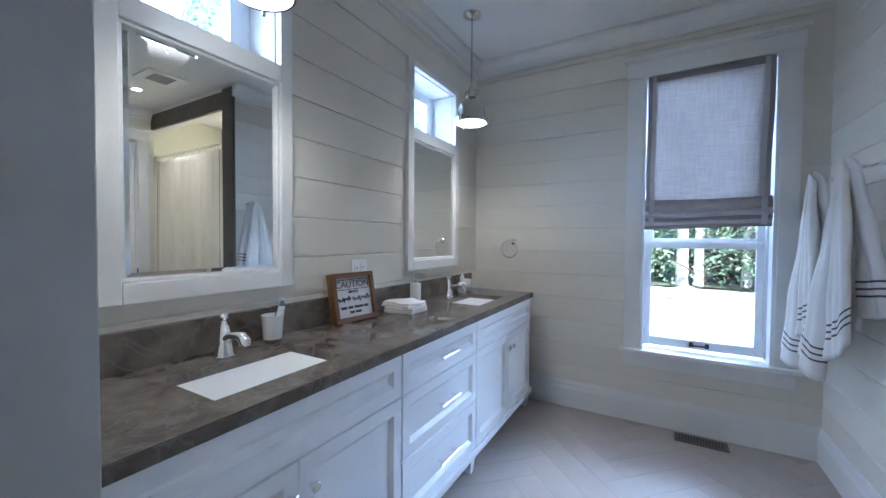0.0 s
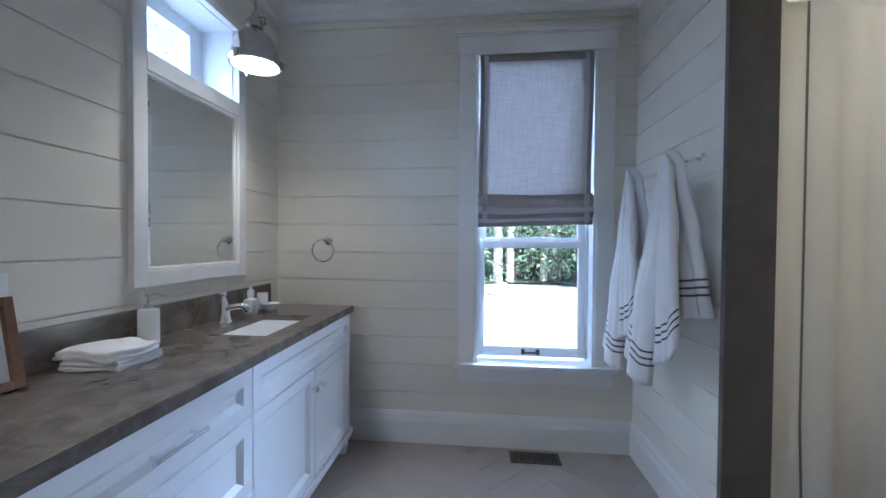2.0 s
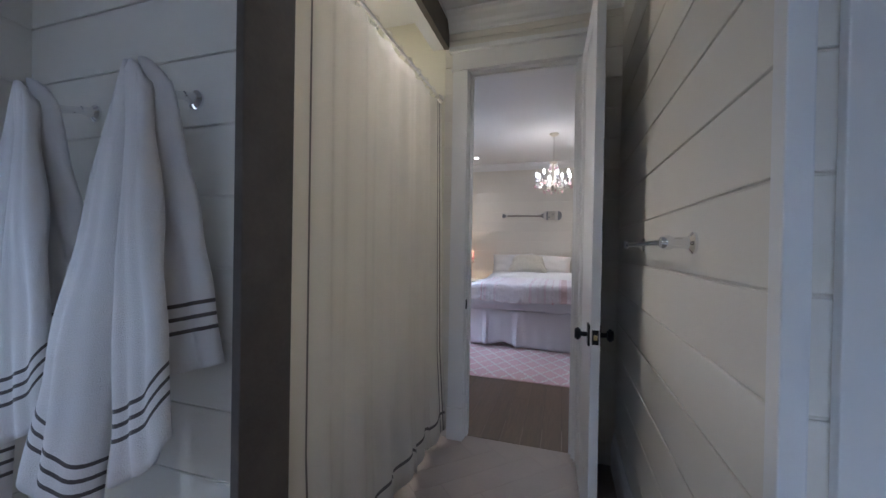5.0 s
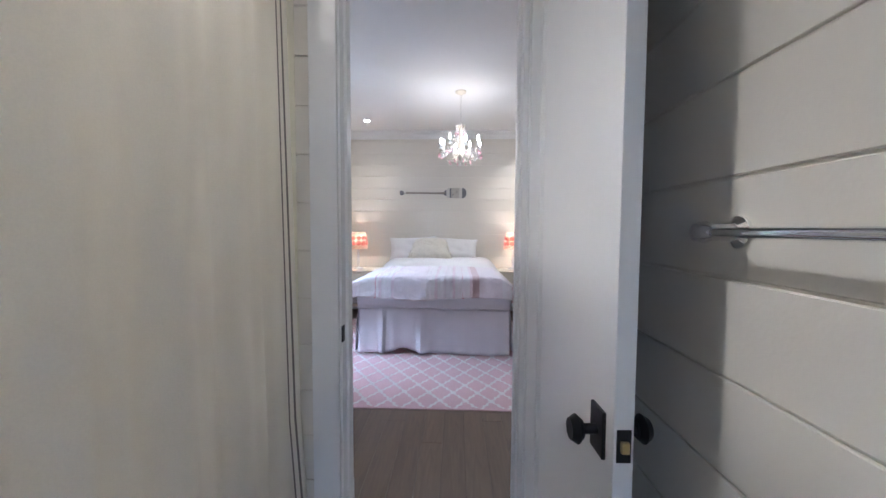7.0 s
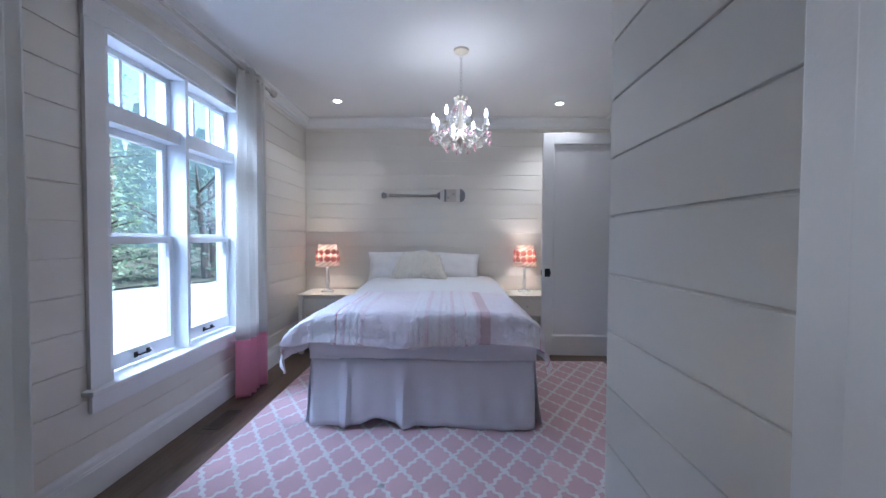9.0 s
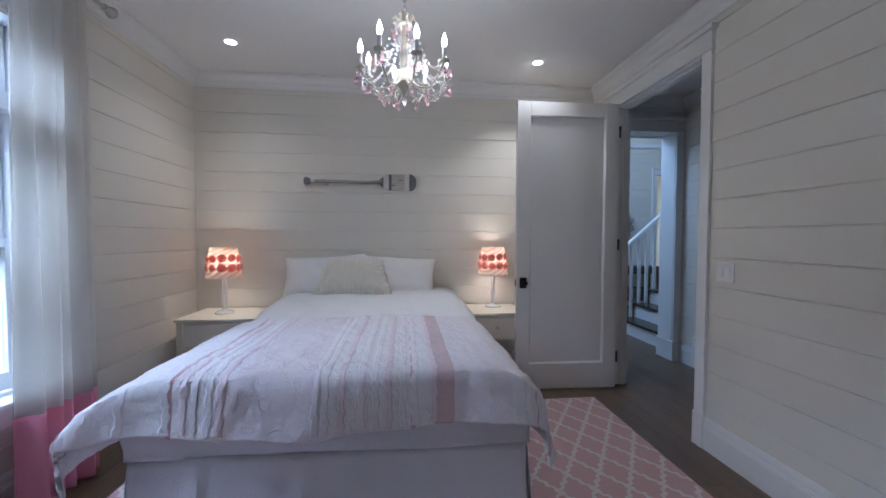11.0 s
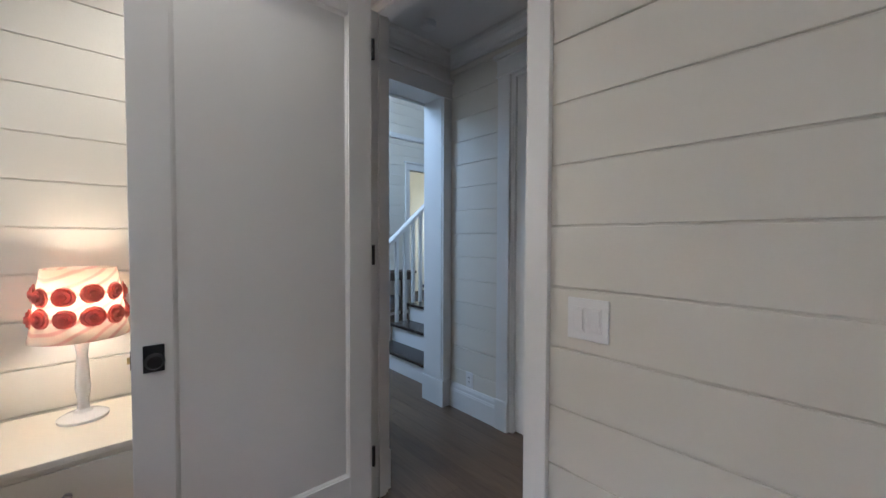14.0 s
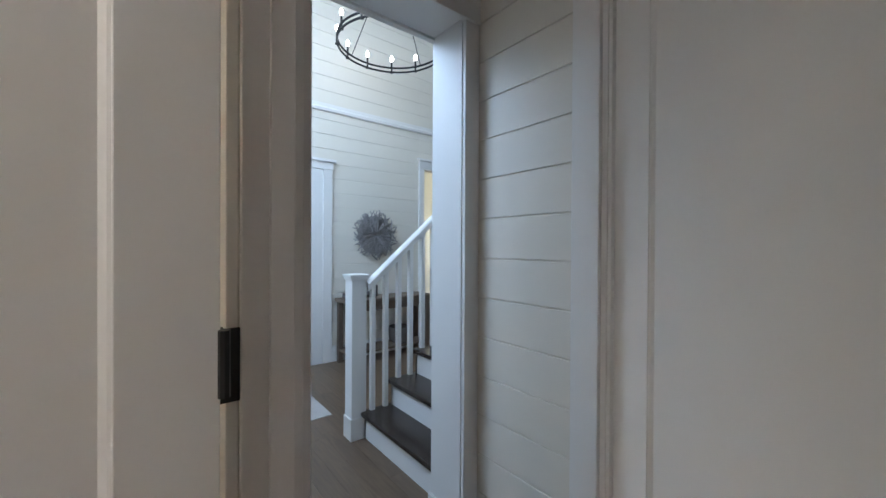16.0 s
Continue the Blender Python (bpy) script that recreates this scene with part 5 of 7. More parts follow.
def towel(lobes, group):
    """A towel caught on a hook: each lobe falls from the hook to a slanting hem, rounded at its folds."""
    r = thing("bath_towel", "white terry bath towel with dark stripes, hung from a hook", "towel", group=group)
    for k, (top, wide, ya, yb, za, zb, out, low, lip) in enumerate(lobes):
        def f(u, v, top=top, wide=wide, ya=ya, yb=yb, za=za, zb=zb, out=out, low=low, lip=lip, k=k):
            e = v ** 0.9
            yt = top + (u - 0.5) * wide
            yy = yt + (ya + (yb - ya) * u - yt) * e
            q = abs(2 * u - 1)
            zt = 1.632 - 0.045 * q ** 2 - 0.006 * k
            zbot = za + (zb - za) * u + lip * q ** 5
            z = zt + (zbot - zt) * v
            puff = 0.055 * max(0, 1 - q ** 2.4) ** 0.6 * (0.45 + 0.55 * e)
            x = BE - 0.02 - out - (low - out) * e - puff
            x += 0.012 * math.sin(8 * u + 2.4 * k) * e + 0.006 * math.sin(17 * u + 3 * v + k) * e + 0.010 * noise.noise(Vector((u * 3, v * 4, k)))
            return (min(x, BE - 0.009), yy + 0.006 * noise.noise(Vector((v * 5, u, k + 4))), z), (u, (zt - zbot) * (1 - v))
        ob = part("drape", sheet(f, 30, 40), TERRY, r, "", True)
        thicken(ob, 0.012)


towel([(2.165, 0.08, 2.075, 2.20, 0.965, 0.94, 0.100, 0.006, 0.0), (2.20, 0.06, 2.25, 2.46, 0.615, 0.74, 0.110, 0.150, 0.02), (2.175, 0.05, 2.075, 2.205, 0.80, 0.735, 0.120, 0.110, 0.05)], "bath towels")
towel([(2.545, 0.08, 2.47, 2.58, 0.92, 0.90, 0.100, 0.006, 0.0), (2.58, 0.06, 2.58, 2.78, 0.575, 0.695, 0.110, 0.145, 0.02), (2.555, 0.05, 2.45, 2.60, 0.81, 0.75, 0.120, 0.110, 0.05)], "bath towels")


def shower_curtain():
    r = thing("shower_curtain_rod", "slim chrome shower rod with curtain rings", "shower rod")
    part("rod", rod([(1.134, 2.10, 2.205), (TX - 0.012, 2.10, 2.205)], 0.011, 12), CHROME, r, "", True)
    for x in (1.136, TX - 0.016):
        bm = turned([(0.028, -0.004), (0.028, 0.004), (0.02, 0.006)], 18)
        bmesh.ops.transform(bm, matrix=pose(x, 2.10, 2.205, 0, 90, 0), verts=bm.verts)
        part("flange", bm, CHROME, r, "", True)
    n = 12
    for k in range(n):
        x = 1.20 + (2.54 - 1.20) * k / (n - 1)
        part("ring", rod([(x, 2.10 + 0.022 * math.cos(2 * math.pi * i / 16), 2.197 + 0.026 * math.sin(2 * math.pi * i / 16)) for i in range(16)], 0.0022, 6, closed=True), CHROME, r)
    c = thing("shower_curtain", "white cotton shower curtain with a thin grey border stripe", "shower curtain")
    def f(u, v):
        x = 1.17 + 1.425 * u
        d = 0.35 + 0.65 * v
        y = 2.088 + (0.022 * math.sin(2 * math.pi * 6 * u + 0.6) + 0.012 * math.sin(2 * math.pi * 13 * u + 1.1)) * d - 0.015 * v + 0.012 * math.sin(3 * u + 2) * v
        y -= 0.05 * max(0, v - 0.75) * (1 + math.sin(2 * math.pi * 3.5 * u))
        z = 2.168 - 0.014 * abs(math.sin(math.pi * 11 * u)) * (1 - v) ** 4 - v * (2.12 + 0.035 * math.sin(2 * math.pi * 6 * u + 0.6) * v)
        return (x, min(y, 2.14), z), (u * 2.05, (1 - v) * 2.12)
    thicken(part("cloth", sheet(f, 150, 36), SHOWER, c, "", True), 0.002)


shower_curtain()


def tub():
    r = thing("bathtub", "white claw-foot bathtub behind the shower curtain", "bathtub", pose(1.87, 2.50, 0))
    bm = bmesh.new()
    rings = []
    for a, b, z in ((0.40, 0.16, 0.13), (0.54, 0.24, 0.16), (0.60, 0.28, 0.30), (0.63, 0.30, 0.54), (0.67, 0.335, 0.555), (0.67, 0.335, 0.575), (0.62, 0.29, 0.57), (0.58, 0.26, 0.30), (0.45, 0.18, 0.19)):
        ring = []
        for k in range(40):
            an = 2 * math.pi * k / 40
            cx_, sy_ = math.cos(an), math.sin(an)
            ring.append(bm.verts.new((a * abs(cx_) ** 0.7 * (1 if cx_ > 0 else -1), b * abs(sy_) ** 0.7 * (1 if sy_ > 0 else -1), z)))
        rings.append(ring)
    for p, q in zip(rings, rings[1:]):
        for k in range(40):
            bm.faces.new((p[k], p[(k + 1) % 40], q[(k + 1) % 40], q[k]))
    bm.faces.new(rings[0][::-1])
    bm.faces.new(rings[-1])
    part("shell", bm, PORCELAIN, r, "", True)
    for sx in (-0.42, 0.42):
        for sy in (-0.22, 0.20):
            bm = rod([(sx * 0.9, sy * 0.8, 0.2), (sx * 1.02, sy * 1.1, 0.12), (sx * 0.98, sy * 1.05, 0.05), (sx * 1.03, sy * 1.15, 0.018)], [0.03, 0.034, 0.018, 0.026], 10)
            ball(bm, (sx * 1.03, sy * 1.16, 0.02), 0.02)
            part("claw_foot", bm, BRASS, r, "brass claw foot", True)


tub()


def towel_bar():
    r = thing("towel_bar", "chrome towel bar on the passage wall", "towel bar", pose(0, CS, 1.265))
    part("bar", rod([(1.335, 0.062, 0), (1.86, 0.062, 0)], 0.008, 12), CHROME, r, "", True)
    for x in (1.31, 1.88):
        s = 1 if x < 1.5 else -1
        bm = turned([(0.027, 0), (0.027, 0.006), (0.015, 0.014), (0.014, 0.045), (0.019, 0.058), (0.014, 0.074)], 18)
        bmesh.ops.transform(bm, matrix=pose(x, 0, 0, -90), verts=bm.verts)
        rod([(x, 0.062, 0), (x + s * 0.012, 0.062, 0), (x + s * 0.03, 0.062, 0)], [0.015, 0.015, 0.010], 12, bm)
        part("bracket", bm, CHROME, r, "", True)


towel_bar()


def register(m, label, w=0.285, d=0.115, n=16):
    r = thing("floor_register", label, "floor vent", m)
    bm = boxed(-w / 2, w / 2, -d / 2, -d / 2 + 0.014, 0, 0.006, 0.001)
    box(bm, -w / 2, w / 2, d / 2 - 0.014, d / 2, 0, 0.006, 0.001)
    box(bm, -w / 2, -w / 2 + 0.014, -d / 2 + 0.014, d / 2 - 0.014, 0, 0.006, 0.001)
    box(bm, w / 2 - 0.014, w / 2, -d / 2 + 0.014, d / 2 - 0.014, 0, 0.006, 0.001)
    part("frame", bm, BRONZE, r)
    for k in range(n):
        x = -w / 2 + 0.014 + (w - 0.028) * (k + 0.5) / n
        part("slat", boxed(x - 0.004, x + 0.004, -d / 2 + 0.014, d / 2 - 0.014, 0.0005, 0.005), BRONZE, r)
    part("backing", boxed(-w / 2 + 0.01, w / 2 - 0.01, -d / 2 + 0.01, d / 2 - 0.01, 0.0002, 0.0008), DARK, r)


BRONZE = surface("bronze_vent", (0.14, 0.115, 0.095), 0.4, 0.6, vary=0.1)
register(pose(0.378, 2.752, 0.001), "bronze floor register under the window")
register(pose(5.02, 3.12, 0.001), "bronze floor register by the bedroom window")


def downlight(x, y):
    r = thing("downlight", "small round recessed ceiling light with a white ring", "downlight", pose(x, y, H), "ceiling downlights")
    part("ring", turned([(0.036, -0.001), (0.05, -0.004), (0.052, -0.001), (0.052, 0.003), (0.036, 0.003)], 28, close=False), TRIM, r, "", True)
    part("lens", turned([(0.037, -0.002), (0.02, -0.003), (0.002, -0.003)], 28), LED, r, "glowing lens")


# the one at (1.85, 2.5) is unseen, added to light the curtain from behind
for x, y in ((1.93, 1.66), (1.85, 2.5), (6.51, 0.36), (6.44, 2.73)):
    downlight(x, y)


def ceiling_vent():
    r = thing("ceiling_vent", "white bathroom exhaust fan grille with grey slats", "ceiling vent", pose(1.40, 1.645, H))
    part("frame", boxed(-0.16, 0.16, -0.16, 0.16, -0.014, 0, 0.004), TRIM, r)
    for k in range(8):
        part("slat", boxed(-0.10, 0.10, -0.085 + k * 0.022, -0.073 + k * 0.022, -0.018, -0.013), GREYWOOD, r)
    s = thing("smoke_detector", "round white smoke detector on the hall ceiling", "smoke detector", pose(6.92, -1.03, H))
    part("body", turned([(0.055, 0), (0.055, -0.02), (0.045, -0.034), (0.01, -0.036)], 28), PLATE, s, "", True)
    g = thing("air_grille", "dark slotted air grille in the bathroom ceiling", "ceiling vent", pose(0.52, 1.84, H))
    part("frame", boxed(-0.05, 0.05, -0.17, 0.17, -0.006, 0, 0.002), TRIM, g)
    for k in range(3):
        part("slot", boxed(-0.03 + k * 0.022, -0.016 + k * 0.022, -0.15, 0.15, -0.008, -0.005), DARK, g)


ceiling_vent()


# ---- bedroom things ----
def quilt_cloth():
    """Pale quilt: ruffled stripes across the bed (U in metres across), white and dusty pink."""
    m, n, l, b = nodes_of("pink_quilt")
    uv = n.new("ShaderNodeUVMap")
    sep = n.new("ShaderNodeSeparateXYZ")
    l.new(uv.outputs[0], sep.inputs[0])
    wob = n.new("ShaderNodeTexNoise")
    wob.inputs["Scale"].default_value = 25
    l.new(uv.outputs[0], wob.inputs["Vector"])
    off = n.new("ShaderNodeMath")
    off.operation, off.inputs[1].default_value = "MULTIPLY_ADD", 0.012
    l.new(wob.outputs[0], off.inputs[0])
    l.new(sep.outputs[0], off.inputs[2])
    div = n.new("ShaderNodeMath")
    div.operation, div.inputs[1].default_value = "DIVIDE", 2.25
    l.new(off.outputs[0], div.inputs[0])
    cr = n.new("ShaderNodeValToRGB")
    cr.color_ramp.interpolation = "CONSTANT"
    white, pale, pink, taupe = (0.86, 0.82, 0.83, 1), (0.83, 0.755, 0.78, 1), (0.74, 0.46, 0.50, 1), (0.67, 0.50, 0.51, 1)
    stops = [(0.0, white), (0.03, pink), (0.036, white), (0.07, pale), (0.10, white), (0.118, pink), (0.126, white), (0.15, pale), (0.155, white), (0.178, pale), (0.276, taupe), (0.31, white), (0.342, pink), (0.349, white),
             (0.38, pale), (0.388, white), (0.42, pale), (0.43, white), (0.455, pale), (0.463, white), (0.504, pale), (0.653, white), (0.67, pale), (0.677, white), (0.70, pale), (0.707, white), (0.729, pink), (0.738, white), (0.791, pale), (0.90, white), (0.93, pink), (0.937, white)]
    els = cr.color_ramp.elements
    els[0].position, els[0].color = stops[0]
    els[1].position, els[1].color = stops[1]
    for p, c in stops[2:]:
        e = els.new(p)
        e.color = c
    l.new(div.outputs[0], cr.inputs[0])
    tc = n.new("ShaderNodeTexCoord")
    vo = n.new("ShaderNodeTexNoise")
    vo.inputs["Scale"].default_value, vo.inputs["Detail"].default_value, vo.inputs["Distortion"].default_value = 26, 4, 1.5
    l.new(tc.outputs["Object"], vo.inputs["Vector"])
    mx = n.new("ShaderNodeMix")
    mx.data_type, mx.blend_type = "RGBA", "MULTIPLY"
    mx.inputs[0].default_value = 0.10
    l.new(cr.outputs[0], mx.inputs[6])
    l.new(vo.outputs[0], mx.inputs[7])
    l.new(mx.outputs[2], b.inputs["Base Color"])
    b.inputs["Roughness"].default_value, b.inputs["Sheen Weight"].default_value = 0.95, 0.3
    b.inputs["Specular IOR Level"].default_value = 0.1
    bp = n.new("ShaderNodeBump")
    bp.inputs["Strength"].default_value, bp.inputs["Distance"].default_value = 0.55, 0.012
    l.new(vo.outputs[0], bp.inputs["Height"])
    l.new(bp.outputs[0], b.inputs["Normal"])
    return m


BX0, BX1, BY0, BY1 = 4.95, 6.97, 0.955, 2.465


def bed():
    r = thing("bed", "queen bed with white bedding and a pleated skirt", "bed")
    part("box_spring", boxed(BX0 + 0.01, BX1, BY0 + 0.01, BY1 - 0.01, 0.2, 0.47, 0.02), SKIRT, r)
    part("mattress", boxed(BX0, BX1, BY0, BY1, 0.47, 0.70, 0.05), SHEET, r, "white fitted sheet over the mattress")
    for x in (BX0 + 0.1, BX1 - 0.1):
        for y in (BY0 + 0.1, BY1 - 0.1):
            part("leg", turned([(0.025, 0), (0.03, 0.2)], 12, centre=(x, y, 0)), BLACK, r)
    # skirt: one run round foot and sides, with box pleats
    def skirt_run(p0, p1, out, seed, pleats):
        L = math.dist(p0, p1)
        d = Vector((p1[0] - p0[0], p1[1] - p0[1])) / L
        o = Vector(out)
        def f(u, v):
            s = u * L
            flare = 0.034 * v + 0.014 * math.sin(9 * u + seed) * v + 0.020 * noise.noise(Vector((u * 9, v * 1.5, seed))) * v
            for pc, pw in pleats:
                e = max(0, 1 - abs(u - pc) / pw)
                flare += 0.05 * e * (0.3 + v) * (1 if abs(u - pc) < pw * 0.7 else 0.4)
            flare += 0.006 * math.sin(60 * u + seed) * v
            q = Vector(p0) + d * s + o * (0.004 + flare)
            hem = 0.016 + 0.018 * (0.5 + 0.5 * math.sin(5 * u + seed * 2)) + 0.045 * math.exp(-((u - 0.30) / 0.07) ** 2)
            return (q.x, q.y, 0.475 + (hem - 0.475) * v), (s, v)
        return sheet(f, max(20, int(L * 40)), 12)
    thicken(part("skirt_foot", skirt_run((BX0, BY1), (BX0, BY0), (-1, 0), 0.4, [(0.42, 0.045), (0.16, 0.02)]), SKIRT, r, "pale lilac-white pleated skirt", True), 0.003)
    thicken(part("skirt_side", skirt_run((BX0, BY0), (BX1, BY0), (0, -1), 1.7, [(0.5, 0.03)]), SKIRT, r, "", True), 0.003)
    thicken(part("skirt_side", skirt_run((BX0, BY1), (BX1, BY1), (0, 1), 2.9, [(0.5, 0.03)]), SKIRT, r, "", True), 0.003)
    # white blanket over the upper bed
    d = thing("blanket", "plain white blanket spread over the bed", "blanket")
    yc = (BY0 + BY1) / 2
    def cover(u, v):
        x = 5.45 + (6.96 - 5.45) * v
        s = -0.98 + 1.96 * u
        rise = min(1, max(0, (x - 5.85) / 0.4))
        dy, ds = side(s, 0.60, 0.17, 0.17, 6 * x)
        fold = 0.5 + 0.5 * min(1, ds / 0.1)
        puff = 0.014 * noise.noise(Vector((s * 3, x * 3, 7))) + fold * (0.012 * noise.noise(Vector((s * 8, x * 9, 3))) + 0.005 * noise.noise(Vector((s * 20, x * 22, 5))))
        return (x, yc + dy + (puff if ds > 0.1 else 0), 0.762 + 0.085 * rise ** 2 * (3 - 2 * rise) + puff - ds), (s + 1, x)
    thicken(part("cloth", sheet(cover, 130, 110), SHEET, d, "", True), 0.012)
    q = thing("quilt", "pale pink and white quilt with ruffled stripes over the bed foot", "quilt")
    def quilt(s, w):
        """s metres across from the middle line, w metres along from the turn at the foot."""
        dy, ds = side(s, 0.58, 0.34, 0.22, 9 * w + 1) if s > 0 else side(s, 0.60, 0.22, 0.20, 9 * w + 2)
        dd = max(0, -w)
        dx, dw = (0.07 * math.sin(dd / 0.11 * math.pi / 2), 0.07 * (1 - math.cos(dd / 0.11 * math.pi / 2))) if dd < 0.11 else (0.07 + 0.15 * (dd - 0.11), dd - 0.04)
        puff = 0.016 * noise.noise(Vector((s * 3.5, w * 3.5, 2))) + 0.007 * noise.noise(Vector((s * 13, w * 13, 5))) + 0.003 * noise.noise(Vector((s * 34, w * 34, 9)))
        hang = min(1, dd / 0.2)
        x = BX0 + 0.005 - dx + max(w, 0) - hang * (0.018 * math.sin(6.5 * s + 0.6) + 0.008 * math.sin(17 * s)) - (puff if dd > 0.05 else 0)
        return (x, yc + dy + (puff if ds > 0.08 else 0) * (1 if s > 0 else -1), 0.792 + puff - max(ds, dw) - 0.2 * min(ds, dw) - hang * 0.014 * math.sin(4.3 * s + 1))
    part_q = part("cloth", sheet(lambda u, v: (lambda s, w: (quilt(s, w), (s + 1.07, w)))(-1.05 + 2.2 * u, -0.25 + 1.18 * v), 260, 130), quilt_cloth(), q, "", True)
    thicken(part_q, 0.014)
    # gathered ruffles sewn along the quilt
    for k, s0 in enumerate((-0.97, -0.80, -0.74, -0.372, -0.30, -0.255, -0.20, -0.15, -0.10, -0.028, 0.03, 0.064, 0.40, 0.44, 0.49, 0.53, 0.59, 0.72, 0.955)):
        def ribbon(u, v, s0=s0, k=k):
            w = -0.245 + 1.165 * v
            g = noise.noise(Vector((w * 22, k * 3.1, 0)))
            e = noise.noise(Vector((w * 48, k * 5.7, 4)))
            s = s0 + (u - 0.5) * (0.026 + 0.014 * e) + 0.007 * g
            p = quilt(s, w)
            lift = 0.0078 + 0.0035 * e * (2 * u - 1)
            side_ = min(1, max(0, (abs(s) - 0.6) / 0.25))
            return (p[0] - lift * (w < -0.05), p[1] + lift * side_ * (1 if s > 0 else -1), p[2] + lift * (1 - side_)), (s0 + 1.07 + 0.03 * (u - 0.5), w)
        thicken(part("ruffle", sheet(ribbon, 5, 170), QUILTWHITE if k % 3 else RUFFLE, q, "gathered cotton ruffle" if k == 0 else "", True), 0.0015)
    # the sheet hanging between mattress and skirt at the foot
    def drop(u, v):
        y = BY1 + 0.012 - u * (BY1 - BY0 + 0.024)
        return (BX0 - 0.010 - 0.014 * math.sin(math.pi * v) - 0.010 * noise.noise(Vector((y * 3, v * 3, 1))) - 0.006 * math.sin(9 * v + 4 * y), y, 0.715 - 0.245 * v - 0.012 * noise.noise(Vector((y * 2.5, 0, 3)))), (u, v)
    thicken(part("foot_sheet", sheet(drop, 70, 16), SKIRT, r, "pale lilac sheet tucked at the foot", True), 0.003)
    for x, y, rz, tilt, w, h, nm in ((6.80, 2.14, -2.5, 62, 0.70, 0.42, 1), (6.815, 1.51, 3, 58, 0.68, 0.40, 2)):
        p = thing("pillow", "white cotton pillow propped against the wall", "pillow", pose(x, y, 0.955, rz, 0, 0) @ pose(0, 0, 0, 0, -tilt, 0), "bed pillows")
        part("case", cushion(h, w, 0.17, nm), SHEET, p, "", True)
    f = thing("fur_cushion", "cream fluffy fur cushion in front of the pillows", "cushion", pose(6.58, 1.86, 0.965, 0, -58, 0))
    ob = part("cover", taper(cushion(0.38, 0.64, 0.24, 5)), FUR, f, "", True)
    # fur: fine tufts over the cover
    random.seed(4)
    bm = bmesh.new()
    bm0 = taper(cushion(0.38, 0.64, 0.24, 5))
    bm0.faces.ensure_lookup_table()
    fs = list(bm0.faces)
    for k in range(5200):
        fa = random.choice(fs)
        c = fa.calc_center_median() + Vector([random.uniform(-0.012, 0.012) for _ in range(3)])
        nrm = (fa.normal + Vector([random.uniform(-0.7, 0.7) for _ in range(3)])).normalized()
        if fa.normal.dot(c) < 0:
            nrm = -nrm
        sd = nrm.orthogonal().normalized() * 0.0022
        tip = c + nrm * random.uniform(0.018, 0.042) + Vector((-0.016, 0, 0))
        bm.faces.new((bm.verts.new(c - sd), bm.verts.new(c + sd), bm.verts.new(tip)))
    bm0.free()
    tagged(part("fur", bm, FUR, f, "long cream fur"), kind="stuff")


def side(s, flat, ra, rb, phase):
    """How far out and how far down a cloth lies, s metres across from the bed's middle line: flat, a rounded edge, then hanging."""
    a, sg = abs(s), 1 if s > 0 else -1
    arc = math.pi / 2 * math.sqrt((ra * ra + rb * rb) / 2)
    if a <= flat:
        return s, 0.012 * (a / flat) ** 4
    if a < flat + arc:
        an = (a - flat) / arc * math.pi / 2
        return sg * (flat + ra * math.sin(an)), 0.012 + rb * (1 - math.cos(an))
    k = a - flat - arc
    return sg * (flat + ra + k * (0.12 + 0.30 * math.sin(phase))), 0.012 + rb + k


def cushion(h, w, t, seed):
    bm = bmesh.new()
    nu, nv = 18, 14
    for s in (-1, 1):
        g = []
        for j in range(nv + 1):
            row = []
            for i in range(nu + 1):
                u, v = 2 * i / nu - 1, 2 * j / nv - 1
                puff = max(0, (1 - u ** 4) * (1 - v ** 4)) ** 0.75
                wr = 0.016 * noise.noise(Vector((u * 2.5, v * 2.5, seed + s))) * puff
                pin = 1 - 0.11 * (1 - abs(u) ** 2) * abs(v) ** 3 - 0.0 * abs(u)
                row.append(bm.verts.new((v * h / 2 * pin, u * w / 2 * (1 - 0.09 * (1 - v * v) * abs(u) ** 3), s * (t / 2 * puff + wr) )))
            g.append(row)
        for j in range(nv):
            for i in range(nu):
                bm.faces.new((g[j][i], g[j][i + 1], g[j + 1][i + 1], g[j + 1][i]))
    bmesh.ops.remove_doubles(bm, verts=bm.verts, dist=0.0008)
    bmesh.ops.recalc_face_normals(bm, faces=bm.faces)
    return bm


def taper(bm):
    """Slumps a cushion: narrower and softer towards its top."""
    for v in bm.verts:
        v.co.y *= 1 - 1.1 * (v.co.x + 0.10) if v.co.x > -0.10 else 1
        v.co.x -= 0.9 * max(0, abs(v.co.y) - 0.12) * max(0, v.co.x + 0.05)
    return bm


bed()


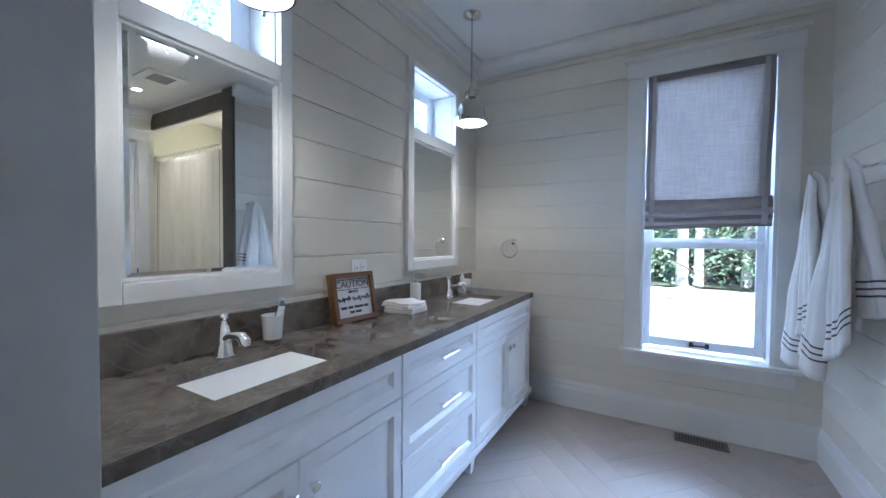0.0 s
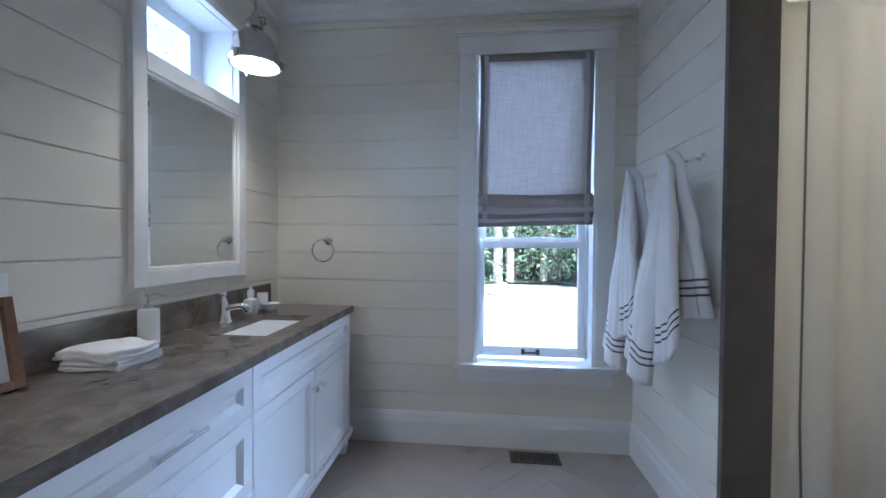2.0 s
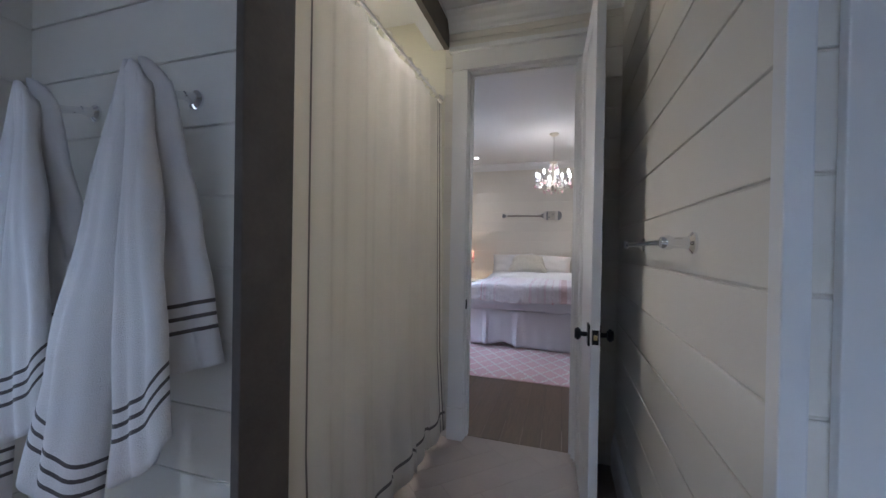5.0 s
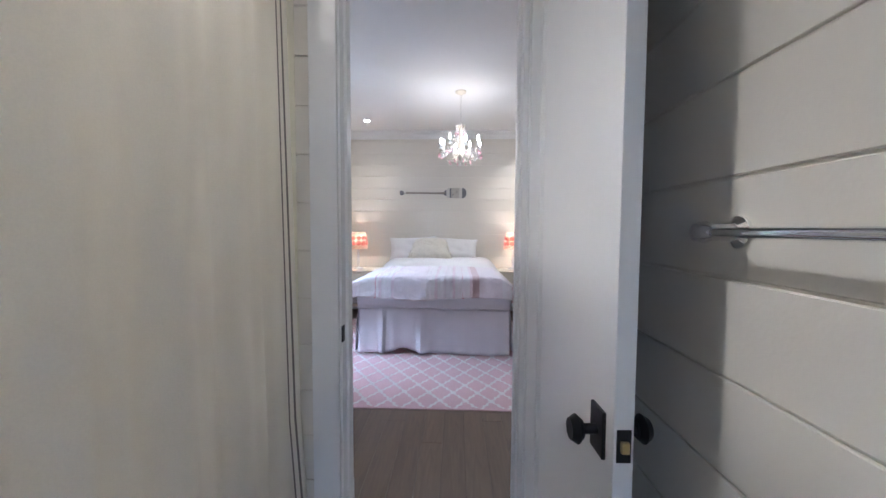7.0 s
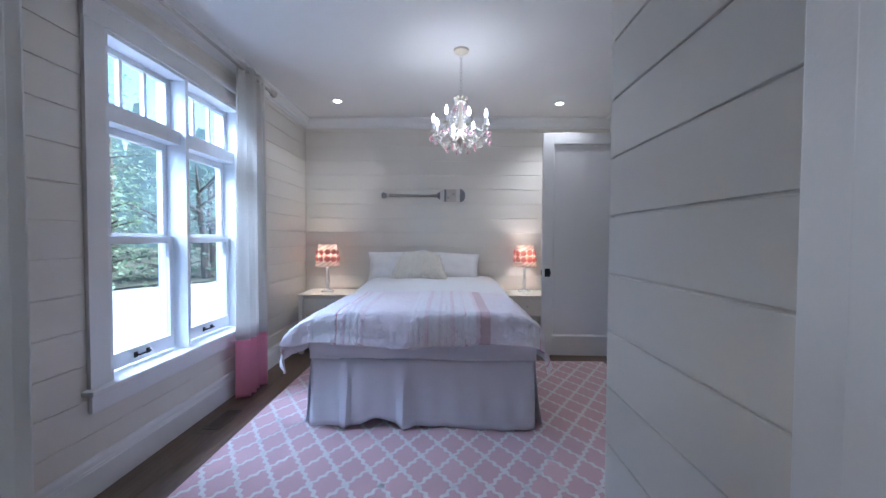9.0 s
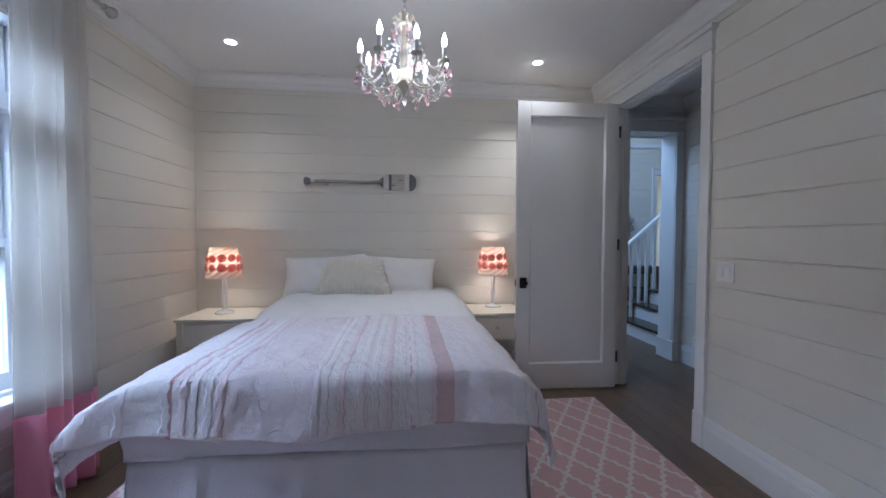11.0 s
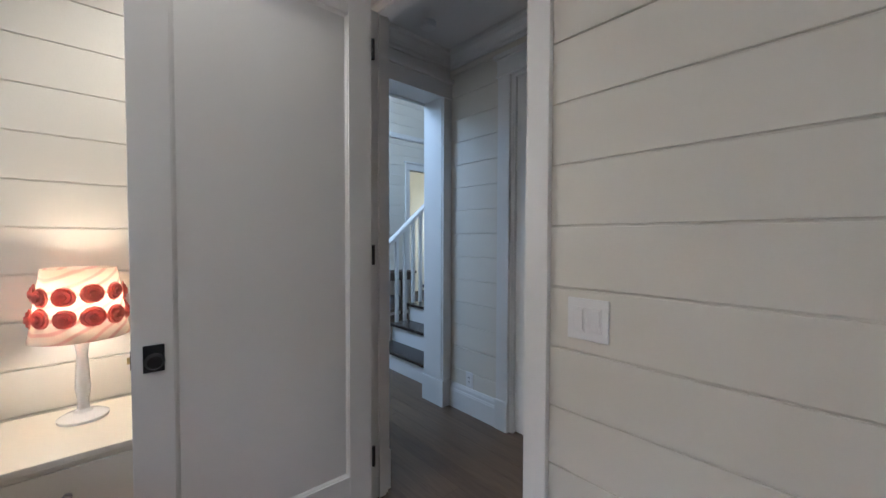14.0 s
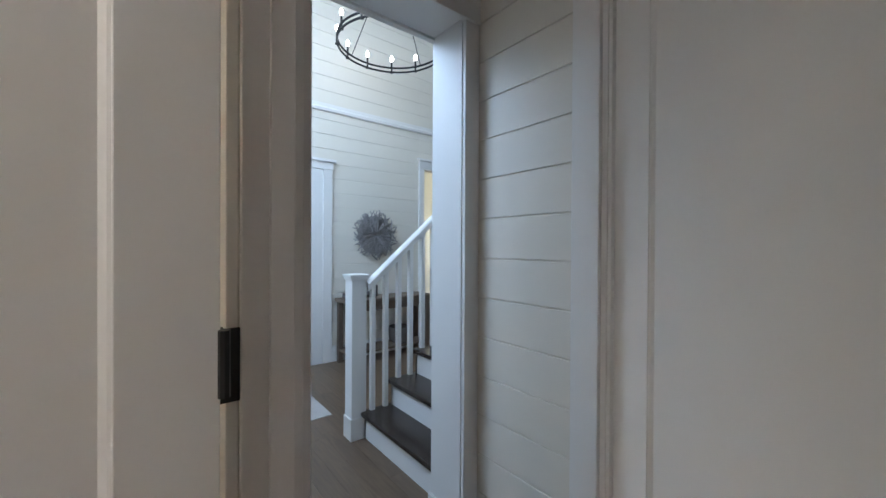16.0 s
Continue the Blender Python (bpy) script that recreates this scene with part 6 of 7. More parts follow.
def nightstand(y0, y1, x0, label):
    r = thing("nightstand", label, "nightstand", group="nightstands")
    x1, z = EX - 0.03, 0.665
    part("top", boxed(x0 - 0.015, x1, y0 - 0.012, y1 + 0.012, z - 0.024, z, 0.004), PALE, r)
    for x in (x0, x1 - 0.06):
        for y in (y0, y1 - 0.045):
            part("leg", boxed(x, x + 0.045, y, y + 0.045, 0, z - 0.024, 0.003), PALE, r)
    part("side_panel", boxed(x0 + 0.045, x1 - 0.06, y0 + 0.012, y0 + 0.027, 0.43, z - 0.024), PALE, r)
    part("side_panel", boxed(x0 + 0.045, x1 - 0.06, y1 - 0.027, y1 - 0.012, 0.43, z - 0.024), PALE, r)
    part("back_panel", boxed(x1 - 0.05, x1 - 0.035, y0 + 0.045, y1 - 0.045, 0.15, z - 0.024), PALE, r)
    part("lower_rail", boxed(x0 + 0.008, x0 + 0.04, y0 + 0.045, y1 - 0.045, 0.425, 0.443, 0.002), PALE, r)
    part("shelf", boxed(x0 + 0.006, x1 - 0.05, y0 + 0.02, y1 - 0.02, 0.145, 0.17, 0.003), PALE, r)
    bm = boxed(x0 + 0.006, x0 + 0.03, y0 + 0.049, y1 - 0.049, 0.447, z - 0.03, 0.002)
    box(bm, x0 - 0.004, x0 + 0.0065, y0 + 0.062, y1 - 0.062, 0.460, z - 0.043, 0.004)
    d = part("drawer", bm, PALE, r)
    part("knob", rod([(x0 + 0.006, (y0 + y1) / 2, 0.54), (x0 - 0.012, (y0 + y1) / 2, 0.54), (x0 - 0.024, (y0 + y1) / 2, 0.54)], [0.006, 0.012, 0.011], 14), NICKEL, d, "small nickel knob", True)


nightstand(0.43, 0.905, 6.57, "pale cream nightstand with one drawer and a shelf")
nightstand(2.56, 3.19, 6.52, "pale cream nightstand with one drawer between bed and wall")


def shade_cloth():
    m, n, l, b = nodes_of("lamp_shade_cloth")
    tc = n.new("ShaderNodeTexCoord")
    w = n.new("ShaderNodeTexWave")
    w.inputs["Scale"].default_value, w.inputs["Distortion"].default_value, w.inputs["Detail"].default_value = 9, 3, 1
    w.bands_direction = "Z"
    mp = n.new("ShaderNodeMapping")
    mp.inputs["Rotation"].default_value = (0.5, 0.3, 0)
    l.new(tc.outputs["Object"], mp.inputs[0])
    l.new(mp.outputs[0], w.inputs[0])
    cr = n.new("ShaderNodeValToRGB")
    cr.color_ramp.elements[0].position, cr.color_ramp.elements[0].color = 0.05, (0.80, 0.56, 0.50, 1)
    cr.color_ramp.elements[1].position, cr.color_ramp.elements[1].color = 0.35, (0.86, 0.78, 0.68, 1)
    l.new(w.outputs[0], cr.inputs[0])
    l.new(cr.outputs[0], b.inputs["Base Color"])
    b.inputs["Roughness"].default_value = 0.9
    tr = n.new("ShaderNodeBsdfTranslucent")
    l.new(cr.outputs[0], tr.inputs[0])
    ms = n.new("ShaderNodeMixShader")
    ms.inputs[0].default_value = 0.6
    l.new(b.outputs[0], ms.inputs[1])
    l.new(tr.outputs[0], ms.inputs[2])
    l.new(ms.outputs[0], n["Material Output"].inputs[0])
    return m


SHADE = shade_cloth()


def table_lamp(x, y):
    r = thing("table_lamp", "white turned lamp with a pink rosette shade, lit, on a nightstand", "table lamp", pose(x, y, 0.665), "nightstand lamps")
    part("base", turned([(0.07, 0), (0.072, 0.01), (0.055, 0.02), (0.028, 0.026), (0.02, 0.036)], 28), PORCELAIN, r, "", True)
    part("stem", turned([(0.018, 0.034), (0.015, 0.06), (0.022, 0.11), (0.02, 0.17), (0.015, 0.23), (0.02, 0.27), (0.012, 0.285), (0.012, 0.34)], 20), PORCELAIN, r, "", True)
    bm = turned([(0.135, 0.30), (0.118, 0.42), (0.100, 0.548)], 40, close=False)
    sh = part("shade", bm, SHADE, r, "pink and cream cloth shade", True)
    thicken(sh, 0.002)
    part("bulb", turned([(0.012, 0.34), (0.028, 0.40), (0.03, 0.43), (0.015, 0.46), (0.002, 0.465)], 16), BULB, r, "lit bulb", True)
    random.seed(9)
    for row, (z, rad, n, ph) in enumerate(((0.385, 0.125, 11, 0.0), (0.46, 0.115, 10, 0.3))):
        for k in range(n):
            an = 2 * math.pi * k / n + ph
            q = 0.033 + 0.006 * random.random()
            bm = bmesh.new()
            m = pose(rad * math.cos(an), rad * math.sin(an), z + random.uniform(-0.006, 0.006), 0, 90, math.degrees(an))
            for a, b_, h_ in ((q, q * 0.9, 0.004), (q * 0.75, q * 0.65, 0.010), (q * 0.45, q * 0.3, 0.015)):
                t = turned([(a, 0), (b_, h_), (0.002, h_ * 0.8)], 12)
                bmesh.ops.transform(t, matrix=m, verts=t.verts)
                me = bpy.data.meshes.new("petals")
                t.to_mesh(me)
                t.free()
                bm.from_mesh(me)
                bpy.data.meshes.remove(me)
            part("rosette", bm, ROSE, sh, "red felt rosette" if k == 0 else "")


table_lamp(6.86, 0.64)
table_lamp(6.75, 2.94)


def paddle():
    r = thing("wall_paddle", "weathered canoe paddle hung flat on the shiplap wall", "paddle", pose(EX - 0.022, 0, 1.81))
    def outline(pts, t):
        bm = bmesh.new()
        a = [bm.verts.new((-t, y, z)) for y, z in pts]
        b = [bm.verts.new((t, y, z)) for y, z in pts]
        bm.faces.new(a)
        bm.faces.new(b[::-1])
        for i in range(len(pts)):
            bm.faces.new((a[i], a[(i + 1) % len(pts)], b[(i + 1) % len(pts)], b[i]))
        bmesh.ops.bevel(bm, geom=[e for e in bm.edges if e.calc_length() > 2 * t - 1e-4 or True][:0] or list(bm.edges), offset=0.002, segments=1, affect="EDGES", clamp_overlap=True)
        return bm
    part("shaft", rod([(0, 2.30, 0.002), (0, 2.10, 0.0), (0, 1.80, -0.004), (0, 1.66, 0)], [0.017, 0.015, 0.014, 0.02], 12), PADWOOD, r, "worn brown wooden shaft", True)
    part("grip", outline([(2.355, -0.03), (2.36, 0.0), (2.355, 0.03), (2.33, 0.036), (2.295, 0.02), (2.295, -0.02), (2.33, -0.036)], 0.014), GREYWOOD, r, "grey painted grip")
    def half(y):
        if y > 1.62:
            return 0.022 + 0.05 * (1.68 - y) / 0.06
        if y > 1.40:
            return 0.072 + 0.006 * (1.62 - y) / 0.22
        return 0.078 * math.sqrt(max(0.02, 1 - ((1.40 - y) / 0.062) ** 2))
    for y0, y1, m, lab in ((1.68, 1.645, GREYWOOD, "dark worn shoulder"), (1.645, 1.595, PADWHITE, "white band"), (1.595, 1.57, GREYWOOD, "grey band"), (1.57, 1.45, PADPALE, "pale bare wood panel"), (1.45, 1.405, PADWHITE, "white band"), (1.405, 1.342, GREYWOOD, "grey tip")):
        n = 6
        up = [(y0 + (y1 - y0) * k / n, half(y0 + (y1 - y0) * k / n)) for k in range(n + 1)]
        pts = up + [(y, -z) for y, z in reversed(up)]
        part("blade_band", outline(pts, 0.011), m, r, lab)
    for ya, yb, za, zb in ((1.535, 1.565, -0.035, -0.022), (1.47, 1.505, 0.012, 0.022)):
        part("painted_mark", boxed(-0.0135, -0.0105, ya, yb, za, zb), GREYWOOD, r, "grey painted mark")
    part("collar", rod([(0, 2.296, 0.002), (0, 2.262, 0.002)], 0.0185, 12), PADWHITE, r, "white painted collar", True)
    for y in (2.15, 1.70):
        part("hook", boxed(-0.004, 0.022, y - 0.006, y + 0.006, -0.03, -0.008, 0.001), NICKEL, r)


paddle()


def chandelier():
    c = Vector((5.36, 1.45, 0))
    r = thing("chandelier", "antique cream chandelier with crystal strands and pink drops", "chandelier", pose(c.x, c.y, 0))
    IVORY = surface("ivory_metal", (0.72, 0.66, 0.54), 0.4, 0.2, vary=0.15, scale=30)
    part("canopy", turned([(0.06, 2.74), (0.058, 2.725), (0.03, 2.71), (0.006, 2.70)], 24), IVORY, r, "", True)
    for k in range(12):
        z = 2.70 - k * 0.027
        a = (0.009, 0) if k % 2 else (0, 0.009)
        part("chain_link", rod([(a[0] * math.cos(t), a[1] * math.cos(t), z - 0.014 + 0.018 * math.sin(t)) for t in [2 * math.pi * i / 10 for i in range(10)]], 0.0022, 5, closed=True), NICKEL, r)
    part("column", turned([(0.008, 2.38), (0.03, 2.36), (0.014, 2.34), (0.016, 2.25), (0.024, 2.18), (0.016, 2.13), (0.038, 2.10), (0.045, 2.06), (0.02, 2.03), (0.008, 2.0)], 20), IVORY, r, "", True)
    tier = turned([(0.034, 2.338), (0.038, 2.343), (0.034, 2.349), (0.012, 2.347)], 20)
    part("crown_tier", tier, IVORY, r, "", True)
    random.seed(11)
    beads, pinks = bmesh.new(), []
    def bead(p, s=0.0065):
        bmesh.ops.create_icosphere(beads, subdivisions=1, radius=s * 1.3, matrix=Matrix.Translation(p))
    n = 8
    tips = []
    for k in range(n):
        an = 2 * math.pi * k / n + 0.25
        u = Vector((math.cos(an), math.sin(an), 0))
        R = 0.215
        hz = 0.02 if k % 2 else 0.0
        pts = [Vector((0, 0, 2.07)) + u * 0.03, Vector((0, 0, 2.03)) + u * 0.08, Vector((0, 0, 2.015)) + u * 0.14, Vector((0, 0, 2.05 + hz)) + u * 0.19, Vector((0, 0, 2.10 + hz)) + u * R]
        part("arm", rod(pts, [0.006, 0.005, 0.004, 0.004, 0.005], 8), IVORY, r, "", True)
        tip = u * R + Vector((0, 0, 2.10 + hz))
        tips.append(tip)
        part("drip_pan", turned([(0.010, 0), (0.024, 0.006), (0.027, 0.013), (0.010, 0.008)], 16, centre=tip), IVORY, r, "", True)
        part("candle", turned([(0.010, 0.008), (0.010, 0.07)], 12, centre=tip), PORCELAIN, r, "white candle sleeve")
        part("bulb", turned([(0.006, 0.07), (0.012, 0.082), (0.0135, 0.10), (0.008, 0.12), (0.0015, 0.138)], 14, centre=tip), BULB, r, "lit candle bulb", True)
        # strands from the crown down to the pan, and along the arm
        for i in range(15):
            t = i / 14
            p = (Vector((0, 0, 2.345)) + u * 0.05).lerp(tip, t) + Vector((0, 0, -0.10 * math.sin(math.pi * t)))
            bead(p, 0.0055)
        for i in range(9):
            t = i / 8
            nxt = Vector((math.cos(an + 2 * math.pi / n), math.sin(an + 2 * math.pi / n), 0)) * R + Vector((0, 0, 2.105))
            bead(tip.lerp(nxt, t) + Vector((0, 0, -0.075 * math.sin(math.pi * t))), 0.006)
        for i in range(7):
            t = i / 6
            bead((u * 0.05 + Vector((0, 0, 2.05))).lerp(tip + Vector((0, 0, -0.02)), t) + Vector((0, 0, -0.06 * math.sin(math.pi * t))), 0.006)
        for j in range(3):
            da = an + (j - 1) * 0.12
            pinks.append(Vector((math.cos(da) * (R + 0.02), math.sin(da) * (R + 0.02), 2.055 + hz - 0.014 * (j == 1))))
        pinks.append(u * 0.055 + Vector((0, 0, 2.285)))
        pinks.append(u * 0.12 + Vector((0, 0, 1.985)))
        for i in range(9):
            bead(u * 0.046 + Vector((0, 0, 2.34 - i * 0.011)), 0.0042)
        part("crown_leaf", rod([u * 0.02 + Vector((0, 0, 2.345)), u * 0.045 + Vector((0, 0, 2.375)), u * 0.06 + Vector((0, 0, 2.362))], [0.004, 0.009, 0.003], 6), IVORY, r)
        for da in (-0.16, 0.0, 0.16):
            for i in range(6):
                bead(Vector((math.cos(an + da), math.sin(an + da), 0)) * (R - 0.012) + Vector((0, 0, 2.10 + hz - i * 0.011)), 0.0045)
        for i in range(13):
            t = i / 12
            bead((u * 0.046 + Vector((0, 0, 2.24))).lerp(u * 0.16 + Vector((0, 0, 2.04)), t) + Vector((0, 0, -0.03 * math.sin(math.pi * t))), 0.0045)
    tagged(part("crystal_strand", beads, CRYSTAL, r, "strings of clear crystal beads"), kind="stuff")
    for p in pinks:
        part("crystal_drop", turned([(0.002, 0.022), (0.006, 0.008), (0.009, -0.006), (0.006, -0.016), (0.001, -0.022)], 8, centre=p), PINK, r)
    part("bottom_drop", turned([(0.003, 2.0), (0.014, 1.985), (0.012, 1.97), (0.002, 1.945)], 12), CRYSTAL, r, "large clear crystal drop", True)


chandelier()


def trellis():
    m, n, l, b = nodes_of("trellis_rug")
    tc = n.new("ShaderNodeTexCoord")
    no = n.new("ShaderNodeTexNoise")
    no.inputs["Scale"].default_value = 420
    l.new(tc.outputs["Object"], no.inputs[0])
    mx = n.new("ShaderNodeMix")
    mx.data_type = "RGBA"
    mx.inputs[6].default_value, mx.inputs[7].default_value = (0.56, 0.34, 0.35, 1), (0.76, 0.52, 0.53, 1)
    l.new(no.outputs[0], mx.inputs[0])
    l.new(mx.outputs[2], b.inputs["Base Color"])
    b.inputs["Roughness"].default_value, b.inputs["Sheen Weight"].default_value, b.inputs["Specular IOR Level"].default_value = 1.0, 0.3, 0.05
    bp = n.new("ShaderNodeBump")
    bp.inputs["Strength"].default_value, bp.inputs["Distance"].default_value = 1.0, 0.004
    l.new(no.outputs[0], bp.inputs["Height"])
    l.new(bp.outputs[0], b.inputs["Normal"])
    return m


def rug():
    x0, x1, y0, y1 = 3.79, 6.35, -0.085, 2.915
    r = thing("rug", "pink wool rug with a cream trellis pattern", "rug")
    part("rug_body", boxed(x0, x1, y0, y1, 0.0, 0.010, 0.004), trellis(), r)
    WOOL = surface("rug_cream", (0.82, 0.78, 0.74), 1.0, vary=0.06, fine=400, bump=0.3)
    bm = bmesh.new()
    wx, wy = 0.135, 0.0935     # half sizes of a diamond
    def strip(p, q):
        L = math.dist(p, q)
        n = 16
        dx, dy = (q[0] - p[0]) / L, (q[1] - p[1]) / L
        prev = None
        for i in range(n + 1):
            t = i / n
            w = 0.0088 + 0.0045 * math.cos(math.pi * 2 * t) ** 2
            off = 0.007 * math.sin(6 * math.pi * t)
            cx_, cy_ = p[0] + (q[0] - p[0]) * t - dy * off, p[1] + (q[1] - p[1]) * t + dx * off
            cur = [(cx_ - dy * w, cy_ + dx * w), (cx_ + dy * w, cy_ - dx * w)]
            if prev and all(x0 + 0.006 < c[0] < x1 - 0.006 and y0 + 0.006 < c[1] < y1 - 0.006 for c in cur + prev):
                vs = [bm.verts.new((c[0], c[1], 0.0125)) for c in (prev[0], prev[1], cur[1], cur[0])]
                bm.faces.new(vs)
            prev = cur
    for i in range(-1, 11):
        for j in range(-1, 18):
            c = (x1 - i * 2 * wx, y0 + j * 2 * wy)
            a, b_ = (c[0] - wx, c[1] + wy), (c[0] - 2 * wx, c[1])
            strip(c, a)
            strip(a, b_)
            strip((c[0], c[1] + 2 * wy), a)
            strip(a, (c[0] - 2 * wx, c[1] + 2 * wy))
    tagged(part("trellis", bm, WOOL, r, "cream trellis lines"), kind="stuff")


rug()


# ---- foyer things ----
def stairs():
    r = thing("staircase", "white staircase with dark treads climbing from the foyer", "staircase", kind="structure")
    x0, x1, y, rise, go = HE + 0.2, 8.43, -1.545, 0.194, 0.225
    n = 14
    for k in range(n):
        ya = y - k * go
        part("riser", boxed(x0, x1, ya - 0.02, ya, k * rise, (k + 1) * rise - 0.03), TRIM, r)
        part("tread", boxed(x0, x1 + 0.03, ya - go - 0.015, ya + 0.03, (k + 1) * rise - 0.03, (k + 1) * rise, 0.008), TREAD, r, "dark stained tread")
    bm = bmesh.new()
    pts = []
    for k in range(n):
        pts += [(y - k * go, k * rise), (y - k * go, (k + 1) * rise - 0.03)]
    pts += [(y - n * go, n * rise - 0.03), (y - n * go, 0)]
    a = [bm.verts.new((x1 - 0.02, p, z)) for p, z in pts]
    b_ = [bm.verts.new((x1, p, z)) for p, z in pts]
    bm.faces.new(a)
    bm.faces.new(b_[::-1])
    for i in range(len(pts)):
        bm.faces.new((a[i], a[(i + 1) % len(pts)], b_[(i + 1) % len(pts)], b_[i]))
    part("side_panel", bm, TRIM, r)
    nx, ny = 8.49, -1.50
    bm = boxed(nx - 0.058, nx + 0.058, ny - 0.058, ny + 0.058, 0, 1.17, 0.004)
    box(bm, nx - 0.066, nx + 0.066, ny - 0.066, ny + 0.066, 0, 0.16, 0.004)
    box(bm, nx - 0.068, nx + 0.068, ny - 0.068, ny + 0.068, 1.165, 1.185, 0.003)
    box(bm, nx - 0.075, nx + 0.075, ny - 0.075, ny + 0.075, 1.185, 1.205, 0.004)
    part("newel_post", bm, TRIM, r)
    s = rise / go
    rail = [(8.43, ny - 0.055 - d, 1.13 + s * d) for d in (0, 0.5, 1.0, 2.0, 2.9)]
    bm = bmesh.new()
    for p, q in zip(rail, rail[1:]):
        a = [bm.verts.new((p[0] + e, p[1], p[2] + z)) for e, z in ((-0.03, -0.05), (0.03, -0.05), (0.034, 0), (0.02, 0.02), (-0.02, 0.02), (-0.034, 0))]
        b_ = [bm.verts.new((q[0] + e, q[1], q[2] + z)) for e, z in ((-0.03, -0.05), (0.03, -0.05), (0.034, 0), (0.02, 0.02), (-0.02, 0.02), (-0.034, 0))]
        for i in range(6):
            bm.faces.new((a[i], a[(i + 1) % 6], b_[(i + 1) % 6], b_[i]))
    part("handrail", bm, TRIM, r)
    for k in range(12):
        for d in (0.06, 0.17):
            yy = y - k * go - d
            z0, z1 = (k + 1) * rise, 1.13 + s * (ny - 0.055 - yy) - 0.04
            part("baluster", boxed(8.412, 8.448, yy - 0.018, yy + 0.018, z0, z1, 0.003), TRIM, r)


stairs()


def ring_chandelier():
    r = thing("ring_chandelier", "black iron ring chandelier with candle bulbs, high in the foyer", "chandelier", pose(9.36, -2.31, 3.5))
    R = 0.56
    for z in (0.0, 0.05):
        part("ring", rod([(R * math.cos(2 * math.pi * k / 60), R * math.sin(2 * math.pi * k / 60), z) for k in range(60)], 0.011, 8, closed=True), BLACK, r, "", True)
    for k in range(12):
        an = 2 * math.pi * k / 12
        c = (R * math.cos(an), R * math.sin(an), -0.01)
        part("candle", turned([(0.022, 0), (0.022, 0.01), (0.011, 0.012), (0.011, 0.13)], 12, centre=c), BLACK, r)
        part("bulb", turned([(0.008, 0.13), (0.018, 0.15), (0.02, 0.165), (0.012, 0.19), (0.002, 0.205)], 12, centre=c), BULB, r, "lit bulb", True)
    for k in range(4):
        an = 2 * math.pi * k / 4 + 0.4
        part("chain", rod([(R * math.cos(an), R * math.sin(an), 0.05), (0, 0, 1.0)], 0.005, 6), BLACK, r)
    part("stem", rod([(0, 0, 1.0), (0, 0, 1.9)], 0.009, 8), BLACK, r)


ring_chandelier()


def twig_wheel():
    r = thing("twig_wall_wheel", "round grey driftwood twig decoration on the foyer wall", "wall decor", pose(FX - 0.03, -2.64, 1.56))
    TWIG = surface("driftwood_twig", (0.36, 0.34, 0.34), 0.8, vary=0.35, scale=20)
    random.seed(21)
    bm = bmesh.new()
    for k in range(170):
        an = random.uniform(0, 2 * math.pi)
        r0, r1 = random.uniform(0.02, 0.2), random.uniform(0.24, 0.335)
        b_ = an + random.uniform(-0.5, 0.5)
        c = an + random.uniform(-0.35, 0.35)
        d = random.uniform(-0.045, 0.02)
        pts = [(d, r0 * math.cos(an), r0 * math.sin(an)), (d - 0.012, (r0 + r1) / 2 * math.cos(c), (r0 + r1) / 2 * math.sin(c)), (d, r1 * math.cos(b_), r1 * math.sin(b_))]
        rod(pts, [0.006, 0.0075, 0.005], 5, bm)
    tagged(part("twig", bm, TWIG, r, "grey branching twigs"), kind="stuff")
    part("backing", turned([(0.25, 0.0), (0.25, 0.006), (0.05, 0.008)], 30), TWIG, r).matrix_basis = pose(0.026, 0, 0, 0, -90, 0)


twig_wheel()


def console():
    r = thing("console_table", "weathered brown wooden console table against the foyer wall", "console table")
    y0, y1, x0, x1, h = -3.28, -2.08, FX - 0.40, FX - 0.03, 0.78
    part("top", boxed(x0, x1, y0, y1, h - 0.04, h, 0.004), DRIFT, r)
    for x in (x0 + 0.02, x1 - 0.08):
        for y in (y0 + 0.02, y1 - 0.08):
            part("leg", boxed(x, x + 0.06, y, y + 0.06, 0, h - 0.04, 0.003), DRIFT, r)
    part("apron", boxed(x0 + 0.03, x0 + 0.05, y0 + 0.08, y1 - 0.08, h - 0.14, h - 0.04), DRIFT, r)
    part("shelf", boxed(x0 + 0.03, x1 - 0.03, y0 + 0.03, y1 - 0.03, 0.14, 0.17, 0.003), DRIFT, r)
    b = thing("basket", "dark woven basket on the console shelf", "basket", pose(FX - 0.22, -2.9, 0.17))
    part("body", turned([(0.11, 0), (0.15, 0.05), (0.16, 0.15), (0.15, 0.2), (0.14, 0.19), (0.1, 0.02)], 20), BROWN, b, "", True)
    c = thing("picture_frame", "small black framed picture on the console", "picture frame", pose(FX - 0.16, -2.5, h))
    part("frame", boxed(-0.012, 0.012, -0.09, 0.09, 0, 0.14, 0.003), BLACK, c)
    part("picture", boxed(-0.0135, -0.011, -0.07, 0.07, 0.02, 0.12), GREYWOOD, c)
    d = thing("book_stack", "small stack of dark books on the console", "books", pose(FX - 0.2, -2.2, h))
    for k in range(3):
        part("book", boxed(-0.09, 0.09, -0.07 + 0.004 * k, 0.06, k * 0.02, k * 0.02 + 0.019, 0.002), (DRIFT, GREYWOOD, BROWN)[k], d)
    rg = thing("foyer_rug", "pale grey woven foyer rug", "rug")
    part("weave", boxed(8.93, 10.0, -1.50, -0.2, 0, 0.008, 0.003), surface("foyer_weave", (0.50, 0.48, 0.47), 1.0, vary=0.12, scale=14, fine=200, bump=0.3), rg)


console()


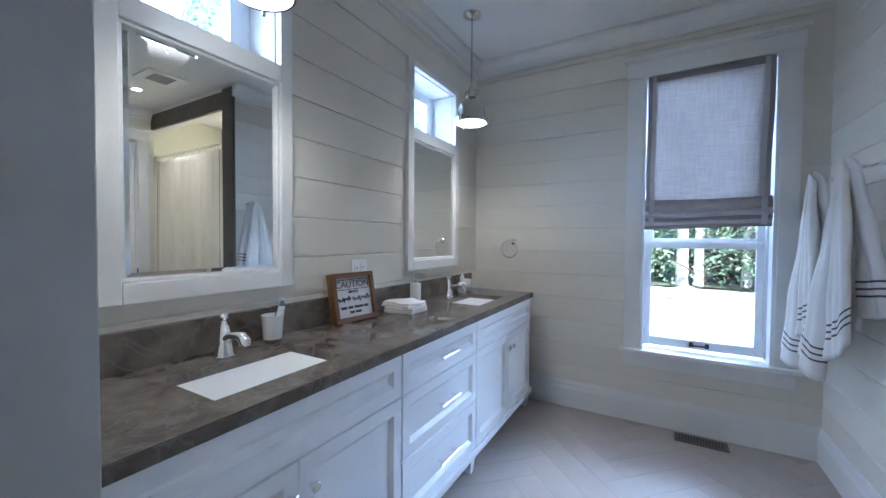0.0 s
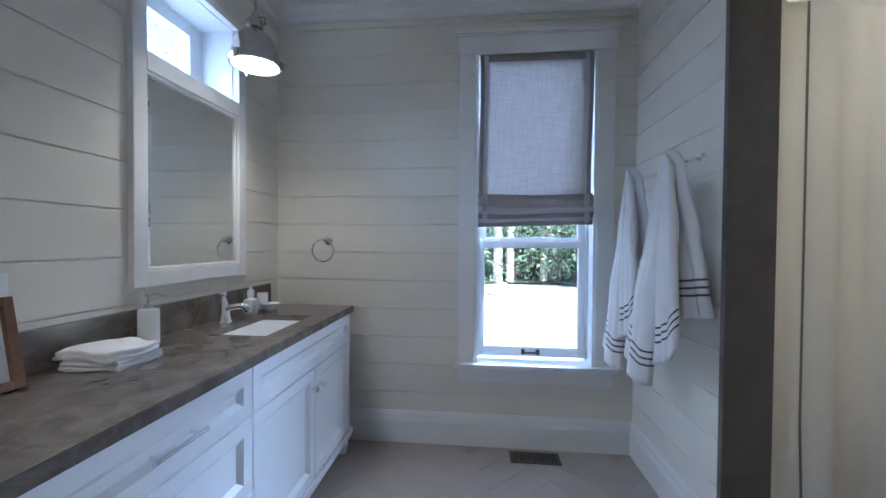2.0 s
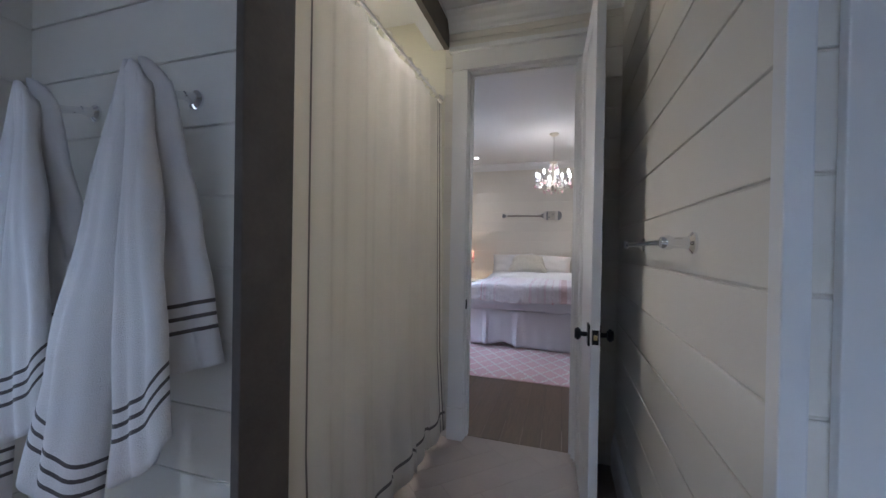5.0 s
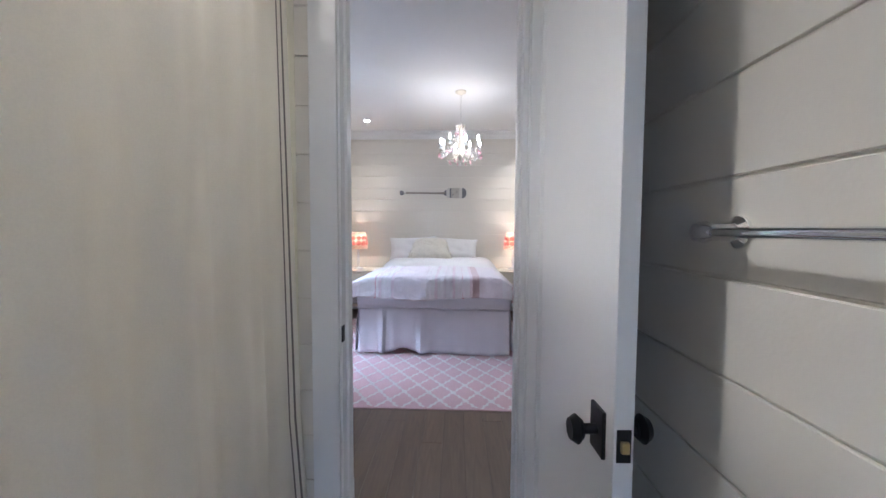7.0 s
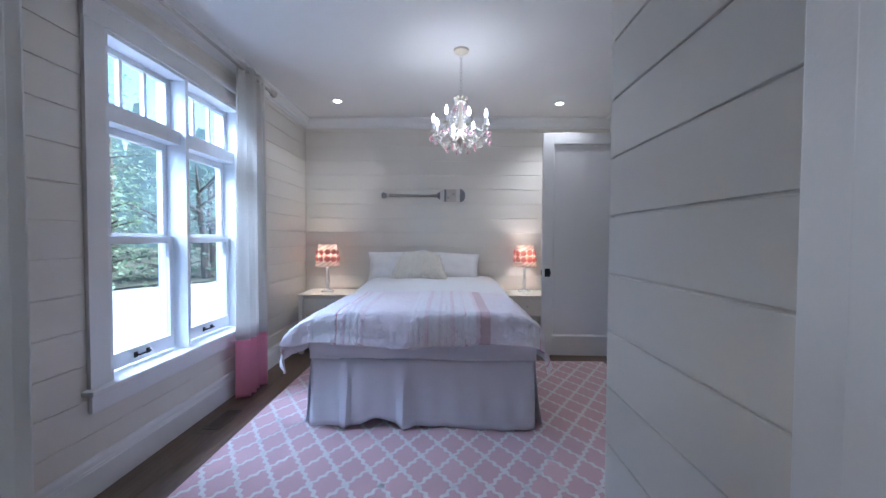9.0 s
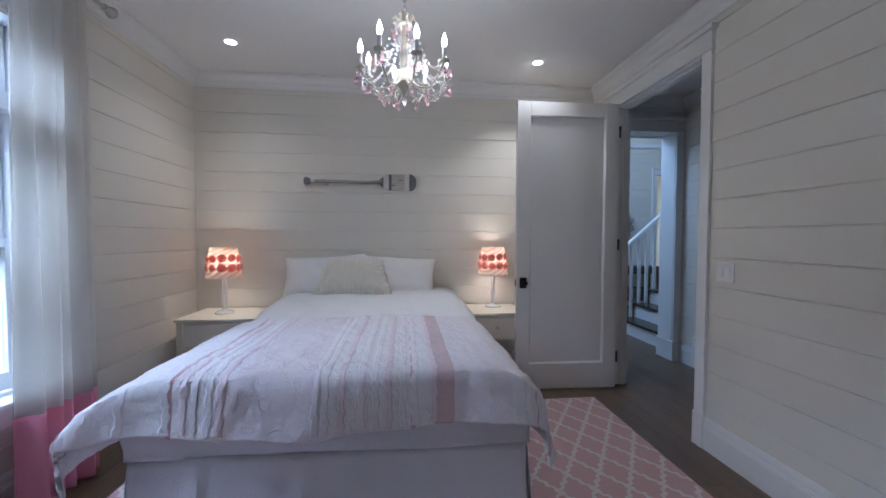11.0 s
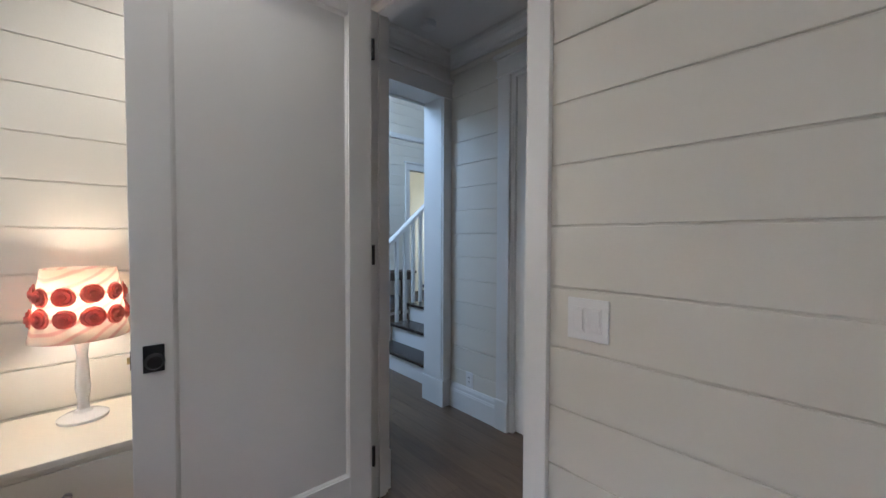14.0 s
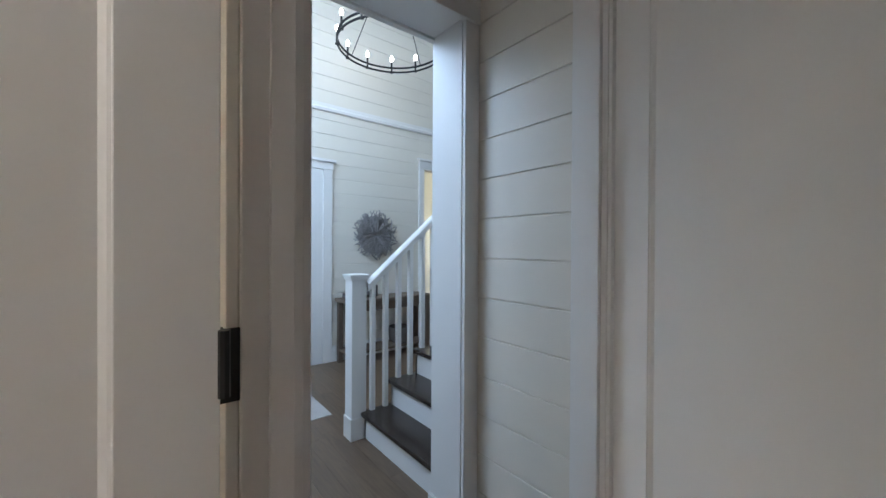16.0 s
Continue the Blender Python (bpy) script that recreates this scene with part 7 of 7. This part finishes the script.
# ---- outside ----
def wood_edge(x):
    """How far north the lawn gives way to the woods."""
    return max(9.5, 14.6 - 0.33 * max(0, x - 2))


def outside():
    GROUND = surface("lawn_ground", (0.30, 0.31, 0.26), 1.0, vary=0.3, scale=0.6, fine=14, bump=0.5)
    bm = bmesh.new()
    n = 50
    g = []
    for j in range(n + 1):
        row = []
        for i in range(n + 1):
            u, v = 2 * i / n - 1, 2 * j / n - 1
            x, y = 900 * u * abs(u) ** 2, 900 * v * abs(v) ** 2
            d = math.hypot(x, y)
            row.append(bm.verts.new((x, y, -0.35 + (0.012 * min(max(0, d - 12), 40)) + 0.05 * math.sin(x * 0.4) * math.cos(y * 0.37))))
        g.append(row)
    for j in range(n):
        for i in range(n):
            bm.faces.new((g[j][i], g[j][i + 1], g[j + 1][i + 1], g[j + 1][i]))
    solid("ground", bm, GROUND, "sunlit pale lawn reaching into the woods", "ground", "structure", smooth=True)
    # forest floor under the trees, with a ragged near edge
    bm = bmesh.new()
    g = []
    for j in range(31):
        row = []
        for i in range(61):
            x = -45 + 1.5 * i
            y0 = wood_edge(x) + 0.4 * math.sin(x * 0.7) + 0.25 * math.sin(x * 1.9 + 1)
            y = y0 + (70 - y0) * (j / 30) ** 1.6
            d = math.hypot(x, y)
            row.append(bm.verts.new((x, y, -0.30 + (0.012 * min(max(0, d - 12), 40)) + 0.05 * math.sin(x * 0.4) * math.cos(y * 0.37) + 0.05 * noise.noise(Vector((x, y, 0))))))
        g.append(row)
    for j in range(30):
        for i in range(60):
            bm.faces.new((g[j][i], g[j][i + 1], g[j + 1][i + 1], g[j + 1][i]))
    solid("forest_floor", bm, surface("leaf_litter", (0.07, 0.08, 0.045), 1.0, vary=0.5, scale=0.8, fine=8, bump=0.8), "dark leaf-littered forest floor beyond the lawn", "ground", "structure", smooth=True)
    BARK = surface("birch_bark", (0.5, 0.46, 0.41), 0.9, vary=0.35, scale=5, fine=30, bump=0.5)
    DARKBARK = surface("dark_bark", (0.10, 0.08, 0.065), 0.9, vary=0.3, scale=5, fine=30, bump=0.5)
    LEAFS = [surface("leaf_green", (0.14, 0.23, 0.15), 0.6, vary=0.4, scale=0.8, trans=0.4), surface("leaf_lime", (0.24, 0.34, 0.20), 0.6, vary=0.4, scale=0.8, trans=0.45), surface("leaf_deep", (0.10, 0.19, 0.15), 0.6, vary=0.4, scale=0.8, trans=0.3)]
    random.seed(5)
    def tree(x, y, h, leafm, bark, low, leaves=2100):
        t = thing("tree", "tall woodland tree at the edge of the lawn", "tree", pose(x, y, -0.30), "woodland trees")
        lean = random.uniform(-0.4, 0.4)
        r0 = random.uniform(0.10, 0.2)
        bm = rod([(0, 0, -0.1), (lean * 0.2, 0, h * 0.3), (lean * 0.6, 0.1, h * 0.65), (lean, 0.1, h)], [r0, r0 * 0.8, r0 * 0.55, r0 * 0.15], 9)
        tips = []
        for k in range(14):
            z = h * random.uniform(low, 0.95)
            an = random.uniform(0, 6.28)
            L = random.uniform(1.0, 2.4)
            b = Vector((lean * z / h, 0.1 * z / h, z))
            e = b + Vector((L * math.cos(an), L * math.sin(an), L * 0.35))
            rod([b, b.lerp(e, 0.5) + Vector((0, 0, 0.1)), e], [r0 * 0.3, r0 * 0.2, r0 * 0.06], 5, bm)
            tips += [b.lerp(e, q) for q in (0.4, 0.7, 1.0)]
        part("trunk", bm, bark, t, "", True)
        vs, fs = [], []
        for k in range(leaves):
            c = random.choice(tips) + Vector((random.gauss(0, 0.55), random.gauss(0, 0.55), random.gauss(0, 0.4)))
            a = Vector((random.gauss(0, 1), random.gauss(0, 1), random.gauss(0, 1))).normalized()
            b = a.orthogonal().normalized()
            s = random.uniform(0.05, 0.11)
            i = len(vs)
            vs += [c - a * s, c + b * s * 0.5, c + a * s, c - b * s * 0.5]
            fs.append((i, i + 1, i + 2, i + 3))
        me = bpy.data.meshes.new("crown")
        me.from_pydata(vs, [], fs)
        me.materials.append(leafm)
        ob = new("crown", me)
        ob.parent = t
    spots = []
    for k in range(46):
        y = 15 + 16 * random.random()
        spots.append((random.uniform(-14, 18) * (y / 20), y))
    spots += [(random.uniform(9, 30), random.uniform(12.5, 24)) for k in range(18)]
    spots += [(0.82, 15.2), (1.28, 15.2), (2.62, 15.6), (2.95, 15.9), (10.5, 13.5), (12.5, 15.5), (8.0, 16), (14, 18)]
    for k, (x, y) in enumerate(spots):
        tree(x, y, random.uniform(9, 14), LEAFS[k % 3], BARK if k >= 64 or k % 3 else DARKBARK, 0.16 if 46 <= k < 64 else 0.26, 1500)
    for k in range(46):
        x = random.uniform(-3, 7) if k < 32 else random.uniform(8, 24)
        tree(x, wood_edge(x) + random.uniform(0.5, 2.6), random.uniform(2.2, 4.6), LEAFS[1 if k % 3 else 0], DARKBARK, 0.06, 1000)
    for x, y in ((-10, -2), (-12, 2.5), (-11, 5), (-14, 0.5)):
        tree(x, y, 12, LEAFS[1], DARKBARK, 0.2)
    ROCK = surface("boulder_stone", (0.36, 0.35, 0.33), 0.9, vary=0.3, scale=4, fine=30, bump=0.6)
    for x, y, s in ((0.78, 12.1, 0.42), (1.10, 12.0, 0.30)):
        bm = bmesh.new()
        ball(bm, (0, 0, 0), 1, (1, 0.8, 0.6), 3)
        for v in bm.verts:
            v.co *= 1 + 0.25 * noise.noise(v.co * 1.6 + Vector((x * 7, 0, 0)))
        solid("boulder", bm, ROCK, "grey boulder lying on the lawn", "boulder", m=pose(x, y, -0.22) @ Matrix.Scale(s, 4), smooth=True, group="lawn boulders")
    # far wood behind the trees, its colour paled and blued to imitate haze
    bm = bmesh.new()
    seg = 240
    a = [bm.verts.new((52 * math.cos(math.pi * k / seg), 52 * math.sin(math.pi * k / seg), -1)) for k in range(seg + 1)]
    b = [bm.verts.new((52 * math.cos(math.pi * k / seg), 52 * math.sin(math.pi * k / seg), 13 + 2.5 * math.sin(k * 2.3) + 1.5 * math.sin(k * 5.1))) for k in range(seg + 1)]
    for k in range(seg):
        bm.faces.new((a[k], a[k + 1], b[k + 1], b[k]))
    solid("backdrop", bm, surface("hazy_far_wood", (0.20, 0.27, 0.24), 1.0, vary=0.6, scale=0.5, fine=3), "far woods with haze in their colour", "woods", "structure")


outside()


# ---- floor pieces and wall boards ----
def herringbone():
    n, W, g = 4, 0.15, 0.002
    L = n * W
    shared = bpy.data.meshes.new("tile")
    h = 0.004
    l2, w2, c = L / 2 - g / 2, W / 2 - g / 2, 0.0006
    corners = ((-1, -1), (1, -1), (1, 1), (-1, 1))
    vs = [(sx * l2, sy * w2, -h) for sx, sy in corners] + [(sx * l2, sy * w2, -c) for sx, sy in corners] + [(sx * (l2 - c), sy * (w2 - c), 0) for sx, sy in corners]
    fs = [(8, 9, 10, 11)]
    for a in (0, 4):
        fs += [(a + i, a + (i + 1) % 4, a + 4 + (i + 1) % 4, a + 4 + i) for i in range(4)]
    shared.from_pydata(vs, [], fs)
    shared.materials.append(TILE)
    rot = Matrix.Rotation(radians(45), 2)
    k = 0
    for j in range(-40, 41):
        for m in range(-6, 7):
            for kind, px, py in ((0, j + 2 * n * m + n / 2, j + 0.5), (1, j + 0.5, j - 2 * n + 1 + 2 * n * m + n / 2)):
                p = rot @ Vector((px * W, py * W))
                if not (BW - 0.1 < p.x < TX + 0.40 and -0.5 < p.y < BN + 0.1):
                    continue
                if p.x > CX + 0.4 and p.y < CS - 0.4:
                    continue
                ob = new("tile", shared)
                ob.parent = fl_bath
                ob.rotation_euler = (0, 0, radians(45 + 90 * kind))
                ob.location = (p.x, p.y, 0)
                k += 1
    return k


herringbone()


def planks(parent, x0, x1, y0, y1, seed):
    random.seed(seed)
    W = 0.127
    shared = {}
    n = int(math.ceil((y1 - y0) / W))
    for j in range(n):
        ya, yb = y0 + j * W, min(y1, y0 + (j + 1) * W)
        x = x0 - random.uniform(0, 1.2)
        while x < x1:
            L = random.choice((1.1, 1.35, 1.6, 1.9))
            a, b = max(x, x0), min(x + L, x1)
            x += L
            if b - a < 0.05:
                continue
            key = (round(b - a, 3), round(yb - ya, 3))
            if key not in shared:
                shared[key] = mesh_of("plank", boxed(0.0008, b - a - 0.0008, 0.0008, yb - ya - 0.0008, -0.0039, 0.0), OAK)
            ob = new("plank", shared[key])
            ob.parent = parent
            ob.location = (a, ya, 0.003)


planks(fl_bed, TX + 0.06, EX, SY - 0.07, NY, 3)
planks(fl_hall, 4.6, FX, -3.6, SY - 0.07, 7)
lay_boards()
